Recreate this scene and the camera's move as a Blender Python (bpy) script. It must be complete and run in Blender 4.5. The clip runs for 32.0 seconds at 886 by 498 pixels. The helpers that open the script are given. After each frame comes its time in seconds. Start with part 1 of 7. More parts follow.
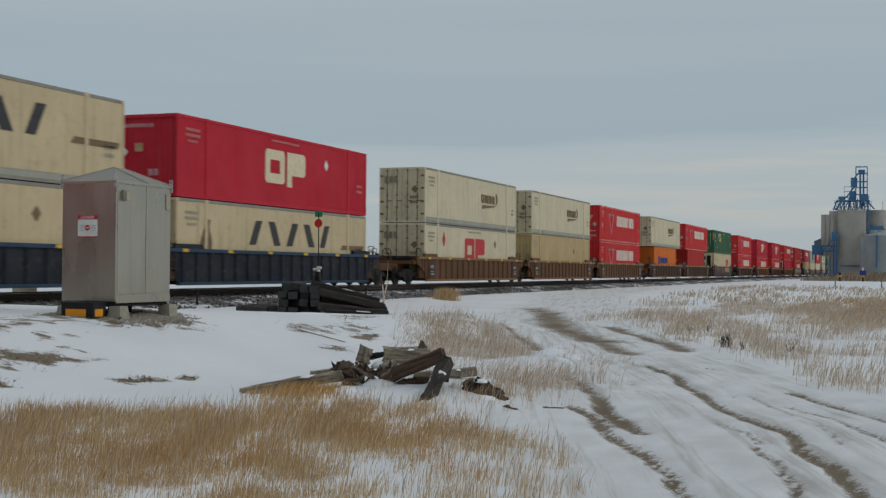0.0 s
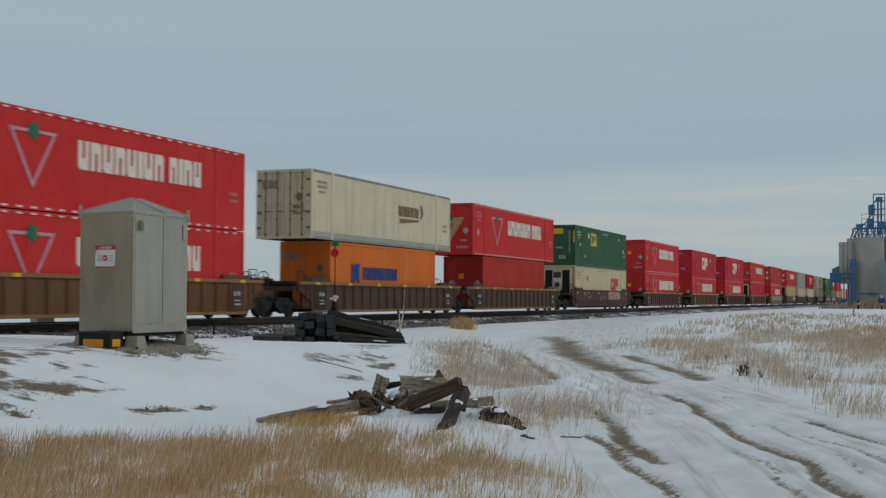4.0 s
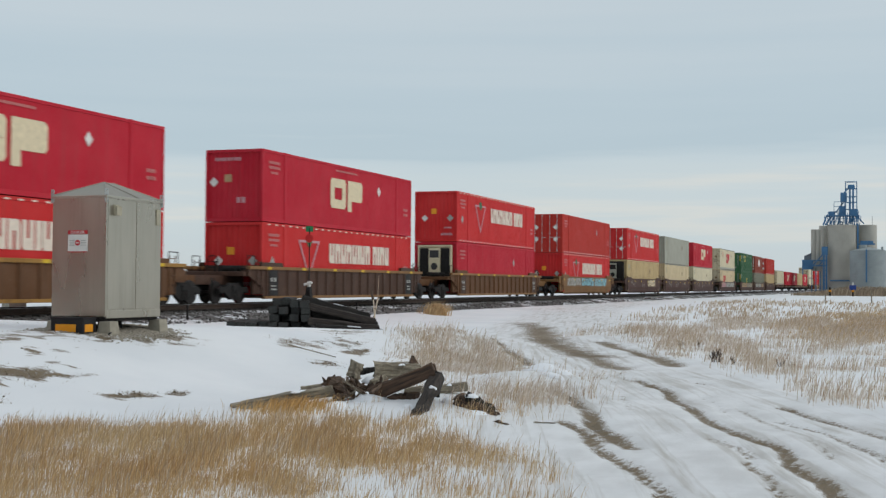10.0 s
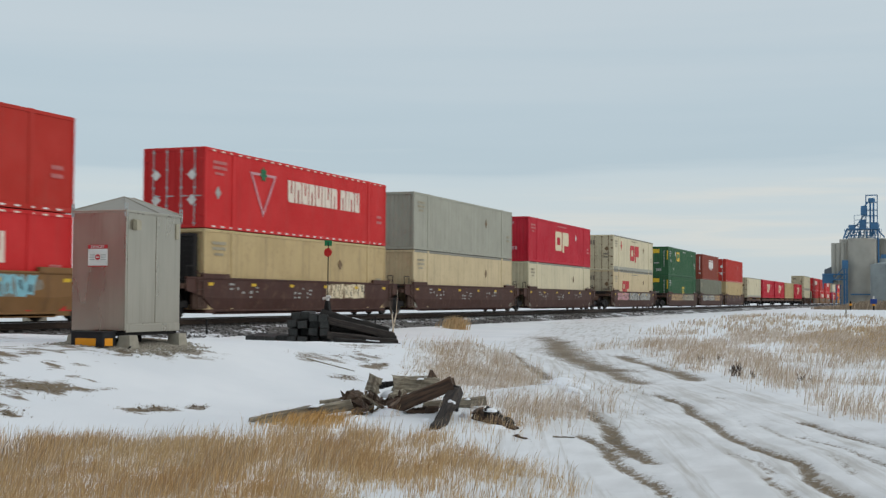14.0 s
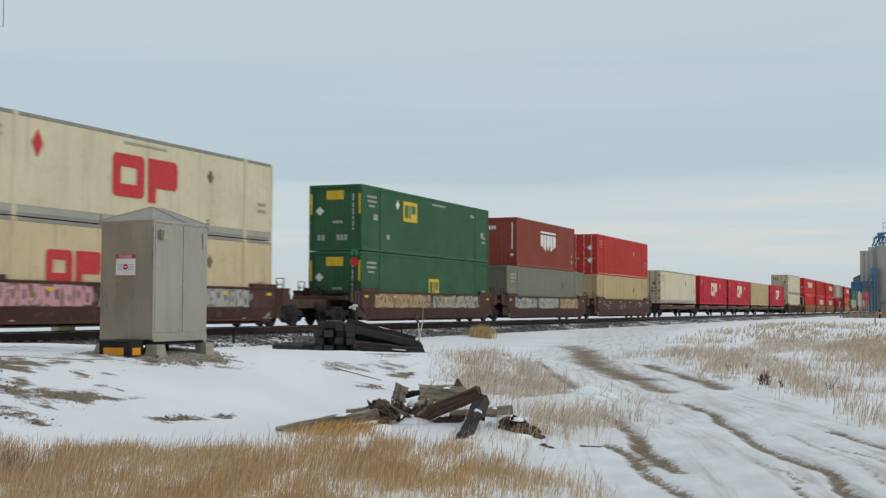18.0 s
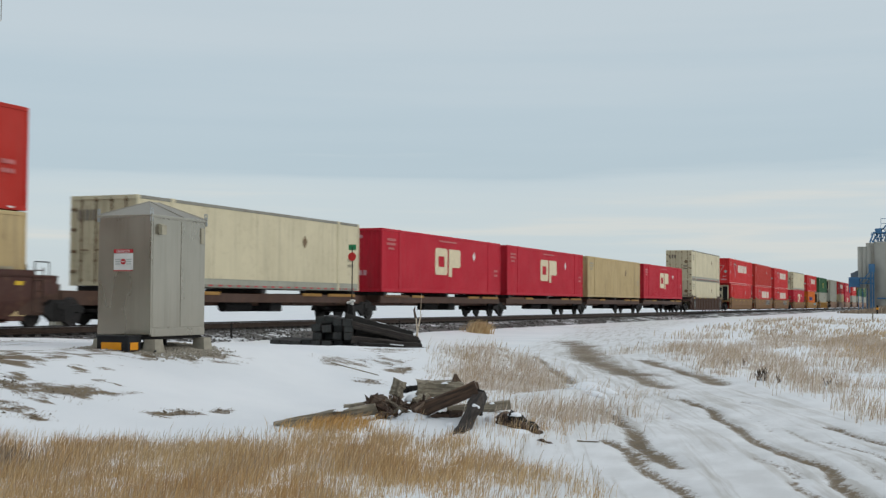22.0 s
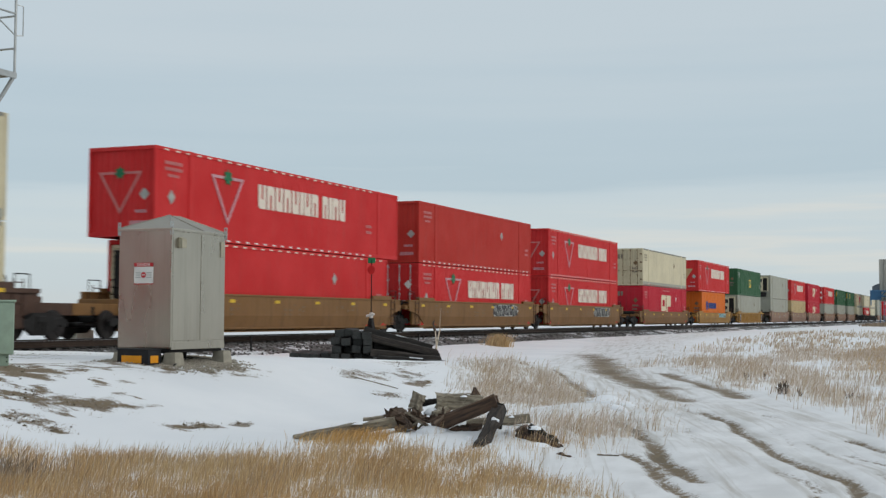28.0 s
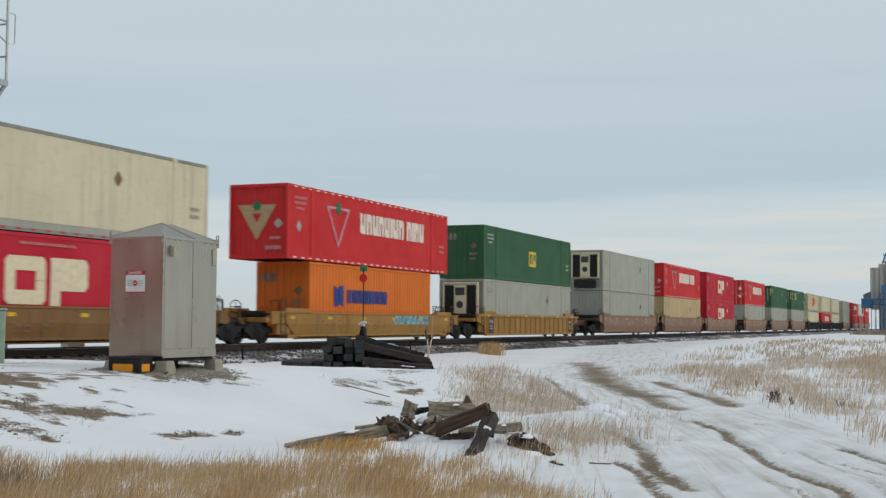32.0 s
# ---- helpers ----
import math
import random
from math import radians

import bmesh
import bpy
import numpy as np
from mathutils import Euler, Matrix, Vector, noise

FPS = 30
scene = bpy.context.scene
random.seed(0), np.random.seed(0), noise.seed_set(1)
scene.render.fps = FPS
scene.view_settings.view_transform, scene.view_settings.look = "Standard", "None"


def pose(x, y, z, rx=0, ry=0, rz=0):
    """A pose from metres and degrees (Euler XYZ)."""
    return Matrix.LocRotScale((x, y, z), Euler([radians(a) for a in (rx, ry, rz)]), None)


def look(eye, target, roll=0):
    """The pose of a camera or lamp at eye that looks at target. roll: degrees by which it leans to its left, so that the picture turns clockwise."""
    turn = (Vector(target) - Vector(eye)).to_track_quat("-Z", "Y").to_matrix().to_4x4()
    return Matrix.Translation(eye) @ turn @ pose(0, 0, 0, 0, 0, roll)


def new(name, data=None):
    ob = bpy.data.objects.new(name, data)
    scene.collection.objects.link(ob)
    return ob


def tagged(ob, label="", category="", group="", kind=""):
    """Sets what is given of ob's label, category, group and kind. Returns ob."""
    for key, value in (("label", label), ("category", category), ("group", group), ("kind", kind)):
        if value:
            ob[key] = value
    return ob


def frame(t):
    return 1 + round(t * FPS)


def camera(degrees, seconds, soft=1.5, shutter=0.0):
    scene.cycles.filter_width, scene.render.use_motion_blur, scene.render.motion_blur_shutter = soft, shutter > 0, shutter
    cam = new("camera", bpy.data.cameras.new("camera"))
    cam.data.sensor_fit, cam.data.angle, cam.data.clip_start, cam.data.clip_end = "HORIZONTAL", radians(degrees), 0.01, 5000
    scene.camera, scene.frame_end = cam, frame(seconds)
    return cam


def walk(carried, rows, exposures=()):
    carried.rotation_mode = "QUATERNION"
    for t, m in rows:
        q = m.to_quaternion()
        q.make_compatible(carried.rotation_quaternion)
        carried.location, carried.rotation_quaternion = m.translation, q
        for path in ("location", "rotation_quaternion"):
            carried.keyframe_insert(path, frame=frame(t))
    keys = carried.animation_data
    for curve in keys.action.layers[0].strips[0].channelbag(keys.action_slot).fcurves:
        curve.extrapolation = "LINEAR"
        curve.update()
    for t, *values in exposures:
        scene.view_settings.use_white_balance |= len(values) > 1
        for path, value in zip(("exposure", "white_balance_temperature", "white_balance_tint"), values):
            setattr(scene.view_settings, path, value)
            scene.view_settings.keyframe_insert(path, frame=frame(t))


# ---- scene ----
cam = camera(38.71, 32.0, soft=1.35, shutter=0.3)

# The tripod's place: z = 0 is the top of the rail, the track runs along y.
EYE_Z = 0.784
PAN = [  # seconds, yaw, pitch, roll
    (0, 20.430, 0.942, -0.434),
    (0.3, 20.400, 0.975, -0.400),
    (0.5, 20.398, 1.193, -0.258),
    (1, 20.501, 1.228, -0.240),
    (1.5, 20.927, 1.468, -0.237),
    (2, 21.204, 1.641, -0.275),
    (2.5, 21.220, 1.853, -0.202),
    (3, 21.176, 2.151, -0.197),
    (3.5, 21.149, 2.224, -0.254),
    (5.5, 21.306, 2.472, -0.240),
    (6, 21.278, 2.587, -0.314),
    (6.5, 21.015, 2.682, -0.374),
    (7, 20.659, 2.400, -0.334),
    (7.5, 20.541, 2.321, -0.339),
    (8, 20.405, 2.258, -0.376),
    (8.5, 20.278, 2.132, -0.381),
    (9, 20.187, 1.933, -0.317),
    (9.5, 20.085, 1.720, -0.400),
    (10, 20.014, 1.623, -0.410),
    (10.5, 19.951, 1.526, -0.395),
    (11, 19.866, 1.471, -0.327),
    (11.5, 19.804, 1.700, -0.369),
    (12, 19.749, 1.734, -0.406),
    (12.5, 19.872, 1.760, -0.379),
    (13, 20.268, 1.853, -0.330),
    (13.5, 20.724, 2.055, -0.365),
    (14, 20.859, 2.252, -0.384),
    (14.5, 21.014, 2.397, -0.339),
    (16.5, 21.815, 2.722, -0.316),
    (17, 21.908, 2.757, -0.267),
    (17.5, 21.974, 2.663, -0.335),
    (18, 22.046, 2.651, -0.280),
    (18.5, 22.142, 2.708, -0.324),
    (19, 22.207, 2.781, -0.345),
    (19.5, 22.290, 2.898, -0.309),
    (20, 22.402, 2.999, -0.283),
    (20.5, 22.539, 2.704, -0.307),
    (21, 22.313, 2.539, -0.272),
    (21.5, 22.171, 2.429, -0.352),
    (22, 21.948, 2.433, -0.356),
    (22.5, 21.792, 2.400, -0.332),
    (23, 21.576, 2.417, -0.310),
    (23.5, 21.505, 2.686, -0.428),
    (24, 21.501, 2.788, -0.363),
    (24.5, 21.530, 2.827, -0.360),
    (25, 21.658, 2.857, -0.372),
    (25.5, 21.916, 2.831, -0.325),
    (26, 22.354, 2.830, -0.286),
    (26.5, 22.546, 2.852, -0.326),
    (28.5, 22.843, 3.078, -0.328),
    (29, 22.713, 3.129, -0.295),
    (29.5, 22.646, 3.194, -0.313),
    (30, 22.628, 3.299, -0.255),
    (30.5, 22.592, 3.379, -0.256),
    (31, 22.573, 3.435, -0.311),
    (31.5, 22.524, 3.517, -0.334),
    (32, 22.460, 3.399, -0.328),
]
walk(cam, [(t, pose(0, 0, EYE_Z, 90 + pitch, roll, yaw)) for t, yaw, pitch, roll in PAN],
     exposures=[(0, -0.50, 6450, 10), (1.0, -0.52, 6350, 9), (1.6, -0.53, 6400, 8), (1.8, -0.38, 6400, 8), (2.0, -0.20, 6400, 7), (2.4, -0.31, 6400, 7), (2.8, -0.46, 6350, 7), (3.0, -0.51, 6350, 7), (5.6, -0.52, 6150, 8), (6.2, -0.52, 6150, 8), (7.0, 0.0, 6500, 10), (32, 0.0, 6500, 10)])

# ---- sky and light: a high, even winter overcast ----
world = bpy.data.worlds.new("winter_sky")
scene.world = world
world.use_nodes = True
wn, wl = world.node_tree.nodes, world.node_tree.links
wn.clear()
w_out = wn.new("ShaderNodeOutputWorld")
w_bg = wn.new("ShaderNodeBackground")
w_sky = wn.new("ShaderNodeTexSky")
w_sky.sky_type, w_sky.sun_disc = "NISHITA", False
w_sky.sun_elevation, w_sky.sun_rotation = radians(33), radians(84)
w_tc = wn.new("ShaderNodeTexCoord")
w_sep = wn.new("ShaderNodeSeparateXYZ")
w_map = wn.new("ShaderNodeMapping")
w_map.inputs["Scale"].default_value = (1.3, 1.3, 24.0)
w_noise = wn.new("ShaderNodeTexNoise")
w_noise.inputs["Scale"].default_value, w_noise.inputs["Detail"].default_value = 1.7, 5.0
w_noise.inputs["Roughness"].default_value = 0.5
w_ramp = wn.new("ShaderNodeValToRGB")
stops = [(0.0, (0.584, 0.65, 0.675)), (0.03, (0.570, 0.655, 0.695)), (0.048, (0.589, 0.67, 0.70)), (0.058, (0.678, 0.705, 0.69)), (0.068, (0.594, 0.672, 0.702)), (0.088, (0.565, 0.655, 0.70)), (0.11, (0.486, 0.592, 0.655)),
         (0.15, (0.511, 0.612, 0.672)), (0.22, (0.565, 0.648, 0.695)), (1.0, (0.678, 0.73, 0.76))]
while len(w_ramp.color_ramp.elements) < len(stops):
    w_ramp.color_ramp.elements.new(0.5)
for el, (p, c) in zip(w_ramp.color_ramp.elements, stops):
    el.position, el.color = p, (*c, 1)
w_add = wn.new("ShaderNodeMath")
w_add.operation = "MULTIPLY_ADD"
w_add.inputs[1].default_value = 0.13
w_shift = wn.new("ShaderNodeMath")
w_shift.operation = "SUBTRACT"
w_shift.inputs[1].default_value = 0.5
w_low = wn.new("ShaderNodeMath")
w_low.operation = "MULTIPLY_ADD"
w_low.inputs[1].default_value, w_low.inputs[2].default_value = 0.12, 0.0
w_scale = wn.new("ShaderNodeMixRGB")
w_scale.blend_type = "MULTIPLY"
w_scale.inputs[0].default_value = 1.0
w_scale.inputs[2].default_value = (0.10, 0.10, 0.10, 1)
w_mix = wn.new("ShaderNodeMixRGB")
w_mix.inputs[0].default_value = 0.90
wl.new(w_tc.outputs["Generated"], w_sep.inputs[0])
wl.new(w_tc.outputs["Generated"], w_map.inputs[0])
wl.new(w_map.outputs[0], w_noise.inputs["Vector"])
wl.new(w_noise.outputs["Fac"], w_shift.inputs[0])
wl.new(w_shift.outputs[0], w_add.inputs[0])
wl.new(w_sep.outputs["Z"], w_add.inputs[2])
wl.new(w_add.outputs[0], w_ramp.inputs[0])
wl.new(w_sky.outputs[0], w_scale.inputs[1])
wl.new(w_scale.outputs[0], w_mix.inputs[1])
wl.new(w_ramp.outputs[0], w_mix.inputs[2])
wl.new(w_mix.outputs[0], w_bg.inputs[0])
wl.new(w_bg.outputs[0], w_out.inputs[0])
w_bg.inputs[1].default_value = 1.0

sun = new("sun", bpy.data.lights.new("sun", "SUN"))
sun.data.energy, sun.data.angle, sun.data.color = 0.85, radians(25), (1.0, 0.96, 0.90)
sun.matrix_world = look((30, 3, 20), (0, 0, 0))


# ---- helpers for meshes ----
class Shape:
    """Collects simple solids into one mesh."""

    def __init__(self):
        self.v, self.f = [], []

    def add(self, verts, faces):
        n = len(self.v)
        self.v += [tuple(p) for p in verts]
        self.f += [tuple(i + n for i in face) for face in faces]
        return self

    def box(self, x0, x1, y0, y1, z0, z1, c=0.0):
        """A block; c: the width of its chamfers."""
        if c <= 0:
            return self.add([(x, y, z) for x in (x0, x1) for y in (y0, y1) for z in (z0, z1)],
                            [(0, 1, 3, 2), (4, 6, 7, 5), (0, 4, 5, 1), (2, 3, 7, 6), (0, 2, 6, 4), (1, 5, 7, 3)])
        lo, hi, vs = (x0, y0, z0), (x1, y1, z1), []
        idx = {}
        for sx in (0, 1):
            for sy in (0, 1):
                for sz in (0, 1):
                    s = (sx, sy, sz)
                    for a in range(3):
                        p = [(hi[k] - c if s[k] else lo[k] + c) for k in range(3)]
                        p[a] = hi[a] if s[a] else lo[a]
                        idx[s, a] = len(vs)
                        vs.append(tuple(p))
        fs = []
        for a in range(3):
            b, d = (a + 1) % 3, (a + 2) % 3
            for side in (0, 1):
                quad = []
                for sb, sd in ((0, 0), (1, 0), (1, 1), (0, 1)):
                    s = [0, 0, 0]
                    s[a], s[b], s[d] = side, sb, sd
                    quad.append(idx[tuple(s), a])
                fs.append(quad if side else quad[::-1])
            for sb in (0, 1):
                for sd in (0, 1):
                    s0, s1 = [0, 0, 0], [0, 0, 0]
                    s0[b], s0[d], s1[b], s1[d] = sb, sd, sb, sd
                    s1[a] = 1
                    q = [idx[tuple(s0), b], idx[tuple(s1), b], idx[tuple(s1), d], idx[tuple(s0), d]]
                    fs.append(q if sb == sd else q[::-1])
        for s in [(i, j, k) for i in (0, 1) for j in (0, 1) for k in (0, 1)]:
            t = [idx[s, 0], idx[s, 1], idx[s, 2]]
            fs.append(t if sum(s) % 2 else t[::-1])
        return self.add(vs, fs)

    def prism(self, pts, axis, a, b):
        """A plane outline drawn out along an axis (0, 1, 2) from a to b."""
        def place(p, w):
            q = list(p)
            q.insert(axis, w)
            return q
        n = len(pts)
        vs = [place(p, a) for p in pts] + [place(p, b) for p in pts]
        fs = [tuple(range(n))[::-1], tuple(range(n, 2 * n))] + [(i, (i + 1) % n, n + (i + 1) % n, n + i) for i in range(n)]
        return self.add(vs, fs)

    def rod(self, p, q, r, n=8, r2=None):
        """A round bar from p to q."""
        p, q = Vector(p), Vector(q)
        d = (q - p).normalized()
        e = d.orthogonal().normalized()
        g = d.cross(e)
        r2 = r if r2 is None else r2
        ring = [(math.cos(2 * math.pi * i / n), math.sin(2 * math.pi * i / n)) for i in range(n)]
        vs = [p + (e * c + g * s) * r for c, s in ring] + [q + (e * c + g * s) * r2 for c, s in ring]
        fs = [tuple(range(n))[::-1], tuple(range(n, 2 * n))] + [(i, (i + 1) % n, n + (i + 1) % n, n + i) for i in range(n)]
        return self.add(vs, fs)

    def beam(self, p, q, w, h):
        """A square bar from p to q."""
        p, q = Vector(p), Vector(q)
        d = (q - p).normalized()
        e = d.cross(Vector((0, 0, 1)))
        e = e.normalized() if e.length > 1e-4 else Vector((1, 0, 0))
        g = d.cross(e)
        vs = [c + e * (w / 2 * sx) + g * (h / 2 * sz) for c in (p, q) for sx, sz in ((-1, -1), (1, -1), (1, 1), (-1, 1))]
        return self.add(vs, [(3, 2, 1, 0), (4, 5, 6, 7), (0, 1, 5, 4), (1, 2, 6, 5), (2, 3, 7, 6), (3, 0, 4, 7)])

    def mesh(self, name, smooth=False):
        me = bpy.data.meshes.new(name)
        me.from_pydata(self.v, [], self.f)
        bm = bmesh.new()
        bm.from_mesh(me)
        bmesh.ops.recalc_face_normals(bm, faces=bm.faces)
        bm.to_mesh(me)
        bm.free()
        if smooth:
            me.shade_smooth()
        return me


def part(name, me, material, parent=None, label="", m=None):
    """Links a mesh as one object; the material sits on the object, so alike pieces share their mesh."""
    if isinstance(me, Shape):
        me = me.mesh(name)
    ob = new(name, me)
    if not me.materials:
        me.materials.append(material)
    if me.materials[0] != material:
        ob.material_slots[0].link = "OBJECT"
        ob.material_slots[0].material = material
    if m is not None:
        ob.matrix_basis = m
    if parent is not None:
        ob.parent = parent
    if label:
        ob["label"] = label
    if name in ("lettering", "reflective_tape", "spring_nest", "stencil"):
        ob["kind"] = "stuff"
    return ob


def thing(name, label, category, m=None, group="", kind=""):
    """An empty at a thing's base that carries its parts."""
    ob = tagged(new(name), label, category, group, kind)
    ob.empty_display_size = 0.2
    if m is not None:
        ob.matrix_basis = m
    return ob


def lattice(ix, iy, seed):
    h = (ix.astype(np.int64) * 374761393 + iy.astype(np.int64) * 668265263 + seed * 1442695041) & 0xFFFFFFFF
    h = ((h ^ (h >> 13)) * 1274126177) & 0xFFFFFFFF
    return ((h ^ (h >> 16)) & 0xFFFF) / 65535.0


def value_noise(x, y, seed=0):
    x, y = np.asarray(x, float), np.asarray(y, float)
    ix, iy = np.floor(x), np.floor(y)
    fx, fy = x - ix, y - iy
    fx, fy = fx * fx * (3 - 2 * fx), fy * fy * (3 - 2 * fy)
    a, b = lattice(ix, iy, seed), lattice(ix + 1, iy, seed)
    c, d = lattice(ix, iy + 1, seed), lattice(ix + 1, iy + 1, seed)
    return (a * (1 - fx) + b * fx) * (1 - fy) + (c * (1 - fx) + d * fx) * fy


def fbm(x, y, seed=0, octaves=4):
    total, amp, norm = 0.0, 1.0, 0.0
    for k in range(octaves):
        total = total + amp * value_noise(x * 2 ** k, y * 2 ** k, seed + 17 * k)
        norm += amp
        amp *= 0.5
    return total / norm


def ramp01(v, a, b):
    t = np.clip((np.asarray(v, float) - a) / (b - a), 0, 1)
    return t * t * (3 - 2 * t)


# ---- materials ----
def nodes_of(name):
    m = bpy.data.materials.new(name)
    m.use_nodes = True
    nt = m.node_tree
    return m, nt, nt.nodes["Principled BSDF"]


def node(nt, kind, **inputs):
    n = nt.nodes.new(kind)
    for k, v in inputs.items():
        n.inputs[k.replace("_", " ")].default_value = v
    return n


def ramp(nt, source, stops):
    r = nt.nodes.new("ShaderNodeValToRGB")
    while len(r.color_ramp.elements) < len(stops):
        r.color_ramp.elements.new(0.5)
    for el, (p, c) in zip(r.color_ramp.elements, stops):
        el.position = p
        el.color = (c, c, c, 1) if isinstance(c, (int, float)) else (*c, 1)
    nt.links.new(source, r.inputs[0])
    return r.outputs[0]


def blend(nt, fac, a, b, mode="MIX"):
    n = nt.nodes.new("ShaderNodeMixRGB")
    n.blend_type = mode
    for sock, val in zip(n.inputs, (fac, a, b)):
        if isinstance(val, bpy.types.NodeSocket):
            nt.links.new(val, sock)
        else:
            sock.default_value = val if isinstance(val, (int, float)) else (*val, 1)
    return n.outputs[0]


def bumped(nt, bsdf, height, strength, distance=0.01):
    b = node(nt, "ShaderNodeBump", Strength=strength, Distance=distance)
    nt.links.new(height, b.inputs["Height"])
    nt.links.new(b.outputs[0], bsdf.inputs["Normal"])


def mapped_noise(nt, scale, detail=4.0, stretch=(1, 1, 1), rough=0.55, offset=True, kind="ShaderNodeTexNoise"):
    tc = nt.nodes.new("ShaderNodeTexCoord")
    mp = nt.nodes.new("ShaderNodeMapping")
    mp.inputs["Scale"].default_value = stretch
    nt.links.new(tc.outputs["Object"], mp.inputs[0])
    if offset:
        info = nt.nodes.new("ShaderNodeObjectInfo")
        mul = nt.nodes.new("ShaderNodeMath")
        mul.operation = "MULTIPLY"
        mul.inputs[1].default_value = 40.0
        nt.links.new(info.outputs["Random"], mul.inputs[0])
        nt.links.new(mul.outputs[0], mp.inputs["Location"])
    n = nt.nodes.new(kind)
    n.inputs["Scale"].default_value = scale
    if kind == "ShaderNodeTexNoise":
        n.inputs["Detail"].default_value, n.inputs["Roughness"].default_value = detail, rough
    nt.links.new(mp.outputs[0], n.inputs["Vector"])
    return n.outputs[0]


def paint(name, col, dirt=0.35, rust=0.2, rough=0.62, metal=0.0, dirt_col=(0.10, 0.085, 0.07)):
    """Weathered paint on steel: faded blotches, streaks that run down, rust freckles."""
    m, nt, bsdf = nodes_of(name)
    big = mapped_noise(nt, 0.7, 5)
    streak = mapped_noise(nt, 2.2, 5, (2.0, 2.0, 0.10), 0.6)
    fine = mapped_noise(nt, 14.0, 6, rough=0.7)
    faded = tuple(min(1, c * 0.95 + 0.012) for c in col)
    deep = tuple(c * 0.86 for c in col)
    c = blend(nt, ramp(nt, big, [(0.35, 0.0), (0.68, 1.0)]), deep, faded)
    c = blend(nt, ramp(nt, streak, [(0.52, 0.0), (0.80, dirt)]), c, dirt_col)
    c = blend(nt, ramp(nt, fine, [(0.62, 0.0), (0.72, rust)]), c, (0.13, 0.055, 0.025))
    blotch = mapped_noise(nt, 3.2, 6, rough=0.72)
    c = blend(nt, ramp(nt, blotch, [(0.54, 0.0), (0.70, rust * 0.75)]), c, (0.15, 0.085, 0.05))
    nt.links.new(c, bsdf.inputs["Base Color"])
    bsdf.inputs["Roughness"].default_value, bsdf.inputs["Metallic"].default_value = rough, metal
    nt.links.new(ramp(nt, fine, [(0.3, rough - 0.08), (0.7, min(1, rough + 0.12))]), bsdf.inputs["Roughness"])
    bsdf.inputs["Specular IOR Level"].default_value = 0.22
    bumped(nt, bsdf, fine, 0.12, 0.004)
    return m


def plain(name, col, rough=0.6, metal=0.0, vary=0.25, scale=6.0):
    m, nt, bsdf = nodes_of(name)
    n = mapped_noise(nt, scale, 5)
    a, b = tuple(c * (1 - vary) for c in col), tuple(min(1, c * (1 + vary)) for c in col)
    nt.links.new(blend(nt, ramp(nt, n, [(0.3, 0.0), (0.7, 1.0)]), a, b), bsdf.inputs["Base Color"])
    bsdf.inputs["Roughness"].default_value, bsdf.inputs["Metallic"].default_value = rough, metal
    bsdf.inputs["Specular IOR Level"].default_value = 0.25
    bumped(nt, bsdf, n, 0.15, 0.005)
    return m


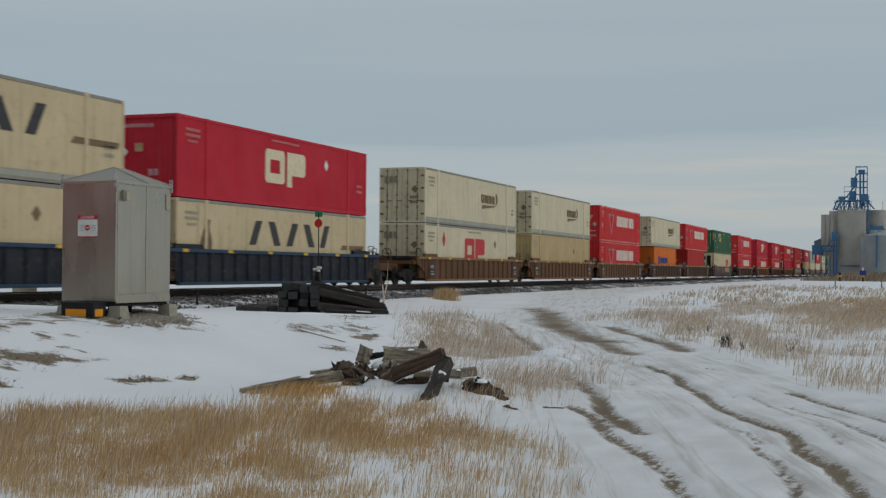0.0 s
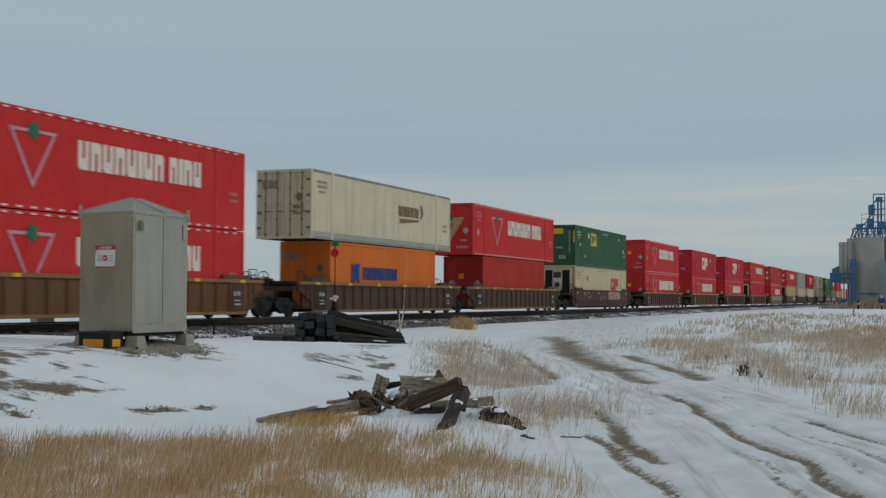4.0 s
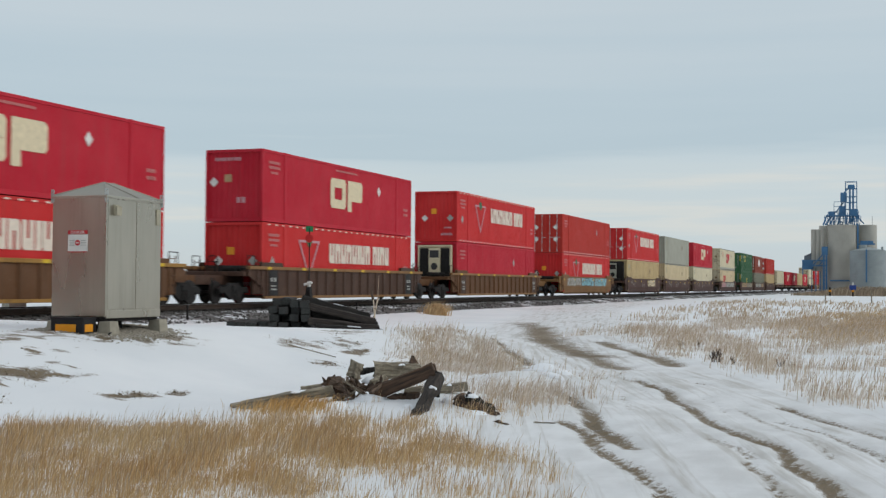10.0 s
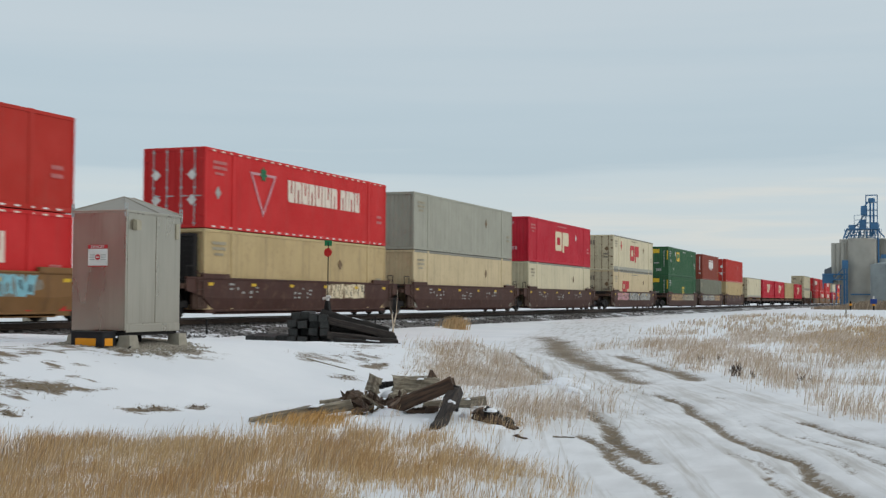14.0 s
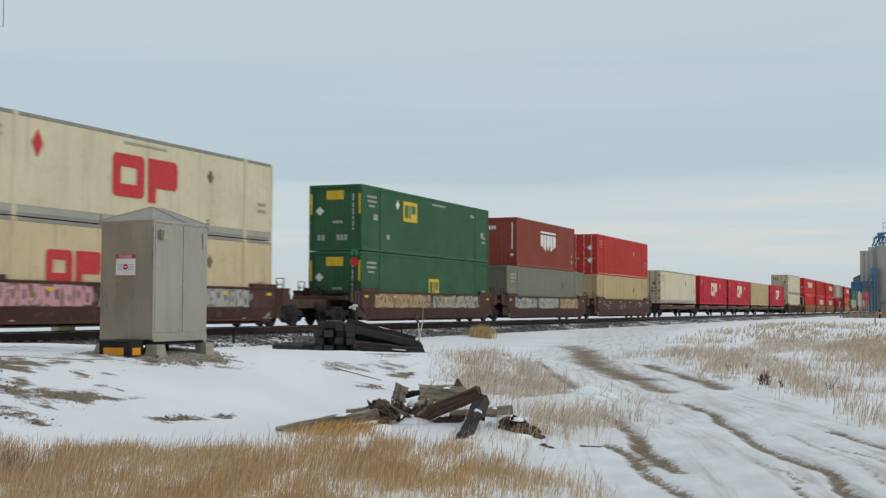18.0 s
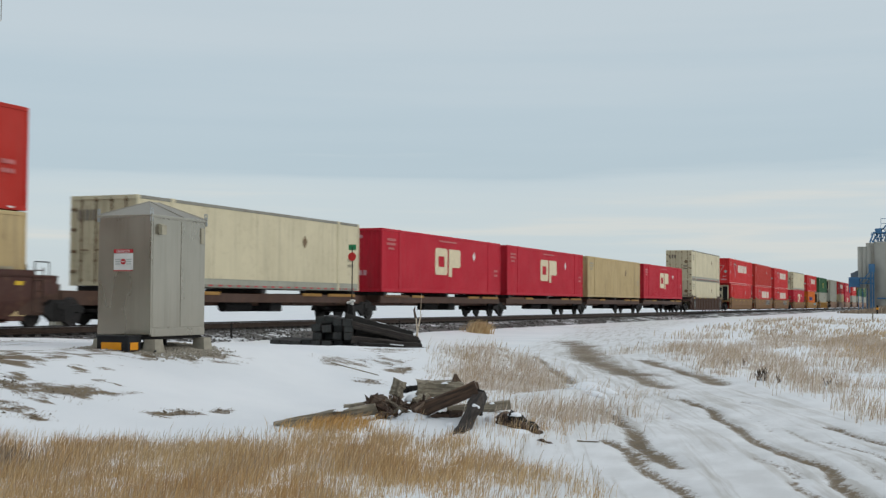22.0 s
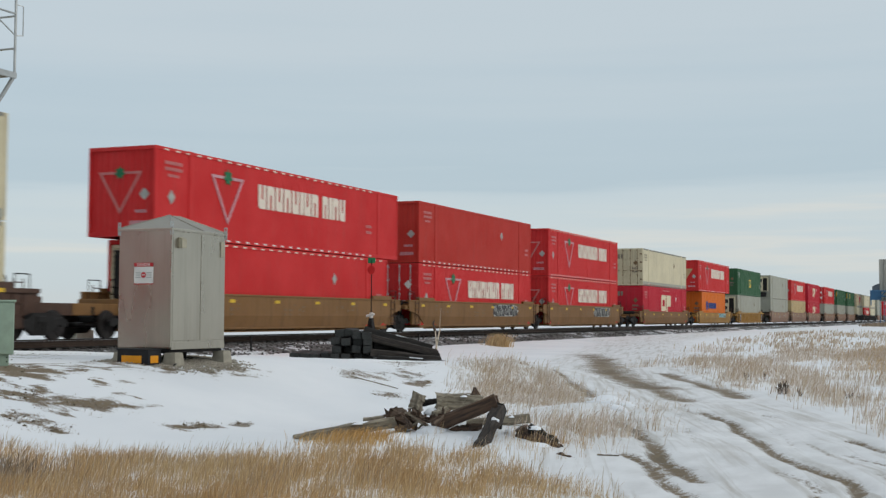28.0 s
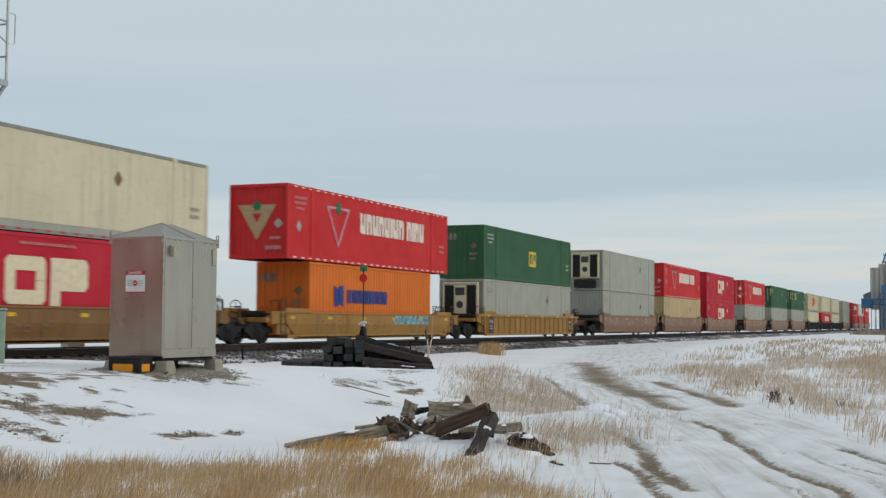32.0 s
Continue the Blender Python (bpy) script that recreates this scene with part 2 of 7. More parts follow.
GRIME = (0.030, 0.022, 0.016)
PAINT = {
    "rail_grey": paint("dull_grey_rail_paint", (0.27, 0.26, 0.22), 0.6, 0.5),
    "crimson": paint("crimson_paint", (0.51, 0.011, 0.029), 0.24, 0.14),
    "scarlet": paint("scarlet_paint", (0.59, 0.022, 0.022), 0.20, 0.10),
    "brick": paint("brick_red_paint", (0.47, 0.026, 0.015), 0.24, 0.15),
    "faded": paint("faded_red_paint", (0.46, 0.075, 0.085), 0.30, 0.12),
    "oxblood": paint("oxblood_paint", (0.19, 0.018, 0.024), 0.35, 0.25),
    "rust": paint("rust_brown_red_paint", (0.26, 0.052, 0.030), 0.22, 0.12),
    "green": paint("green_paint", (0.030, 0.108, 0.044), 0.35, 0.10),
    "cream": paint("cream_paint", (0.60, 0.48, 0.29), 0.40, 0.35),
    "tan": paint("tan_paint", (0.53, 0.395, 0.20), 0.45, 0.35),
    "white": paint("off_white_paint", (0.64, 0.565, 0.385), 0.40, 0.28),
    "pale_door": paint("pale_door_paint", (0.58, 0.505, 0.34), 0.6, 0.5),
    "stained": paint("rust_stained_cream_paint", (0.52, 0.45, 0.31), 0.7, 0.6),
    "grey": paint("grey_paint", (0.36, 0.355, 0.29), 0.40, 0.2),
    "olive": paint("olive_grey_paint", (0.20, 0.20, 0.145), 0.6, 0.3),
    "orange": paint("orange_paint", (0.72, 0.17, 0.016), 0.35, 0.12),
    "blue_car": paint("navy_car_paint", (0.010, 0.015, 0.024), 0.5, 0.6, dirt_col=GRIME),
    "brown_car": paint("brown_car_paint", (0.130, 0.058, 0.023), 0.5, 0.9, dirt_col=GRIME),
    "dark_car": paint("dark_brown_car_paint", (0.078, 0.040, 0.026), 0.5, 0.6, dirt_col=GRIME),
    "maroon_car": paint("maroon_car_paint", (0.068, 0.026, 0.018), 0.6, 0.9, dirt_col=GRIME),
    "tan_car": paint("tan_brown_car_paint", (0.22, 0.11, 0.037), 0.55, 0.6, dirt_col=GRIME),
    "yellow_car": paint("yellow_ochre_car_paint", (0.36, 0.19, 0.045), 0.55, 0.7, dirt_col=GRIME),
    "pink_car": paint("pale_brown_car_paint", (0.27, 0.155, 0.10), 0.5, 0.5, dirt_col=GRIME),
    "chord_blue": paint("dull_blue_chord_paint", (0.022, 0.052, 0.095), 0.4, 0.5, dirt_col=GRIME),
    "chord_brown": paint("ochre_brown_chord_paint", (0.26, 0.135, 0.05), 0.5, 0.5, dirt_col=GRIME),
    "black_car": paint("black_car_paint", (0.022, 0.020, 0.020), 0.4, 0.5),
}
IRON = plain("dirty_iron", (0.020, 0.018, 0.017), 0.75, 0.2)
TREAD = plain("wheel_steel", (0.035, 0.030, 0.028), 0.5, 0.7)
STEEL = plain("galvanised_steel", (0.42, 0.43, 0.42), 0.5, 0.75, 0.12)
RAIL = plain("rusty_rail", (0.060, 0.040, 0.030), 0.6, 0.5)
RAIL_TOP = plain("polished_rail_head", (0.45, 0.45, 0.46), 0.3, 1.0, 0.1)
MARK_CREAM = plain("cream_marking", (0.66, 0.56, 0.38), 0.6, 0, 0.12)
MARK_PALE = plain("pale_sign_paint", (0.70, 0.60, 0.50), 0.6, 0, 0.10)
MARK_SOFT = plain("worn_pink_stencil", (0.50, 0.17, 0.16), 0.6, 0, 0.15)
MARK_DUST = plain("worn_grey_stencil", (0.36, 0.32, 0.235), 0.6, 0, 0.15)
MARK_WHITE = plain("white_marking", (0.68, 0.66, 0.62), 0.6, 0, 0.12)
MARK_RED = plain("red_marking", (0.48, 0.035, 0.04), 0.6, 0, 0.15)
MARK_DARK = plain("dark_marking", (0.045, 0.043, 0.045), 0.6, 0, 0.2)
MARK_FADED = plain("faded_grey_marking", (0.20, 0.17, 0.13), 0.6, 0, 0.2)
MARK_BROWN = plain("brown_marking", (0.17, 0.11, 0.06), 0.6, 0, 0.2)
MARK_TAN = plain("faded_tan_marking", (0.42, 0.28, 0.15), 0.6, 0, 0.15)
MARK_YELLOW = plain("yellow_marking", (0.62, 0.40, 0.03), 0.55, 0, 0.12)
MARK_GREEN = plain("green_marking", (0.02, 0.14, 0.06), 0.6, 0, 0.15)
MARK_BLUE = plain("blue_marking", (0.02, 0.045, 0.20), 0.6, 0, 0.2)
MARK_ORANGE = plain("amber_reflector", (0.75, 0.30, 0.02), 0.35, 0, 0.1)
MARK_TEAL = plain("pale_blue_spray_paint", (0.20, 0.42, 0.48), 0.6, 0, 0.2)
MARK_PINK = plain("pink_spray_paint", (0.50, 0.26, 0.28), 0.6, 0, 0.2)
MARK_SILVER = plain("silver_spray_paint", (0.36, 0.36, 0.33), 0.55, 0.2, 0.2)


# ---- the ground: one sheet of snow, mud and dry field ----
TRACK_X = -25.21
ROAD = [(-24, 120), (-18.5, 75), (-13.0, 50), (-10.2, 38), (-7.3, 28), (-4.6, 20.5), (-2.7, 15.5), (-1.2, 11), (0.4, 6), (2.5, 0), (6, -12), (12, -40)]
RUTS = [  # points along a rut, its half width, its strength
    ([(-14.5, 49.0), (-12.6, 44.6), (-8.8, 32.4), (-7.2, 28.7), (-6.5, 27.3)], 0.95, 0.86),
    ([(-6.5, 27.2), (-5.75, 25.3), (-4.9, 23.2)], 0.40, 0.8),
    ([(-4.73, 21.7), (-4.08, 20.0), (-3.56, 18.85)], 0.10, 0.55),
    ([(-4.0, 20.2), (-3.25, 18.3), (-2.5, 16.05), (-1.9, 14.1), (-1.43, 12.8), (-1.12, 12.1), (-0.84, 11.05), (-0.61, 10.5), (-0.26, 8.8), (0.3, 6.5), (1.6, 2)], 0.125, 1.0),
    ([(-4.78, 17.85), (-4.12, 16.5), (-3.47, 14.5), (-3.0, 13.1), (-2.77, 12.55), (-2.4, 11.7)], 0.14, 1.0),
    ([(-3.4, 13.2), (-3.0, 12.55), (-2.68, 11.55), (-2.48, 11.1), (-2.23, 10.65), (-1.94, 10.1), (-1.4, 8.5), (-0.8, 6.6)], 0.10, 0.95),
    ([(-1.78, 12.65), (-1.42, 11.85), (-1.25, 11.4)], 0.10, 0.62),
    ([(-1.28, 11.2), (-1.16, 10.8), (-1.04, 10.5), (-0.7, 8.8), (-0.1, 6.4)], 0.09, 0.75),
    ([(-1.49, 16.65), (-1.07, 15.65), (-0.58, 14.45), (0.3, 12.4)], 0.10, 1.0),
    ([(-0.73, 13.6), (-0.5, 12.7), (0.4, 10.4)], 0.08, 0.8),
    ([(-1.33, 14.9), (-0.93, 14.07), (-0.63, 13.32), (-0.39, 12.54), (-0.05, 11.5)], 0.10, 0.7),
    ([(-7.9, 34.5), (-6.15, 29.8), (-4.8, 26.7), (-4.2, 24.7)], 0.34, 0.9),
    ([(-4.04, 18.4), (-3.6, 17.2), (-2.98, 14.9)], 0.055, 0.6),
    ([(-4.68, 18.5), (-4.32, 17.5), (-3.84, 15.95)], 0.06, 0.62),
    ([(-3.08, 20.3), (-2.82, 19.8)], 0.08, 0.9),
    ([(-2.64, 17.9), (-1.89, 15.2)], 0.06, 0.5),
    ([(-1.88, 16.0), (-1.16, 13.75)], 0.08, 0.5),
    ([(-0.88, 12.9), (-0.58, 11.6)], 0.08, 0.55),
    ([(-11.3, 33.5), (-9.2, 28.5), (-7.45, 25.1), (-6.7, 23.3)], 0.20, 0.8),
    ([(-4.36, 19.8), (-3.4, 18.0)], 0.05, 0.6),
]
PATCHES = [  # bare ground in the snow: x, y, radius along x, radius along y, strength
    (-10.05, 12.75, 0.38, 0.95, 0.80), (-10.6, 12.3, 0.35, 0.5, 0.8), (-9.40, 11.30, 0.16, 0.26, 0.85), (-9.8, 11.2, 0.35, 0.3, 0.7), (-8.92, 13.25, 0.20, 0.42, 0.9), (-8.80, 14.1, 0.10, 0.25, 0.7),
    (-12.0, 13.4, 0.95, 1.5, 1.0), (-11.0, 17.2, 0.40, 0.9, 0.68), (-11.9, 16.5, 0.8, 1.0, 0.8), (-10.3, 20.6, 0.40, 0.9, 0.58), (-10.2, 22.3, 0.40, 0.9, 0.62), (-9.6, 21.7, 0.22, 0.6, 0.75), (-9.1, 19.4, 0.25, 0.5, 0.62), (-10.9, 24.0, 0.4, 1.0, 0.5),
    (-15.2, 16.0, 1.2, 3.5, 0.5),
]


def along(points, x, y):
    """The distance from a bent line, and its nearest part's share of the whole line."""
    best = np.full(np.shape(x), 1e9)
    for (ax, ay), (bx, by) in zip(points, points[1:]):
        dx, dy = bx - ax, by - ay
        t = np.clip(((x - ax) * dx + (y - ay) * dy) / (dx * dx + dy * dy), 0, 1)
        best = np.minimum(best, np.hypot(x - ax - t * dx, y - ay - t * dy))
    return best


def road_frame(x, y):
    """Metres beside and along the road, for streaks that follow it."""
    best, side, run = np.full(np.shape(x), 1e9), np.zeros(np.shape(x)), np.zeros(np.shape(x))
    total = 0.0
    for (ax, ay), (bx, by) in zip(ROAD, ROAD[1:]):
        dx, dy = bx - ax, by - ay
        n = math.hypot(dx, dy)
        t = np.clip(((x - ax) * dx + (y - ay) * dy) / (n * n), 0, 1)
        ex, ey = x - ax - t * dx, y - ay - t * dy
        d = np.hypot(ex, ey)
        near = d < best
        best = np.where(near, d, best)
        side = np.where(near, (ex * dy - ey * dx) / n, side)
        run = np.where(near, total + t * n, run)
        total += n
    return side, run


def mud_at(x, y):
    x, y = np.asarray(x, float), np.asarray(y, float)
    wx, wy = x + 0.22 * (fbm(x * 0.9, y * 0.9, 5) - 0.5), y + 0.22 * (fbm(x * 0.9, y * 0.9, 6) - 0.5)
    rough = fbm(x * 3.5, y * 3.5, 7)
    mud = np.zeros(np.shape(x))
    for pts, half, s in RUTS:
        d = along(pts, wx, wy)
        gap = 0.7 + 0.7 * value_noise(x * 0.3, y * 0.3, 9)
        mud = np.maximum(mud, s * np.clip((1.25 - d / (half * 1.05 * gap) - 0.7 * (rough - 0.35)) * 0.9, 0, 1))
    for px, py, rx, ry, s in PATCHES:
        d = np.hypot((wx - px) / rx, (wy - py) / ry)
        mud = np.maximum(mud, s * np.clip((1.35 - d - 2.8 * (fbm(x * 5.5, y * 5.5, 8) - 0.45)) * 1.2, 0, 1))
    return mud


def ground_z(x, y):
    x, y = np.asarray(x, float), np.asarray(y, float)
    z = -0.70 + 0.10 * (fbm(x * 0.16, y * 0.16, 1) - 0.5) + 0.05 * (fbm(x * 0.7, y * 0.7, 2) - 0.5)
    near = ramp01(np.hypot(x + 6, y - 18), 60, 25)
    # the bank on which the cabinet and the sleepers lie
    bank = ramp01(-x, 8.0, 12.2) * ramp01(y, 38, 17) * ramp01(y, -30, 0)
    z = z + bank * (0.73 + 0.08 * (fbm(x * 0.3, y * 0.3, 3) - 0.5))
    # drifts and the grassy hummock beside the road
    z = z + 0.30 * np.exp(-(((x + 9.6) / 1.6) ** 2 + ((y - 27.0) / 3.4) ** 2))
    z = z + 0.16 * np.exp(-(((x + 5.7) / 0.7) ** 2 + ((y - 19.2) / 1.3) ** 2)) + 0.22 * np.exp(-(((x + 5.2) / 1.6) ** 2 + ((y - 14.0) / 1.5) ** 2))
    # the formation of the track
    z = np.maximum(z, -0.80 + 0.26 * ramp01(np.abs(x - TRACK_X), 7.0, 3.2))
    # the road lies a little lower and its ruts are pressed in
    d = along(ROAD, x, y)
    z = z - 0.03 * ramp01(d, 3.0, 1.6) * near
    z = z - 0.06 * mud_at(x, y) * ramp01(d, 3.6, 2.4) * near
    return z + 0.022 * (fbm(x * 2.6, y * 2.6, 4) - 0.5) * near


def spread(dense_a, dense_b, step, far):
    """Lines that lie close together from a to b and ever farther apart outside."""
    mid = list(np.arange(dense_a, dense_b + step / 2, step))
    out, s = [], step
    v = dense_b
    while v < far:
        s *= 1.14
        v += s
        out.append(v)
    low, s, v = [], step, dense_a
    while v > -far:
        s *= 1.14
        v -= s
        low.append(v)
    return np.array(low[::-1] + mid + out)


def make_ground():
    xs, ys = spread(-17.0, 3.0, 0.085, 4200), spread(6.5, 34.0, 0.10, 4200)
    gx, gy = np.meshgrid(xs, ys)
    gz = ground_z(gx, gy)
    nx, ny = len(xs), len(ys)
    co = np.stack([gx, gy, gz], -1).reshape(-1, 3)
    i = np.arange(nx * ny).reshape(ny, nx)
    quads = np.stack([i[:-1, :-1], i[:-1, 1:], i[1:, 1:], i[1:, :-1]], -1).reshape(-1, 4)
    me = bpy.data.meshes.new("ground")
    me.vertices.add(len(co))
    me.vertices.foreach_set("co", co.ravel())
    me.loops.add(quads.size)
    me.loops.foreach_set("vertex_index", quads.ravel())
    me.polygons.add(len(quads))
    me.polygons.foreach_set("loop_start", np.arange(0, quads.size, 4))
    me.update()
    me.shade_smooth()
    x, y = gx.ravel(), gy.ravel()
    for name, val in (("mud", mud_at(x, y)), ("road", ramp01(along(ROAD, x, y), 2.9, 1.7)), ("beside", road_frame(x, y)[0]), ("along", road_frame(x, y)[1]), ("litter", np.clip(field_density(x, y), 0, 1))):
        at = me.attributes.new(name, "FLOAT", "POINT")
        at.data.foreach_set("value", np.ascontiguousarray(val, dtype=np.float32))
    return me


def field_density(x, y):
    """How thick the dry grass stands, 0 to 1."""
    x, y = np.asarray(x, float), np.asarray(y, float)
    # the thick stand before the camera
    edge = np.interp(x, [-40, -14, -8.67, -8.39, -7.93, -7.53, -6.92, -6.5, -5.7, -5.26, -4.78, -4.33, -3.93, -3.2, -2.66, -2.3, -1.2], [10.0, 10.1, 10.2, 10.6, 11.05, 11.4, 11.75, 12.2, 12.5, 12.5, 12.4, 11.9, 11.5, 10.9, 10.0, 9.1, 6.0])
    edge = edge + 0.7 * (fbm(x * 0.9, y * 0.9, 31) - 0.5)
    d1 = ramp01(edge - y, -0.10, 0.55) * (0.24 + 0.76 * ramp01(-x, 2.4, 4.8)) * (0.12 + 0.66 * ramp01(fbm(x * 3.0, y * 2.0, 32), 0.38, 0.63)) * (0.55 + 0.45 * ramp01(fbm(x * .7, y * .9, 38), 0.36, 0.50)) * ramp01(-x, 1.4, 2.8)
    d1 = d1 * (1 - 0.55 * np.exp(-(((x + 5.95) / 0.5) ** 2 + ((y - 13.0) / 0.3) ** 2))) * (1 - 0.5 * np.exp(-(((x + 4.3) / 0.3) ** 2 + ((y - 10.6) / 0.7) ** 2)))
    # thin tufts behind the timber heap, the hummock beside the road
    d2 = 0.26 * np.exp(-(((x + 5.3) / 0.9) ** 2 + ((y - 17.3) / 2.2) ** 2)) * ramp01(fbm(x * 1.3, y * 1.3, 33), 0.3, 0.6) + 0.34 * np.exp(-(((x + 4.25) / 0.42) ** 2 + ((y - 14.5) / 1.3) ** 2)) * ramp01(fbm(x * 1.6, y * 1.6, 37), 0.3, 0.55)
    side, far = 0.93 * (x + 8.3) + 0.36 * (y - 23.6), -0.36 * (x + 8.3) + 0.93 * (y - 23.6)
    d3 = 0.62 * np.exp(-((side / 1.15) ** 2 + (far / 3.8) ** 2) ** 2) * (0.25 + 0.75 * ramp01(fbm(x * 2.4, y * 1.3, 34), 0.36, 0.6))
    # the field beyond the road
    right = np.interp(y, [-50, 9, 15.9, 21, 24.4, 27.8, 32.7, 54, 90, 150], [6, 2.2, -0.2, -1.9, -3.2, -5.1, -7.0, -11.6, -15.5, -18])
    clump = ramp01(fbm(x * 1.1, y * 0.5, 35), 0.50, 0.64)
    d4 = ramp01(x - right, -0.1, 0.7) * clump * (0.30 + 0.22 * ramp01(y, 30, 20)) * ramp01(y, 13.5, 17) * ramp01(y, 150, 105)
    d5 = 0.85 * np.exp(-(((x + 1.6) / 2.6) ** 2 + ((y - 50) / 13.0) ** 2) ** 2) * ramp01(fbm(x * 0.8, y * 0.12, 36), 0.30, 0.5)
    # clumps along the field's edge
    for px, py, rx, ry, s in ((-0.95, 18.2, .30, .8, .5), (-0.4, 17.5, .28, .7, .6), (-1.35, 20.0, .35, .8, .4), (-2.0, 22.6, .5, .9, .4), (-2.75, 24.9, .6, .9, .4), (-0.2, 19.5, .5, 1.2, .35), (-8.6, 41.0, .9, 2.6, .45), (-6.6, 37.0, .8, 1.8, .3), (-4.0, 29.0, .8, 1.3, .25)):
        d4 = d4 + s * np.exp(-(((x - px) / rx) ** 2 + ((y - py) / ry) ** 2)) * ramp01(fbm(x * 2.6, y * 1.6, 39), 0.34, 0.56)
    return np.clip(d1 + d2 + d3 + d4 + d5, 0, 1.2)


def snow_material():
    m, nt, bsdf = nodes_of("wind_packed_snow")
    mud = nt.nodes.new("ShaderNodeAttribute")
    mud.attribute_name = "mud"
    road = nt.nodes.new("ShaderNodeAttribute")
    road.attribute_name = "road"
    litter = nt.nodes.new("ShaderNodeAttribute")
    litter.attribute_name = "litter"
    big = mapped_noise(nt, 0.35, 5, offset=False)
    mid = mapped_noise(nt, 2.4, 6, (1, 0.5, 1), offset=False)
    fine = mapped_noise(nt, 18.0, 6, rough=0.7, offset=False)
    grit = mapped_noise(nt, 60.0, 5, rough=0.8, offset=False)
    snow = blend(nt, ramp(nt, big, [(0.35, 0.0), (0.65, 1.0)]), (0.71, 0.73, 0.755), (0.79, 0.80, 0.815))
    packed = blend(nt, ramp(nt, mid, [(0.35, 0.0), (0.62, 1.0)]), (0.58, 0.58, 0.58), (0.73, 0.735, 0.745))
    rfac = nt.nodes.new("ShaderNodeMath")
    rfac.operation = "MULTIPLY"
    rfac.inputs[1].default_value = 0.8
    nt.links.new(road.outputs["Fac"], rfac.inputs[0])
    c = blend(nt, rfac.outputs[0], snow, packed)
    beside = nt.nodes.new("ShaderNodeAttribute")
    beside.attribute_name = "beside"
    run = nt.nodes.new("ShaderNodeAttribute")
    run.attribute_name = "along"
    lane = nt.nodes.new("ShaderNodeCombineXYZ")
    nt.links.new(beside.outputs["Fac"], lane.inputs[0])
    nt.links.new(run.outputs["Fac"], lane.inputs[1])
    drawn = nt.nodes.new("ShaderNodeMapping")
    drawn.inputs["Scale"].default_value = (5.0, 0.22, 1.0)
    nt.links.new(lane.outputs[0], drawn.inputs[0])
    tyre = node(nt, "ShaderNodeTexNoise", Scale=1.0, Detail=6.0, Roughness=0.62, Distortion=0.35)
    nt.links.new(drawn.outputs[0], tyre.inputs["Vector"])
    sfac = nt.nodes.new("ShaderNodeMath")
    sfac.operation = "MULTIPLY"
    nt.links.new(ramp(nt, tyre.outputs[0], [(0.50, 0.0), (0.60, 0.45), (0.72, 0.85)]), sfac.inputs[0])
    nt.links.new(road.outputs["Fac"], sfac.inputs[1])
    c = blend(nt, sfac.outputs[0], c, (0.40, 0.375, 0.335))
    straw = blend(nt, ramp(nt, fine, [(0.4, 0.0), (0.6, 1.0)]), (0.36, 0.26, 0.14), (0.60, 0.47, 0.31))
    lfac = nt.nodes.new("ShaderNodeMath")
    lfac.operation = "MULTIPLY"
    nt.links.new(litter.outputs["Fac"], lfac.inputs[0])
    nt.links.new(ramp(nt, mid, [(0.38, 0.20), (0.60, 0.85)]), lfac.inputs[1])
    c = blend(nt, lfac.outputs[0], c, straw)
    earth = blend(nt, ramp(nt, fine, [(0.3, 0.0), (0.7, 1.0)]), (0.062, 0.042, 0.020), (0.24, 0.170, 0.090))
    earth = blend(nt, ramp(nt, grit, [(0.45, 0.0), (0.65, 0.6)]), earth, (0.035, 0.026, 0.017))
    earth = blend(nt, ramp(nt, big, [(0.42, 0.0), (0.60, 0.5)]), earth, (0.23, 0.175, 0.115))
    broken = blend(nt, 0.45, fine, grit)
    mfac = nt.nodes.new("ShaderNodeMath")
    mfac.operation = "MULTIPLY_ADD"
    mfac.inputs[1].default_value = 1.0
    half = nt.nodes.new("ShaderNodeMath")
    half.operation = "MULTIPLY_ADD"
    half.inputs[1].default_value, half.inputs[2].default_value = 3.0, -1.5
    nt.links.new(broken, half.inputs[0])
    nt.links.new(mud.outputs["Fac"], mfac.inputs[0])
    nt.links.new(half.outputs[0], mfac.inputs[2])
    gate = nt.nodes.new("ShaderNodeMath")
    gate.operation = "MULTIPLY"
    nt.links.new(ramp(nt, mfac.outputs[0], [(0.36, 0.0), (0.66, 1.0)]), gate.inputs[0])
    nt.links.new(ramp(nt, mud.outputs["Fac"], [(0.05, 0.0), (0.35, 1.0)]), gate.inputs[1])
    c = blend(nt, gate.outputs[0], c, earth)
    nt.links.new(c, bsdf.inputs["Base Color"])
    bsdf.inputs["Roughness"].default_value = 0.75
    h = blend(nt, 0.35, mid, fine)
    h = blend(nt, 0.2, h, grit)
    bumped(nt, bsdf, h, 0.45, 0.05)
    return m


SNOW = snow_material()
ground = part("ground", make_ground(), SNOW)
tagged(ground, "wind-packed snow over flat prairie with muddy wheel ruts", "ground", kind="structure")


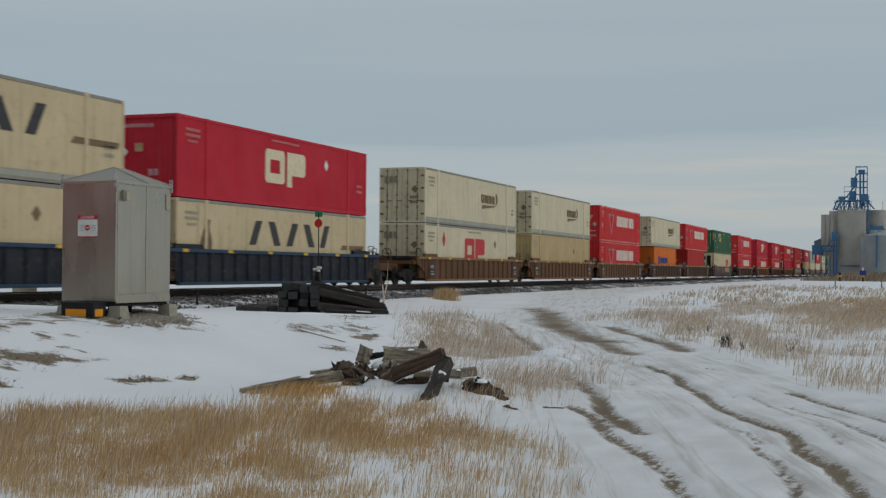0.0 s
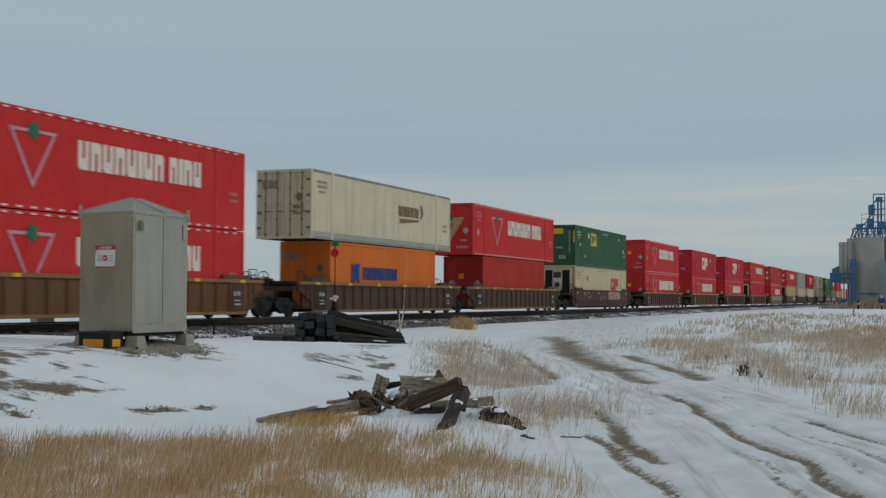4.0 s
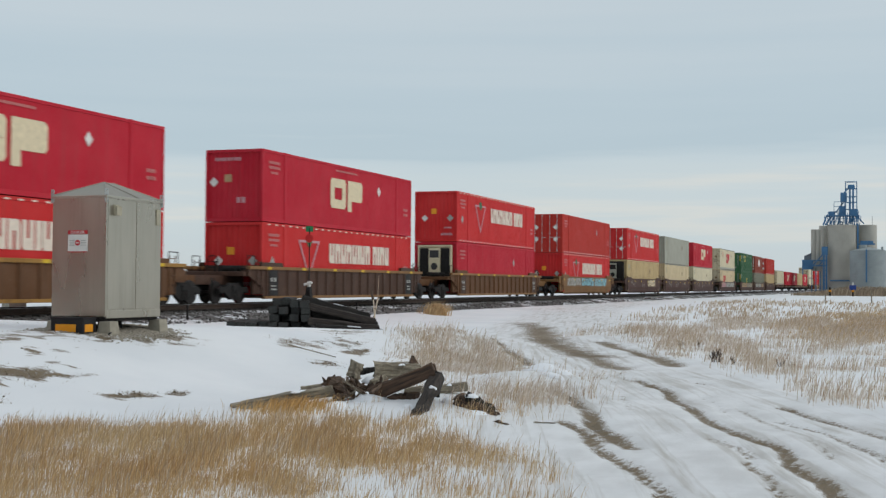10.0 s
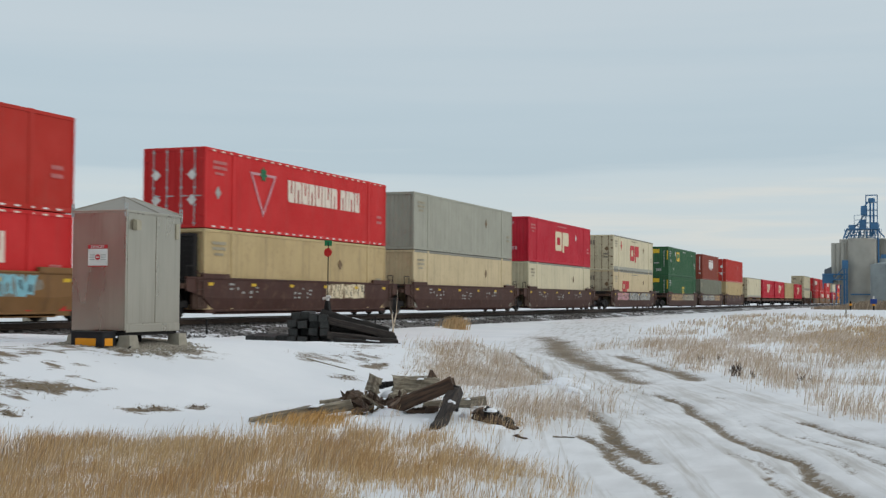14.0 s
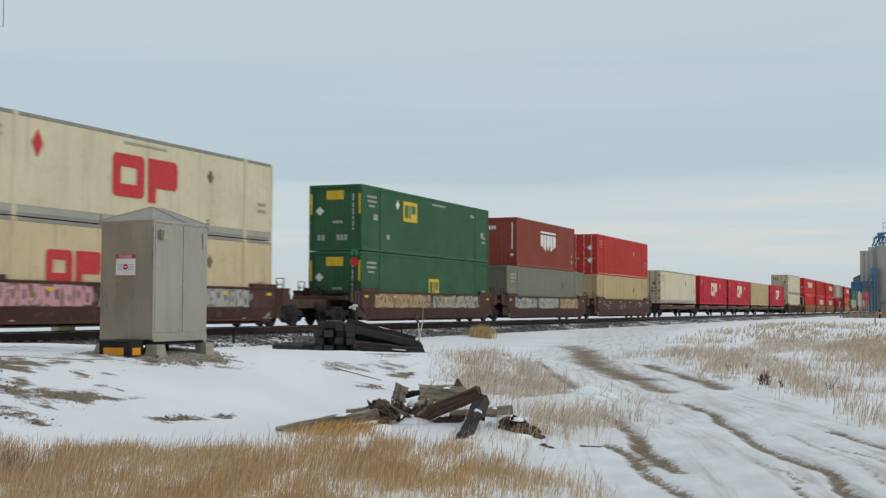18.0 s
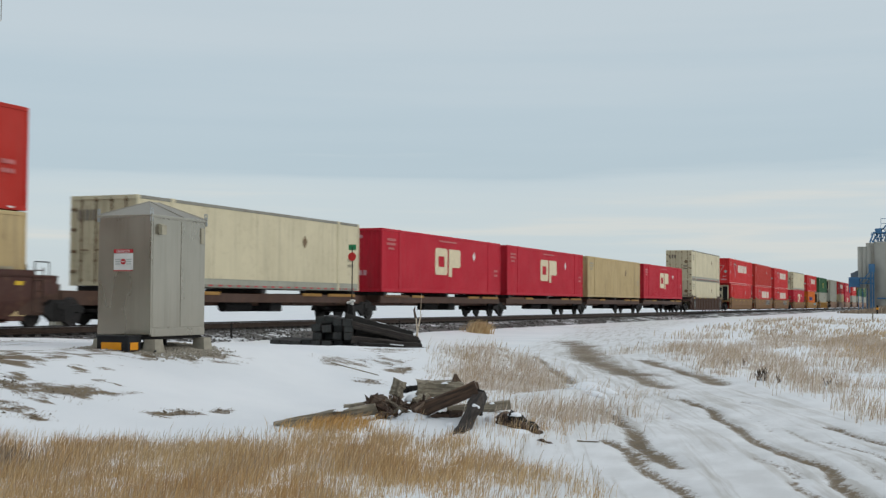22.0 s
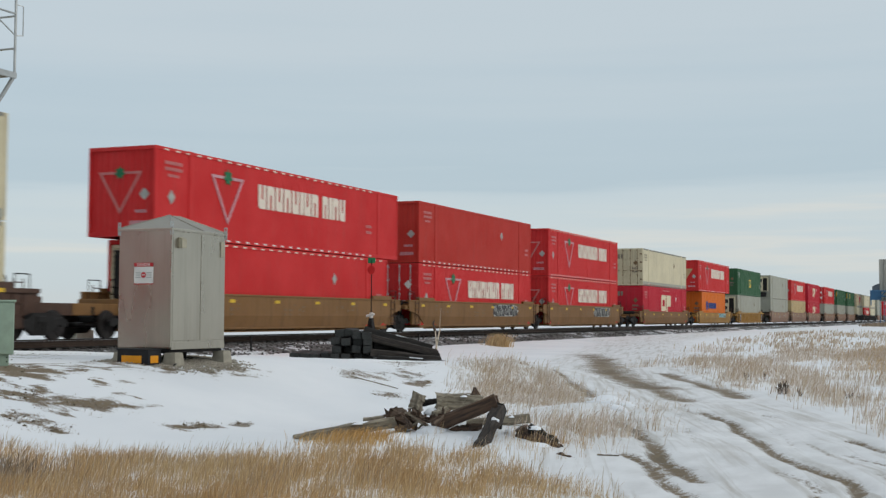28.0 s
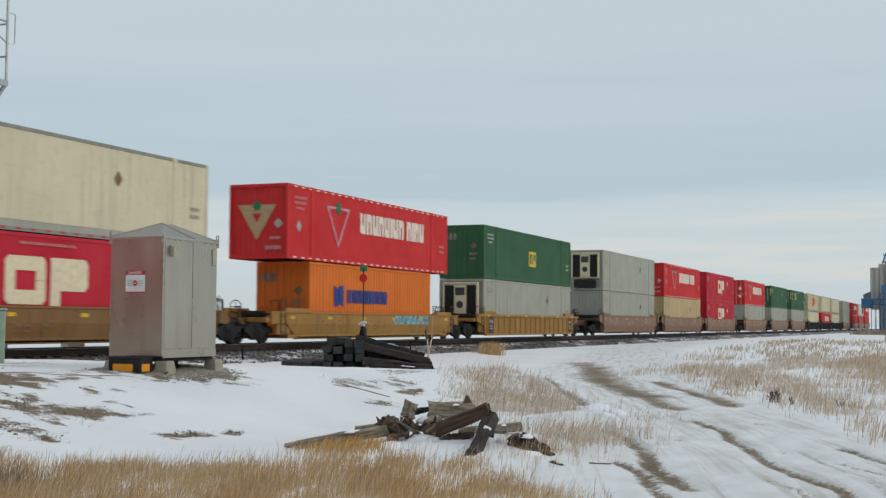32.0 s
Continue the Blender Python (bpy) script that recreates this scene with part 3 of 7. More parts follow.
# ---- the track ----
def gravel_material():
    m, nt, bsdf = nodes_of("snowy_ballast")
    v = mapped_noise(nt, 16.0, offset=False, kind="ShaderNodeTexVoronoi")
    n = mapped_noise(nt, 2.6, 6, rough=0.7, offset=False)
    patch = mapped_noise(nt, 0.8, 5, (1, 0.35, 1), offset=False)
    c = blend(nt, v, (0.16, 0.15, 0.14), (0.045, 0.042, 0.040))
    s = blend(nt, 0.5, n, patch)
    c = blend(nt, ramp(nt, s, [(0.50, 0.0), (0.58, 1.0)]), c, (0.74, 0.76, 0.79))
    nt.links.new(c, bsdf.inputs["Base Color"])
    bsdf.inputs["Roughness"].default_value = 0.85
    bumped(nt, bsdf, v, 0.9, 0.05)
    return m


BALLAST = gravel_material()
SLEEPER = plain("creosoted_timber", (0.028, 0.024, 0.021), 0.8, 0, 0.4, 9.0)


def make_track():
    bed = Shape()
    ys = [-3000, -400, -60] + [-30 + 1.5 * k for k in range(140)] + [260, 600, 3000]
    prof = [(-3.9, -0.72), (-1.9, -0.25), (1.9, -0.25), (2.9, -0.42), (3.9, -0.72)]
    vs, fs = [], []
    for y in ys:
        for k, (x, z) in enumerate(prof):
            j = 0.16 * (random.random() - 0.5) if k != 2 else 0
            vs.append((TRACK_X + x + j, y, z + j * 0.4))
    n = len(prof)
    for r in range(len(ys) - 1):
        for k in range(n - 1):
            a = r * n + k
            fs.append((a, a + 1, a + n + 1, a + n))
    bed.add(vs, fs)
    ob = part("ballast_bed", bed, BALLAST)
    tagged(ob, "grey crushed-stone ballast partly covered with snow", "track bed", kind="structure")
    track = thing("railway_track", "rusty steel rails on dark timber sleepers", "railway track", kind="structure")
    for side in (-1, 1):
        x = TRACK_X + side * 0.755
        rail = Shape().prism([(x - .07, -.185), (x + .07, -.185), (x + .07, -.165), (x + .012, -.14), (x + .012, -.05),
                              (x + .036, -.035), (x + .036, -.006), (x - .036, -.006), (x - .036, -.035), (x - .012, -.05), (x - .012, -.14), (x - .07, -.165)], 1, -600, 3000)
        r = part("rail", rail, RAIL, track)
        part("rail_head", Shape().box(x - .032, x + .032, -600, 3000, -.006, 0.0), RAIL_TOP, r)
    tie = Shape().box(-1.3, 1.3, -.115, .115, -.20, 0, 0.012).mesh("sleeper")
    for k in range(190):
        part("sleeper", tie, SLEEPER, track, m=pose(TRACK_X + random.uniform(-.02, .02), 12 + 0.56 * k, -.185, 0, 0, random.uniform(-.8, .8)))


make_track()

# ---- the train ----
TRAIN = []


def travel(t):
    """Metres that the train has run at t seconds."""
    return 18.883 * t + 1.2852 * (t / 10) ** 2 - 0.185 * (t / 10) ** 3


W53, W40, H_BOX = 2.591, 2.438, 2.896
MESHES = {}


def cached(key, make):
    if key not in MESHES:
        MESHES[key] = make()
        MESHES[key].name = key
    return MESHES[key]


def rib_line(a, b, pitch, depth, duty=0.5):
    """Points (place, depth) of a trapezoid corrugation from a to b."""
    n = max(1, round((b - a) / pitch))
    p = (b - a) / n
    s = min(0.25 * p, depth * 1.2)
    out = []
    for k in range(n):
        o = a + k * p
        w = p * duty
        out += [(o, 0), (o + p - w - s, 0), (o + p - w, -depth), (o + p - s, -depth)]
    return out + [(b, 0)]


def side_sheet(length, width, pitch, depth, z0, z1, duty):
    sh = Shape()
    for sgn in (-1, 1):
        line = rib_line(0.10, length - 0.10, pitch, depth, duty)
        vs = [(sgn * (width / 2 - 0.018 + d), y, z) for y, d in line for z in (z0, z1)]
        fs = [(2 * i, 2 * i + 2, 2 * i + 3, 2 * i + 1) for i in range(len(line) - 1)]
        sh.add(vs, fs)
    return sh


def box_body(length, width, style):
    pitch, depth, duty = {"fine": (0.20, 0.014, 0.4), "deep": (0.28, 0.036, 0.45), "smooth": (1.22, 0.003, 0.03)}[style]
    sh = side_sheet(length, width, pitch, depth, 0.14, H_BOX - 0.11, duty)
    w = width / 2 - 0.03
    # roof with shallow corrugation, floor
    line = rib_line(0.05, length - 0.05, 0.6, 0.015, 0.4)
    sh.add([(x, y, H_BOX - 0.02 + d) for y, d in line for x in (-w, w)], [(2 * i, 2 * i + 1, 2 * i + 3, 2 * i + 2) for i in range(len(line) - 1)])
    sh.box(-w, w, 0.05, length - 0.05, 0.10, 0.16)
    return sh.mesh("box_body")


def container(paint_name, length, logo, end, m, label, group="containers"):
    """A freight container; its origin is the middle of its lower edge at the end that looks along the track."""
    mat = PAINT[paint_name]
    long = length > 13
    width = W53 if long else W40
    hw = width / 2
    style = "deep" if not long else ("smooth" if paint_name in ("white", "cream", "grey") else "fine")
    ob = thing("freight_container", label, "shipping container", m, group)
    key = f"{length:.1f}{style}"
    part("body", cached("body" + key, lambda: box_body(length, width, style)), mat, ob)
    edge = PAINT["rail_grey"] if paint_name in ("white", "cream") else mat
    for sx in (-1, 1):
        part("top_rail", cached(f"trail{sx}" + key, lambda: Shape().box(sx * hw - (0.06 if sx > 0 else 0), sx * hw + (0.06 if sx < 0 else 0), 0.08, length - .08, H_BOX - .11, H_BOX, .008).mesh("top_rail")), edge, ob)
        part("bottom_rail", cached(f"brail{sx}" + key, lambda: Shape().box(sx * hw - (0.06 if sx > 0 else 0), sx * hw + (0.06 if sx < 0 else 0), 0.08, length - .08, 0.0, .15, .008).mesh("bottom_rail")), edge, ob)
        if long:
            for py in (1.98, length - 1.98):
                part("stacking_post", cached(f"post{sx}", lambda: Shape().box(sx * hw - .07 if sx > 0 else sx * hw - .012, sx * hw + .012 if sx > 0 else sx * hw + .07, -.09, .09, 0, H_BOX + .01, .01)
                                             .box(sx * hw - .16 if sx > 0 else sx * hw - .014, sx * hw + .014 if sx > 0 else sx * hw + .16, -.12, .12, H_BOX - .13, H_BOX + .012, .008).mesh("stacking_post")), mat, ob, m=pose(0, py, 0))
    for ey in (0, length):
        sg = 1 if ey == 0 else -1
        frame_mesh = cached(f"frame{sg}{width:.1f}", lambda: Shape().box(-hw, -hw + .10, min(0, sg * .1), max(0, sg * .1), .1, H_BOX - .1).box(hw - .10, hw, min(0, sg * .1), max(0, sg * .1), .1, H_BOX - .1)
                            .box(-hw + .1, hw - .1, min(0, sg * .1), max(0, sg * .1), 0, .14).box(-hw + .1, hw - .1, min(0, sg * .1), max(0, sg * .1), H_BOX - .12, H_BOX).mesh("end_frame"))
        part("end_frame", frame_mesh, mat, ob, m=pose(0, ey, 0))
        cast = cached(f"casting{sg}", lambda: Shape().box(-.087, .087, min(-.004 * sg, sg * .16), max(-.004 * sg, sg * .16), -.002, .12, .012).mesh("corner_casting"))
        for sx in (-1, 1):
            for cz in (0, H_BOX - .118):
                part("corner_casting", cast, mat, ob, m=pose(sx * (hw - .083), ey, cz))
    # the end towards the camera, and the far end
    part("end_wall", cached(f"wallfar{width:.1f}", lambda: end_wall(hw, 1)), mat, ob, m=pose(0, length, 0))
    if end == "door":
        for sx in (-1, 1):
            door = part("door", cached(f"door{sx}{width:.1f}", lambda: door_leaf(hw, sx)), PAINT["stained"] if paint_name == "cream" else PAINT["pale_door"] if paint_name == "white" else mat, ob)
            for rx in (0.30, 0.86):
                part("lock_rod", cached("rod", lambda: lock_rod()), STEEL if paint_name in ("scarlet", "brick") else MARK_BROWN if paint_name in ("white", "cream") else mat, door, m=pose(sx * rx, 0.01, 0))
            for hz in (0.45, 1.1, 1.8, 2.45):
                part("hinge", cached("hinge", lambda: Shape().box(-.09, .09, -.035, .02, -.05, .05, .01).mesh("hinge")), MARK_BROWN if paint_name in ("white", "cream") else mat, door, m=pose(sx * (hw - .14), .01, hz))
        if paint_name in ("scarlet", "brick"):
            for dx, dz in ((-.75, 1.9), (.75, 1.9), (-.75, 1.0), (.75, 1.0)):
                part("placard", cached("placard", lambda: diamond(.2)), MARK_WHITE, ob, "white diamond placard", m=pose(dx, .0, dz))
        else:
            part("lettering", cached("bars_end", lambda: bars([(-1.0, -.2, 2.1, 2.45), (.45, .95, 1.25, 1.4), (.45, .85, 1.0, 1.12)])), MARK_FADED, ob, m=pose(0, .0, 0))
            part("placard", cached("placard", lambda: diamond(.2)), MARK_BROWN, ob, m=pose(.72, .0, 1.75))
    elif end == "reefer":
        part("end_wall", cached(f"wall{width:.1f}", lambda: end_wall(hw, 0)), mat, ob)
        unit = part("cooling_unit", cached("reefer", lambda: Shape().box(-1.02, -.92, -.20, .02, .85, 2.72, .02).box(.92, 1.02, -.20, .02, .85, 2.72, .02).box(-.92, .92, -.20, .02, 2.60, 2.72, .02).box(-.92, .92, -.14, .02, .85, 2.60, .02).mesh("cooling_unit")),
                    PAINT["white"] if paint_name != "tan" else PAINT["black_car"], ob, "boxed refrigeration unit")
        for gx in (-.90, .38):
            part("grille", cached(f"grille{gx}", lambda: slats(gx, gx + .52, .95, 2.5)), IRON, unit)
        part("panel", cached("rpanel", lambda: Shape().box(-.34, .34, -.24, -.13, .95, 2.55, .015).mesh("panel")), PAINT["white"] if paint_name != "tan" else PAINT["grey"], unit)
        part("window", cached("rwindow", lambda: Shape().box(-.28, .28, -.255, -.235, 2.0, 2.42, .01).mesh("window")), MARK_DARK if paint_name != "tan" else IRON, unit)
        part("fan_cover", cached("rfan", lambda: Shape().rod((0, -.26, 1.5), (0, -.235, 1.5), .2, 14).mesh("fan_cover")), MARK_DARK if paint_name != "tan" else IRON, unit)
        part("fuel_tank", cached("tank", lambda: Shape().box(-.8, .8, -.34, .02, .18, .75, .06).mesh("fuel_tank")), IRON, ob, "dark fuel tank")
    else:
        part("end_wall", cached(f"wall{width:.1f}", lambda: end_wall(hw, 0)), mat, ob)
        if paint_name in ("crimson", "faded"):
            part("placard", cached("placard", lambda: diamond(.2)), MARK_WHITE, ob, m=pose(-.95, .07, 1.6))
            part("plate", cached("plate", lambda: Shape().box(-.16, .16, -.012, 0, -.15, .15).mesh("plate")), MARK_TAN, ob, "faded tan data plate", m=pose(-.3, .07, 1.75))
            part("lettering", cached("bars_crim", lambda: bars([(-.9, .3, 2.45, 2.58), (.1, .55, .75, .98)])), MARK_PINK, ob, m=pose(0, .07, 0))
        elif paint_name in ("scarlet", "brick"):
            if end in ("tri", "tri_full"):
                part("emblem", cached(end, lambda: triangle_ring(0, 1.38, .92, .08 if end == "tri" else .34, 1)), MARK_SOFT if end == "tri" else MARK_TAN, ob, "pale inverted triangle", m=pose(-.1, .07, .05))
                part("leaf", cached("leaf_end", lambda: leaf(.22, 1)), MARK_GREEN, ob, m=pose(-.1, .05, 2.05))
            else:
                part("plate", cached("plate", lambda: Shape().box(-.16, .16, -.012, 0, -.15, .15).mesh("plate")), MARK_ORANGE, ob, "yellow data plate", m=pose(-.15, .07, 1.75))
                part("placard", cached("placard", lambda: diamond(.2)), MARK_WHITE, ob, "white diamond placard", m=pose(-.7, .07, 1.35))
            part("placard", cached("placard", lambda: diamond(.2)), MARK_SILVER, ob, m=pose(.85, .07, 1.35))
            part("lettering", cached("bars_scar", lambda: bars([(.3, 1.0, .35, .5), (.5, .95, .75, .85)])), MARK_PINK, ob, m=pose(0, .07, 0))
        elif paint_name == "green":
            part("plate", cached("emp_end", lambda: Shape().box(-.42, .42, -.012, 0, -.2, .2).mesh("plate")), MARK_YELLOW, ob, "yellow square emblem", m=pose(-.05, .07, 2.45))
            part("placard", cached("placard", lambda: diamond(.2)), MARK_WHITE, ob, m=pose(-.8, .07, 1.75))
            part("lettering", cached("bars_green", lambda: bars([(-.15, .35, 1.2, 1.32), (-.9, -.5, .45, .7), (.05, .6, .45, .7), ])), MARK_SILVER, ob, m=pose(0, .07, 0))
            part("lettering", cached("bars_up", lambda: Shape().box(.80, .88, -.010, 0, .9, 1.0).box(.80, .88, -.010, 0, 1.06, 1.3).box(.80, .88, -.010, 0, 1.36, 1.5).box(.80, .88, -.010, 0, 1.58, 1.85).box(.80, .88, -.010, 0, 1.9, 2.1).box(.80, .88, -.010, 0, 2.18, 2.5).mesh("lettering")), MARK_SILVER, ob, m=pose(0, .07, 0))
            for sx in (-1, 1):
                part("edge_plate", cached("edge_plate", lambda: Shape().box(-.05, .05, -.008, 0, 1.6, 2.5).mesh("edge_plate")), MARK_YELLOW, ob, "narrow yellow plate", m=pose(sx * 1.19, -.001, 0))
        elif paint_name == "rust":
            part("lettering", cached("bars_rust", lambda: bars([(-.9, -.1, 2.2, 2.42), (.85, .95, 1.0, 2.6), (.8, 1.0, .6, .75)])), MARK_WHITE, ob, m=pose(0, .07, 0))
    side_marks(ob, paint_name, logo, length, hw)
    return ob


def end_wall(hw, far):
    sh = Shape()
    line = rib_line(-hw + .1, hw - .1, .24, .03, .45)
    y0 = -.07 if far else .07
    sg = 1 if far else -1
    vs = [(x, y0 + sg * d, z) for x, d in line for z in (.13, H_BOX - .11)]
    sh.add(vs, [(2 * i, 2 * i + 2, 2 * i + 3, 2 * i + 1) for i in range(len(line) - 1)])
    return sh.mesh("end_wall")


def door_leaf(hw, sx):
    sh = Shape()
    a, b = (.01, hw - .1) if sx > 0 else (-hw + .1, -.01)
    sh.box(a, b, .035, .085, .14, H_BOX - .12, .008)
    for x in (a + .03, (a + b) / 2, b - .03):
        sh.box(x - .03, x + .03, .02, .04, .16, H_BOX - .14)
    return sh.mesh("door")


def lock_rod():
    sh = Shape().rod((0, -.01, .06), (0, -.01, H_BOX - .05), .019, 6)
    for z in (.16, .8, 1.45, 2.1, H_BOX - .16):
        sh.box(-.045, .045, -.035, .02, z - .04, z + .04, .008)
    sh.box(-.02, .30, -.045, -.025, 1.12, 1.16)
    return sh.mesh("lock_rod")


def diamond(r):
    return Shape().prism([(-r, 0), (0, -r), (r, 0), (0, r)], 1, -.012, 0).mesh("placard")


def bars(rects):
    """Rows of small blocks that stand in for writing too small to read, on an end wall."""
    sh = Shape()
    for x0, x1, z0, z1 in rects:
        n = max(1, round((x1 - x0) / max(.06, (z1 - z0) * .8)))
        p = (x1 - x0) / n
        for k in range(n):
            sh.box(x0 + k * p, x0 + (k + .72) * p, -.010, 0, z0, z1)
    return sh.mesh("lettering")


def slats(x0, x1, z0, z1):
    sh = Shape().box(x0, x1, -.165, -.138, z0, z1)
    k = z0
    while k < z1:
        sh.box(x0, x1, -.20, -.165, k, k + .07)
        k += .19
    return sh.mesh("grille")


def side_blocks(rects):
    """Blocks on the side wall: (y0, y1, z0, z1)."""
    sh = Shape()
    for y0, y1, z0, z1 in rects:
        sh.box(-.006, .008, y0, y1, z0, z1)
    return sh.mesh("lettering")


def side_outline(polys):
    sh = Shape()
    for pts in polys:
        sh.prism(pts, 0, -.006, .008)
    return sh.mesh("emblem")


def triangle_ring(cy, zt, size, w, axis=0):
    """An inverted triangle drawn as three bars."""
    h = size * 1.5
    outer = [Vector((cy - size * .93, zt + h * .48)), Vector((cy + size * .93, zt + h * .48)), Vector((cy, zt - h * .52))]
    mid = sum(outer, Vector((0, 0))) / 3
    k = max(0.0, 1 - w / (size * .5))
    inner = [mid + (p - mid) * k for p in outer]
    sh = Shape()
    for p, q, c, d in zip(outer, outer[1:] + outer[:1], inner[1:] + inner[:1], inner):
        sh.prism([tuple(p), tuple(q), tuple(c), tuple(d)] if k > .05 else [tuple(p), tuple(q), tuple(mid)], axis, -.006, .008 if axis == 0 else 0)
    return sh.mesh("emblem")


def leaf(r, axis=0):
    pts = []
    for k in range(14):
        a = 2 * math.pi * k / 14
        rr = r * (1.0 if k % 2 == 0 else .62)
        pts.append((rr * math.sin(a), rr * math.cos(a)))
    return Shape().prism(pts, axis, -.006, .012 if axis == 0 else 0).mesh("leaf")


def wordmark(ob, key, span, z0, z1, widths, mat, label, m, gap=.20):
    """A row of plain notched blocks, one for each sign; widths under .5 are blanks."""
    total, y = sum(widths), span[0]
    for k, w in enumerate(widths):
        step = (span[1] - span[0]) * w / total
        if w >= .5:
            b = step * (1 - gap)
            c = min(.10, b * .2)
            h = z1 - z0
            s0, s1 = b * .40, b * .62
            if key == "ww":
                ring = [[(0, z0), (b * .5, z0), (b, z1), (b * .5, z1)], [(b * .5, z0), (b, z0), (b * .5, z1), (0, z1)]][k % 2]
            elif w < .8:
                ring = [(0, z0), (b, z0), (b, z1), (0, z1)]
            elif k % 2:
                ring = [(0, z0), (s0, z0), (s0, z0 + h * .62), (s1, z0 + h * .62), (s1, z0), (b, z0), (b, z1 - c), (b - c, z1), (0, z1)]
            else:
                ring = [(c, z0), (b, z0), (b, z1), (s1, z1), (s1, z0 + h * .40), (s0, z0 + h * .40), (s0, z1), (0, z1), (0, z0 + c)]
            me = cached(f"{key}{k % 2}{w >= .8}{b:.2f}", lambda: side_outline([ring]))
            part("wordmark_block", me, mat, ob, label, m=m @ Matrix.Translation((0, y, 0)))
        y += step


def two_squares(y0, z0, h):
    """A thick square ring and a block on a stem: a plain stand-in for a large two-part mark."""
    w, s = h * 1.22, h * .30
    a = y0
    e, n, c = z0 + h, h * .004, h * .10
    ring = [(a + c, z0), (a + w - c, z0), (a + w, z0 + c), (a + w, z0 + h / 2 - n), (a + w - s, z0 + h / 2 - n), (a + w - s, z0 + s), (a + s, z0 + s), (a + s, e - s), (a + w - s, e - s), (a + w - s, z0 + h / 2 + n), (a + w, z0 + h / 2 + n), (a + w, e - c), (a + w - c, e), (a + c, e), (a, e - c), (a, z0 + c)]
    b = a + w + h * .16
    flag = [(b, z0 - h * .06), (b + s * 1.05, z0 - h * .06), (b + s * 1.05, z0 + h * .30), (b + w - c, z0 + h * .30), (b + w, z0 + h * .30 + c), (b + w, e - c), (b + w - c, e), (b, e)]
    return side_outline([ring]), side_outline([flag])


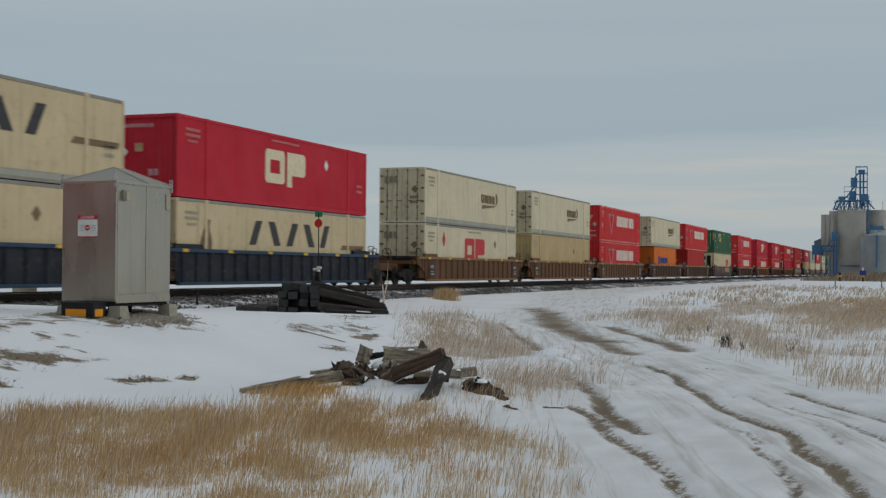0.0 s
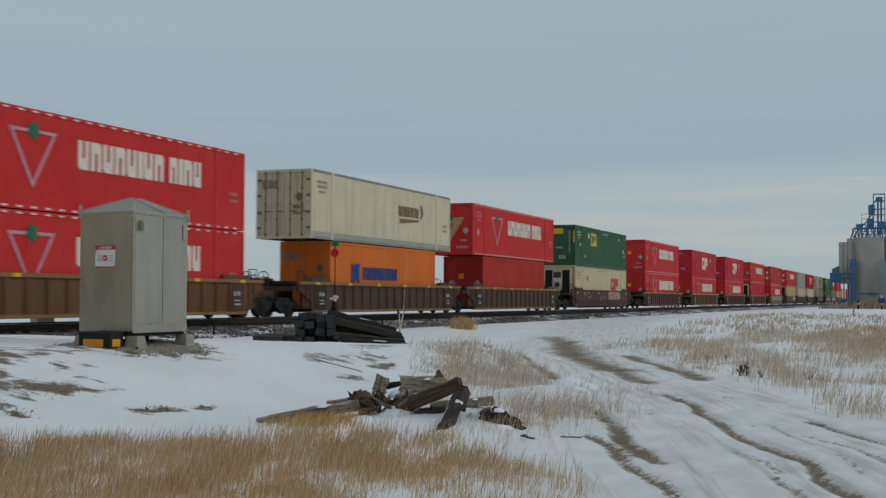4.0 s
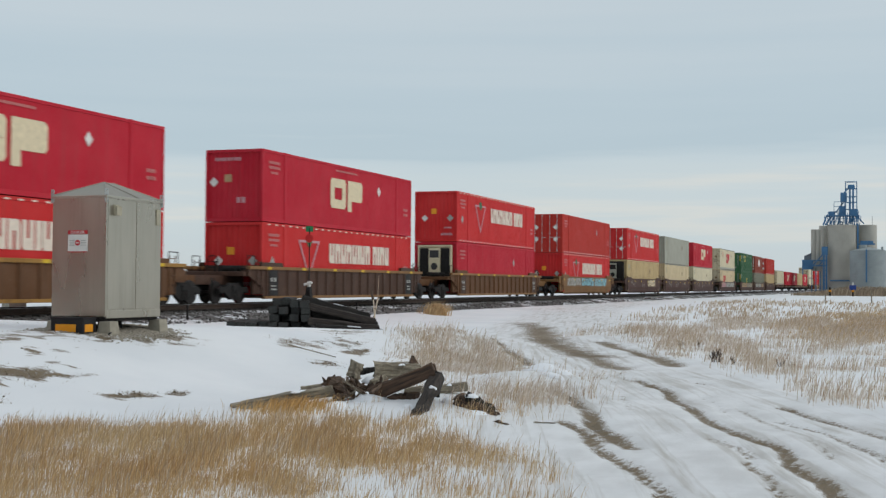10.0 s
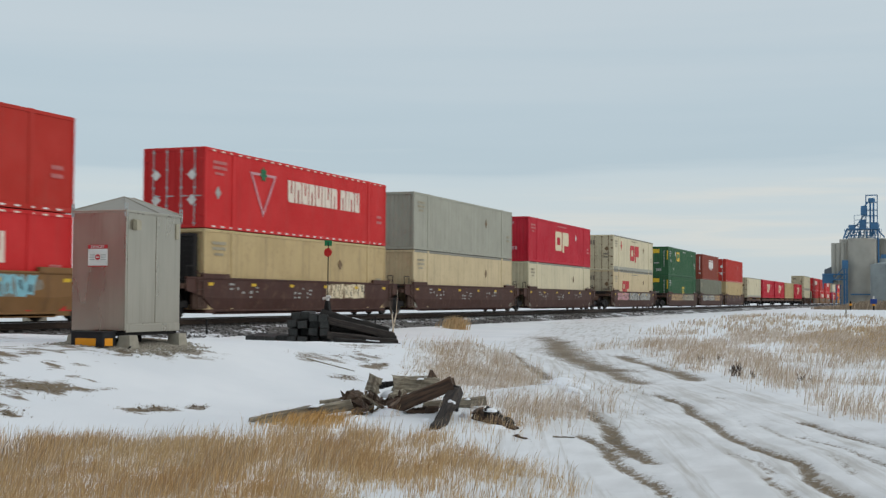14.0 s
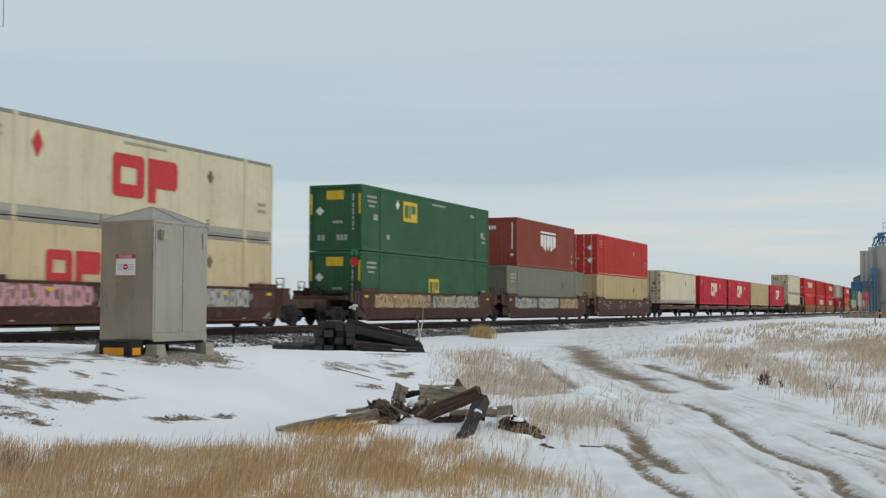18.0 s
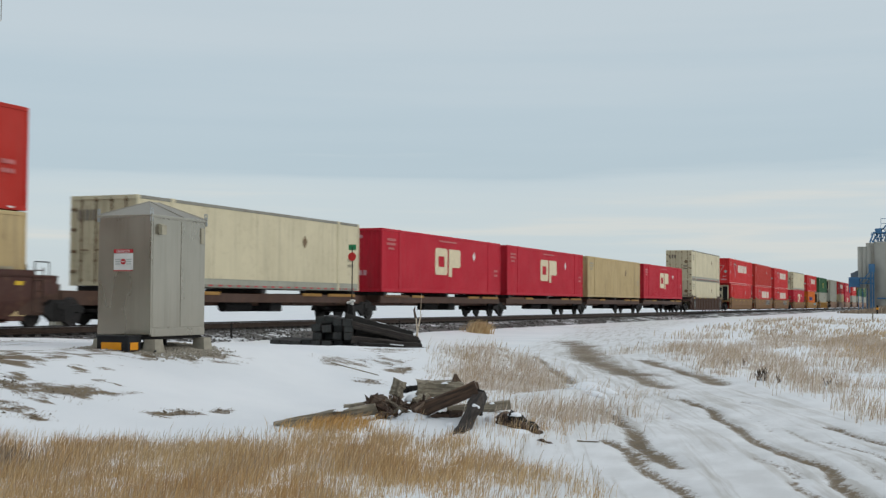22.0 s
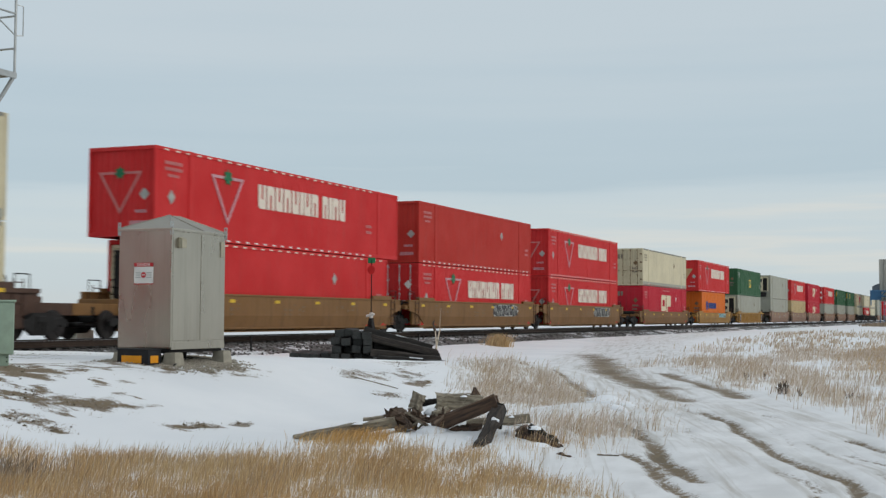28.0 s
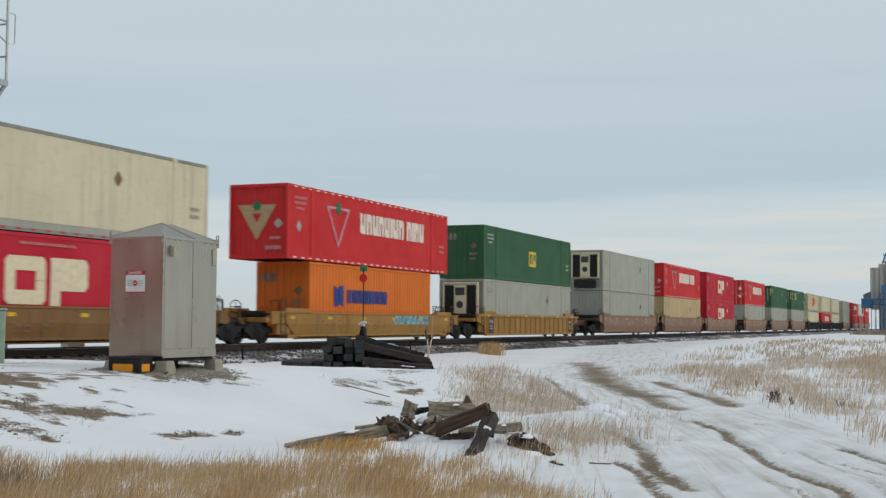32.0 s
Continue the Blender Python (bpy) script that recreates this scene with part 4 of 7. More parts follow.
def side_marks(ob, paint_name, logo, length, hw):
    on = pose(hw, 0, 0)
    dark = paint_name in ("white", "cream", "tan", "grey", "olive")
    small = MARK_DUST if dark else MARK_SOFT if paint_name in ("crimson", "scarlet", "brick", "faded") else MARK_SILVER
    if length > 13:
        part("lettering", cached("small_a", lambda: side_blocks([(.55 + .16 * k, .67 + .16 * k, z, z + .11) for z in (2.35, 2.15) for k in range(6)] + [(.7 + .16 * k, .82 + .16 * k, 1.95, 2.04) for k in range(4)]
                                                              + [(15.1 + .14 * k, 15.2 + .14 * k, z, z + .12) for z in (1.25, 1.0) for k in range(4)])), small, ob, m=on)
    if length > 13 and (paint_name in ("scarlet", "brick") or (paint_name == "white" and not logo)):
        part("reflective_tape", cached("tape", lambda: side_blocks([(.5 + .62 * k, .72 + .62 * k, .045, .10) for k in range(25)])), MARK_WHITE if paint_name != "white" else MARK_RED, ob, "dashes of reflective tape", m=on)
        if paint_name == "scarlet":
            part("reflective_tape", MESHES["tape"], MARK_PALE, ob, m=pose(hw, 0, H_BOX - .15))
    if length > 13 and paint_name in ("white", "cream"):
        part("lower_band", cached("band", lambda: Shape().box(-.004, .007, .12, length - .12, .10, .30, .003).box(-.004, .012, .12, length - .12, .28, .31, .003).mesh("lower_band")), PAINT["grey"], ob, "dull grey sill band", m=on)
    if logo == "triangle":
        part("emblem", cached("tri_side", lambda: triangle_ring(4.25, 1.5, 1.12, .10)), MARK_PINK, ob, "pale outlined triangle emblem", m=on)
        part("leaf", cached("leaf_side", lambda: leaf(.30)), MARK_GREEN, ob, m=pose(hw, 4.25, 2.28))
        wordmark(ob, "wm_a", (6.28, 13.2), 1.37, 2.25, [1, 1, 1, 1, 1, .5, 1, 1, .45, .9, .5, 1, .9], MARK_PALE, "pale block sign", on, .13)
        part("placard", cached("pl_side", lambda: side_outline([[(-.2, 0), (0, -.24), (.2, 0), (0, .24)]])), MARK_SILVER, ob, m=pose(hw, .9, 1.3))
    elif logo in ("squares", "red_squares", "red_right", "red_left"):
        mat = MARK_CREAM if logo == "squares" else MARK_RED
        at, low, tall = {"red_right": (10.75, 1.17, .95), "red_left": (3.35, 1.10, .96)}.get(logo, (6.35, .92, 1.34))
        for k, name in enumerate(("emblem_ring", "emblem_flag")):
            part(name, cached(f"sq{k}{at}", lambda: two_squares(at, low, tall)[k]), mat, ob, "large block of a two-part emblem", m=on)
        part("placard", cached("pl_side", lambda: side_outline([[(-.2, 0), (0, -.24), (.2, 0), (0, .24)]])), MARK_WHITE if logo == "squares" else MARK_BROWN, ob, m=pose(hw, 11.85 if at < 10 else 3.4, 2.0))
        part("lettering", cached("sq_small", lambda: side_blocks([(6.9 + .17 * k, 7.03 + .17 * k, 2.58, 2.66) for k in range(14)])), small, ob, m=on)
        if logo == "red_squares":
            part("placard", cached("pl_red", lambda: side_outline([[(-.24, 0), (0, -.4), (.24, 0), (0, .4)]])), MARK_RED, ob, m=pose(hw, 2.9, 2.1))
    elif logo == "swoosh":
        wordmark(ob, "sw_a", (9.2, 11.8), 1.5, 2.0, [1, .5, 1, 1, 1], MARK_BROWN, "brown block sign", on)
        part("swoosh", cached("sw_b", lambda: side_outline([[(11.9, 1.45), (12.15, 1.55), (12.35, 1.8), (12.15, 2.1), (11.9, 2.2), (12.05, 1.8)], [(9.3, 1.15), (11.6, 1.32), (11.9, 1.42), (9.4, 1.38)]])), MARK_BROWN, ob, m=on)
    elif logo == "wide_word":
        wordmark(ob, "ww", (5.15, 12.7), 1.36, 2.3, [1.1, 1.1, 1.1, 1.1, 1.0], MARK_DARK, "large dark block sign", on, .34)
        part("stripe", cached("ww2", lambda: side_outline([[(13.4, 1.3), (15.8, 1.3), (15.9, 1.5), (13.6, 1.5)], [(1.2, .6), (1.5, .6), (2.3, 2.2), (2.0, 2.2)], [(1.9, .6), (2.25, .6), (2.4, 1.4), (2.2, 1.9)]])), MARK_BROWN, ob, m=on)
    elif logo == "yellow_square":
        part("plate", cached("ys", lambda: side_blocks([(4.45, 6.1, 1.55, 2.5)])), MARK_YELLOW, ob, "yellow square emblem", m=on)
        part("lettering", cached("ys_b", lambda: side_blocks([(4.62, 5.02, 1.72, 2.32), (5.12, 5.30, 1.72, 2.32), (5.42, 5.9, 1.95, 2.32)])), MARK_GREEN, ob, m=pose(hw + .006, 0, 0))
        part("placard", cached("pl_side", lambda: side_outline([[(-.2, 0), (0, -.24), (.2, 0), (0, .24)]])), MARK_WHITE, ob, m=pose(hw, 3.8, 2.25))
        part("lettering", cached("ys_c", lambda: side_blocks([(8.0 + .2 * k, 8.15 + .2 * k, 2.55, 2.65) for k in range(9)] + [(13.3 + .2 * k, 13.45 + .2 * k, 2.3, 2.45) for k in range(3)] + [(1.2, 1.6, 1.4, 1.65), (14.9, 15.3, 1.3, 1.6), (2.6, 2.9, .6, .8)])), MARK_SILVER, ob, m=on)
    elif logo == "yellow_low":
        part("plate", cached("yl", lambda: side_blocks([(7.6, 8.9, .95, 1.85)])), MARK_YELLOW, ob, "yellow square emblem", m=on)
        part("lettering", cached("yl_b", lambda: side_blocks([(7.75, 8.05, 1.1, 1.7), (8.2, 8.35, 1.1, 1.7), (8.5, 8.75, 1.3, 1.7)])), MARK_GREEN, ob, m=pose(hw + .006, 0, 0))
    elif logo == "tower":
        part("emblem", cached("tower", lambda: side_outline([[(4.60, 2.22), (7.80, 2.22), (7.80, 2.34), (4.60, 2.34)], [(4.60, 1.45), (5.20, 1.3), (5.20, 2.12), (4.60, 2.12)], [(5.30, 1.25), (5.75, 1.1), (5.75, 2.12), (5.30, 2.12)], [(5.85, 1.5), (6.20, 1.15), (6.55, 1.5), (6.55, 2.12), (5.85, 2.12)],
                                                            [(6.65, 1.1), (7.10, 1.25), (7.10, 2.12), (6.65, 2.12)], [(7.20, 1.3), (7.80, 1.45), (7.80, 2.12), (7.20, 2.12)]])), MARK_WHITE, ob, "white block emblem", m=on)
        part("plate", cached("tw_y", lambda: side_blocks([(11.4, 11.6, .5, .68), (11.4, 11.6, .9, 1.05)])), MARK_YELLOW, ob, m=on)
    elif logo == "blue_word":
        part("emblem", cached("bw_a", lambda: side_outline([[(2.1, 1.15), (2.5, 1.15), (2.5, 1.85), (2.1, 2.0)], [(2.55, 1.3), (2.95, 1.15), (2.95, 2.0), (2.55, 2.0)]])), MARK_BLUE, ob, "blue block emblem", m=on)
        wordmark(ob, "bw_b", (3.3, 7.3), 1.30, 1.86, [1, .8, .8, .8, .8, .5, 1, .5, .8, .8, .8], MARK_BLUE, "", on)
    elif logo == "small_white":
        part("wordmark", cached("sm_w", lambda: side_blocks([(1.0, 1.5, 1.7, 2.2), (1.65, 2.4, 1.7, 2.2)])), MARK_WHITE, ob, m=on)
    elif length > 13:
        part("placard", cached("pl_side", lambda: side_outline([[(-.2, 0), (0, -.24), (.2, 0), (0, .24)]])), MARK_BROWN if dark else MARK_SILVER, ob, m=pose(hw, 11.2, 1.9))


# -- cars --
def wheelset():
    sh = Shape().rod((-.80, 0, 0), (.80, 0, 0), .085, 10)
    for sx in (-1, 1):
        sh.rod((sx * .70, 0, 0), (sx * .735, 0, 0), .455, 24)
        sh.rod((sx * .735, 0, 0), (sx * .80, 0, 0), .425, 24)
        sh.rod((sx * .80, 0, 0), (sx * .83, 0, 0), .19, 12)
        for k in range(5):
            a = 2 * math.pi * k / 5
            sh.rod((sx * .80, .29 * math.cos(a), .29 * math.sin(a)), (sx * .812, .29 * math.cos(a), .29 * math.sin(a)), .05, 6)
    return sh.mesh("wheelset")


def side_frame():
    return Shape().prism([(-1.12, .56), (-.95, .66), (-.55, .62), (-.32, .80), (.32, .80), (.55, .62), (.95, .66), (1.12, .56), (1.12, .40), (.88, .40), (.80, .46), (.52, .30),
                          (.30, .16), (-.30, .16), (-.52, .30), (-.80, .46), (-.88, .40), (-1.12, .40)], 0, -.07, .07).mesh("side_frame")


WHEELS = []


def truck(parent, y):
    t = part("truck", cached("bolster", lambda: Shape().box(-1.12, 1.12, -.19, .19, .5, .72, .03).mesh("truck")), IRON, parent, m=pose(0, y, 0))
    for sx in (-1, 1):
        part("side_frame", cached("side_frame", side_frame), IRON, t, m=pose(sx * 1.0, 0, 0))
        part("spring_nest", cached("springs", lambda: spring_nest()), IRON, t, m=pose(sx * 1.0, 0, 0))
    for wy in (-.89, .89):
        w = part("wheelset", cached("wheelset", wheelset), TREAD, t, m=pose(0, wy, .435))
        WHEELS.append((w, wy))
    return t


def spring_nest():
    sh = Shape()
    for y in (-.17, 0, .17):
        for x in (-.06, .06):
            sh.rod((x, y, .2), (x, y, .52), .055, 8)
    return sh.mesh("spring_nest")


def well_top(style, low):
    """The height of a well car's side over the rail."""
    return low or (1.46 if style == "rib" else 1.47)


def well_side(length, style, sx, top, ea, eb):
    """One side of a well car; ea, eb: how far it runs out over the trucks."""
    sh = Shape()
    x = 1.33 * sx
    lo, hi = min(x, x + .05 * sx), max(x, x + .05 * sx)
    if style == "rib":
        sh.prism([(-.05, top - .04), (-.05, .22), (length + .05, .22), (length + .05, top - .04)], 0, lo, hi)
        for y0, y1 in ((-ea, -.05), (length + .05, length + eb)):
            far = y0 if y0 < 0 else y1
            near = y1 if y0 < 0 else y0
            sh.prism([(near, top - .04), (near, .62), (far, top - .36), (far, top - .04)], 0, lo, hi)
        return sh.mesh("side_wall")
    # a plate whose lower third is folded inwards, its ends drawn up over the trucks
    ys = [(-ea, top - .46), (-.15, .80), (.75, .26), (length - .75, .26), (length + .15, .80), (length + eb, top - .46)]
    crease = .74
    for (ya, za), (yb, zb) in zip(ys, ys[1:]):
        la, lb = max(za, crease), max(zb, crease)
        sh.add([(1.33 * sx, ya, la), (1.33 * sx, yb, lb), (1.33 * sx, yb, top), (1.33 * sx, ya, top),
                (1.38 * sx, ya, la), (1.38 * sx, yb, lb), (1.38 * sx, yb, top), (1.38 * sx, ya, top)],
               [(0, 1, 2, 3), (4, 5, 6, 7), (0, 1, 5, 4), (3, 2, 6, 7), (0, 3, 7, 4), (1, 2, 6, 5)])
        if min(za, zb) < crease - .01:
            ka, kb = 1.38 - .10 * (la - min(za, la)) / .5, 1.38 - .10 * (lb - min(zb, lb)) / .5
            sh.add([(1.38 * sx, ya, la), (1.38 * sx, yb, lb), (kb * sx, yb, min(zb, lb)), (ka * sx, ya, min(za, la)),
                    (1.31 * sx, ya, la), (1.31 * sx, yb, lb), (kb * sx - .05 * sx, yb, min(zb, lb)), (ka * sx - .05 * sx, ya, min(za, la))],
                   [(0, 1, 2, 3), (4, 5, 6, 7), (2, 3, 7, 6)])
    return sh.mesh("side_wall")


def well_chord(length, style, sx, top, ea, eb):
    x = 1.30 * sx
    lo, hi = min(x, x + .17 * sx), max(x, x + .17 * sx)
    sh = Shape()
    if style == "rib":
        sh.box(lo, hi, -ea, length + eb, top - .13, top, .012)
        sh.box(lo, hi, 0, length, .17, .28, .01)
    else:
        inset = .06 * sx
        lo, hi = min(x, x + .17 * sx - inset), max(x, x + .17 * sx - inset)
        sh.box(lo, hi, -ea, length + eb, top - .05, top + .02, .01)
        sh.box(1.20 if sx > 0 else -1.32, 1.32 if sx > 0 else -1.20, .75, length - .75, .16, .27, .012)
    return sh.mesh("chord")


def end_platform(style, gap, top):
    """The platform over the truck at y < 0 of a well."""
    sh = Shape().box(-1.30, 1.30, -min(gap - .1, 1.5), .10, top - .40, top - .22, .02)
    sh.box(-.42, .42, -gap, .1, .72, top - .38, .02)
    sh.box(-1.30, -1.16, -.7, .3, .35, top - .3, .02).box(1.16, 1.30, -.7, .3, .35, top - .3, .02)
    sh.prism([(-.02, top - .22), (.08, top - .22), (.08, top + .04), (-.02, top + .04)], 0, -1.28, 1.28)
    return sh.mesh("end_platform")


def handrail(sx):
    sh = Shape()
    sh.rod((sx * 1.24, -.45, .0), (sx * 1.24, -.45, .62), .018, 6).rod((sx * 1.24, -1.05, .0), (sx * 1.24, -1.05, .62), .018, 6)
    sh.rod((sx * 1.24, -.45, .62), (sx * 1.24, -1.05, .62), .018, 6)
    return sh.mesh("handrail")


def ladder(sx):
    sh = Shape()
    for y in (-.60, -.22):
        sh.rod((sx * 1.41, y, .36), (sx * 1.41, y, 1.72), .02, 6)
    for z in (.45, .75, 1.05, 1.35, 1.62):
        sh.rod((sx * 1.41, -.60, z), (sx * 1.41, -.22, z), .016, 6)
    return sh.mesh("ladder")


def brake_wheel():
    sh = Shape()
    ring = [(.25 * math.cos(2 * math.pi * k / 16), .25 * math.sin(2 * math.pi * k / 16)) for k in range(16)]
    for (a, b), (c, d) in zip(ring, ring[1:] + ring[:1]):
        sh.rod((a, 0, b), (c, 0, d), .02, 5)
    for k in range(4):
        sh.rod((0, 0, 0), (ring[4 * k][0], 0, ring[4 * k][1]), .014, 5)
    sh.rod((0, 0, 0), (0, .3, 0), .03, 6).rod((0, .22, 0), (0, .22, -.5), .035, 6)
    return sh.mesh("brake_wheel")


def brake_cylinder():
    sh = Shape().rod((-.35, 0, 0), (.45, 0, 0), .13, 12).rod((.45, 0, 0), (.75, 0, 0), .035, 8)
    sh.box(-.55, -.35, -.12, .12, -.14, .14, .02).box(.2, .3, -.16, .16, -.2, .1, .01)
    return sh.mesh("brake_cylinder")


def air_hose():
    sh, last = Shape(), None
    for k in range(9):
        a = math.pi * k / 8
        p = (.42 + .04 * k, -.35 * (k / 8), -.32 * math.sin(a))
        if last:
            sh.rod(last, p, .026, 6)
        last = p
    return sh.mesh("air_hose")


def coupler():
    return Shape().box(-.12, .12, -1.2, 0, .74, .98, .03).box(-.2, .2, -1.35, -1.0, .68, 1.04, .05).mesh("coupler")


def graffiti(car, length, seed, mats, top):
    """Sprayed pieces without meaning: a ragged cloud, angular overlapping strokes on it, thin outlines."""
    rnd = random.Random(seed)
    lo, hi = .76, top - .07

    def fan(ring, cy, cz, depth, name, m, parent):
        pts = [(cy + y, min(hi, max(lo, cz + z))) for y, z in ring]
        n = len(pts)
        return part(name, Shape().add([(depth, y, z) for y, z in pts] + [(depth, cy, min(hi, max(lo, cz)))], [(i, (i + 1) % n, n) for i in range(n)]), m, parent)

    single = len(mats) == 1
    for k, mat in enumerate(mats):
        start = length * .60 if single else 1.2 + (length - 2.6) * k / len(mats)
        room = length * .24 if single else (length - 2.6) / len(mats) - .35
        mid, mz = start + room / 2, (lo + hi) / 2
        cloud = [(room * .54 * math.cos(a) * rnd.uniform(.86, 1.1), .52 * math.sin(a) * rnd.uniform(.7, 1.5)) for a in (2 * math.pi * i / 26 for i in range(26))]
        back = fan(cloud, mid, mz, 1.3835 + .0002 * k, "spray_cloud", MARK_SILVER if mat is MARK_DARK else (MARK_DARK, MARK_FADED, MARK_BROWN)[(seed + k) % 3] if not single else MARK_BROWN, car)
        count = max(4, int(room / .42))
        for s in range(count):
            cy = start + room * (s + .5) / count
            w, lean = room / count * rnd.uniform(.34, .5), rnd.uniform(-.28, .28)
            z0, z1 = -.36 * rnd.uniform(.7, 1.1), .36 * rnd.uniform(.7, 1.1)
            bow = rnd.uniform(-.5, .5) * w
            ring = [(-w, z0), (-.1 * w, z0 * rnd.uniform(.75, 1)), (w, z0), (w + bow, 0), (w * rnd.uniform(.5, 1.1), z1), (.1 * w, z1 * rnd.uniform(.6, 1.0)), (-w, z1), (-w + bow, .05)]
            ring = [(y + lean * z, z) for y, z in ring]
            letter = fan(ring, cy, mz, 1.3870 + .0003 * s, "spray_letter", mat, back)
            gap = [(y * rnd.uniform(.15, .4), z * rnd.uniform(.2, .62)) for y, z in ring]
            fan(gap, cy + rnd.uniform(-.3, .3) * w, mz + rnd.uniform(-.1, .1), 1.3905 + .0003 * s, "spray_gap", MARK_SILVER if mat is MARK_DARK else MARK_DARK if s % 3 else MARK_BROWN, letter.parent)


def car_well(u, length, style, paint_name, before, after, label, chord=None, art=(), low=0):
    """before, after: the gaps to the neighbouring wells."""
    mat = PAINT[paint_name]
    car = thing("well_car", label, "well car", pose(TRACK_X, u, 0), "well cars of the train")
    top = well_top(style, low)
    ea, eb = (min(1.25, g / 2 - .32) for g in (before, after))
    key = f"{style}{length:.1f}{top:.1f}{ea:.1f}{eb:.1f}"
    rnd = random.Random(int(u * 10))
    for sx in (-1, 1):
        wall = part("side_wall", cached(f"well{sx}" + key, lambda: well_side(length, style, sx, top, ea, eb)), mat, car)
        part("chord", cached(f"chord{sx}" + key, lambda: well_chord(length, style, sx, top, ea, eb)), PAINT[chord] if chord else mat, car)
        if style == "rib":
            n = round((length - .5) / .92)
            rib = cached(f"rib{sx}{top:.1f}", lambda: Shape().prism([(1.375 * sx, -.09), (1.46 * sx, -.045), (1.46 * sx, .045), (1.375 * sx, .09)], 2, .27, top - .12).mesh("rib"))
            for k in range(n + 1):
                part("rib", rib, mat, wall, m=pose(0, .25 + (length - .5) * k / n, 0))
        for y in (.70, length - .70):
            part("guide_box", cached(f"guide{sx}{top:.1f}", lambda: Shape().prism([(-.95, top), (.95, top), (.86, top + .16), (-.95, top + .16)], 0, *sorted((1.315 * sx, 1.43 * sx))).mesh("guide_box")), mat, car, m=pose(0, y, 0, 0, 0, 0 if y < 2 else 180) if y < 2 else pose(0, y, 0))
        amber = cached(f"refl{sx}{style}", lambda: Shape().box(1.472 if sx > 0 else -1.478, 1.478 if sx > 0 else -1.472, -.17, .17, -.055, .055).mesh("reflector"))
        for k in range(6):
            part("reflector", amber, MARK_YELLOW, car, m=pose(0 if style == "rib" else -.088 * sx, .35 + (length - .7) * k / 5, top - .065 if style == "rib" else top - .22))
        if style == "rib" and paint_name in ("brown_car", "yellow_car", "dark_car"):
            for y in (.72, length - .72):
                part("data_panel", cached(f"panel{sx}", lambda: Shape().box(1.462 if sx > 0 else -1.468, 1.468 if sx > 0 else -1.462, -.36, .36, .30, top - .14).mesh("data_panel")), PAINT["dark_car"] if paint_name != "dark_car" else PAINT["black_car"], wall, "dark stencilled data panel", m=pose(0, y, 0))
                part("stencil", cached(f"stencil{sx}", lambda: Shape().box(1.474 * sx, 1.468 * sx, -.26, -.1, .86, 1.02).box(1.474 * sx, 1.468 * sx, 0, .18, .86, 1.02).box(1.474 * sx, 1.468 * sx, -.22, .16, .66, .71).box(1.474 * sx, 1.468 * sx, -.22, .24, .52, .58).mesh("stencil")), MARK_SILVER, wall, m=pose(0, y, 0))
        if style != "rib":
            # reporting marks and small worn stencils along the plate
            for k in range(3):
                y = 1.3 + rnd.uniform(0, 1) + (length - 4.5) * k / 2.4
                me = cached(f"carmark{sx}{k}", lambda: plate_marks(sx, 70 + k))
                part("lettering", me, MARK_SILVER if paint_name not in ("tan_car", "yellow_car") else MARK_BROWN, car, m=pose(0, y, top - 1.47))
    part("floor", cached("wfloor" + key, lambda: Shape().box(-1.32, 1.32, .1, length - .1, .20, .34).mesh("floor")), mat, car)
    for y, gap, turn in ((0, before, 0), (length, after, 180)):
        joined = gap < 4.6
        half = gap / 2
        part("end_platform", cached(f"plat{half:.1f}{top:.1f}", lambda: end_platform(style, half, top)), PAINT["dark_car"] if paint_name not in ("yellow_car", "tan_car", "brown_car") else mat, car, m=pose(0, y, 0, 0, 0, turn))
        if not joined or turn == 0:
            part("brake_wheel", cached("brake_wheel", brake_wheel), IRON, car, m=pose(-.62 if turn == 0 else .62, y + (-.55 if turn == 0 else .55), top + .18, 0, 0, turn))
        part("brake_cylinder", cached("brake_cylinder", brake_cylinder), IRON, car, m=pose(.35 if turn == 0 else -.35, y + (-.75 if turn == 0 else .75), top - .10, 0, 0, turn))
        part("air_hose", cached("air_hose", air_hose), IRON, car, m=pose(.5 if turn == 0 else -.5, y + (-half + .3 if turn == 0 else half - .3), .98, 0, 0, turn))
        for sx in (-1, 1):
            part("handrail", cached(f"handrail{sx}", lambda: handrail(sx)), IRON, car, m=pose(0, y, top - .22, 0, 0, turn))
            part("ladder", cached(f"ladder{sx}", lambda: ladder(sx)), PAINT["dark_car"] if paint_name != "brown_car" else mat, car, m=pose(0, y, 0, 0, 0, turn))
        if not joined:
            truck(car, y + (-1.75 if turn == 0 else 1.75))
            part("coupler", cached("coupler", coupler), IRON, car, m=pose(0, y + (-1 if turn == 0 else 1) * max(0, half - 1.25), 0, 0, 0, turn))
        elif turn == 180:
            truck(car, y + half)
    for k, mats in enumerate(art):
        graffiti(car, length, int(u) + k, mats, top)
    return car


def plate_marks(sx, seed):
    """Small stencilled bars on a smooth car side, too small to read."""
    rnd = random.Random(seed)
    sh = Shape()
    a, b = sorted((1.381 * sx, 1.386 * sx))
    y = 0
    for k in range(5):
        w, h = rnd.uniform(.08, .35), rnd.uniform(.05, .12)
        z = rnd.choice((.92, 1.05, 1.12, 1.22))
        sh.box(a, b, y, y + w, z, z + h)
        if rnd.random() < .5:
            sh.box(a, b, y, y + w * .8, z - .16, z - .10)
        y += w + rnd.uniform(.08, .5)
    return sh.mesh("lettering")


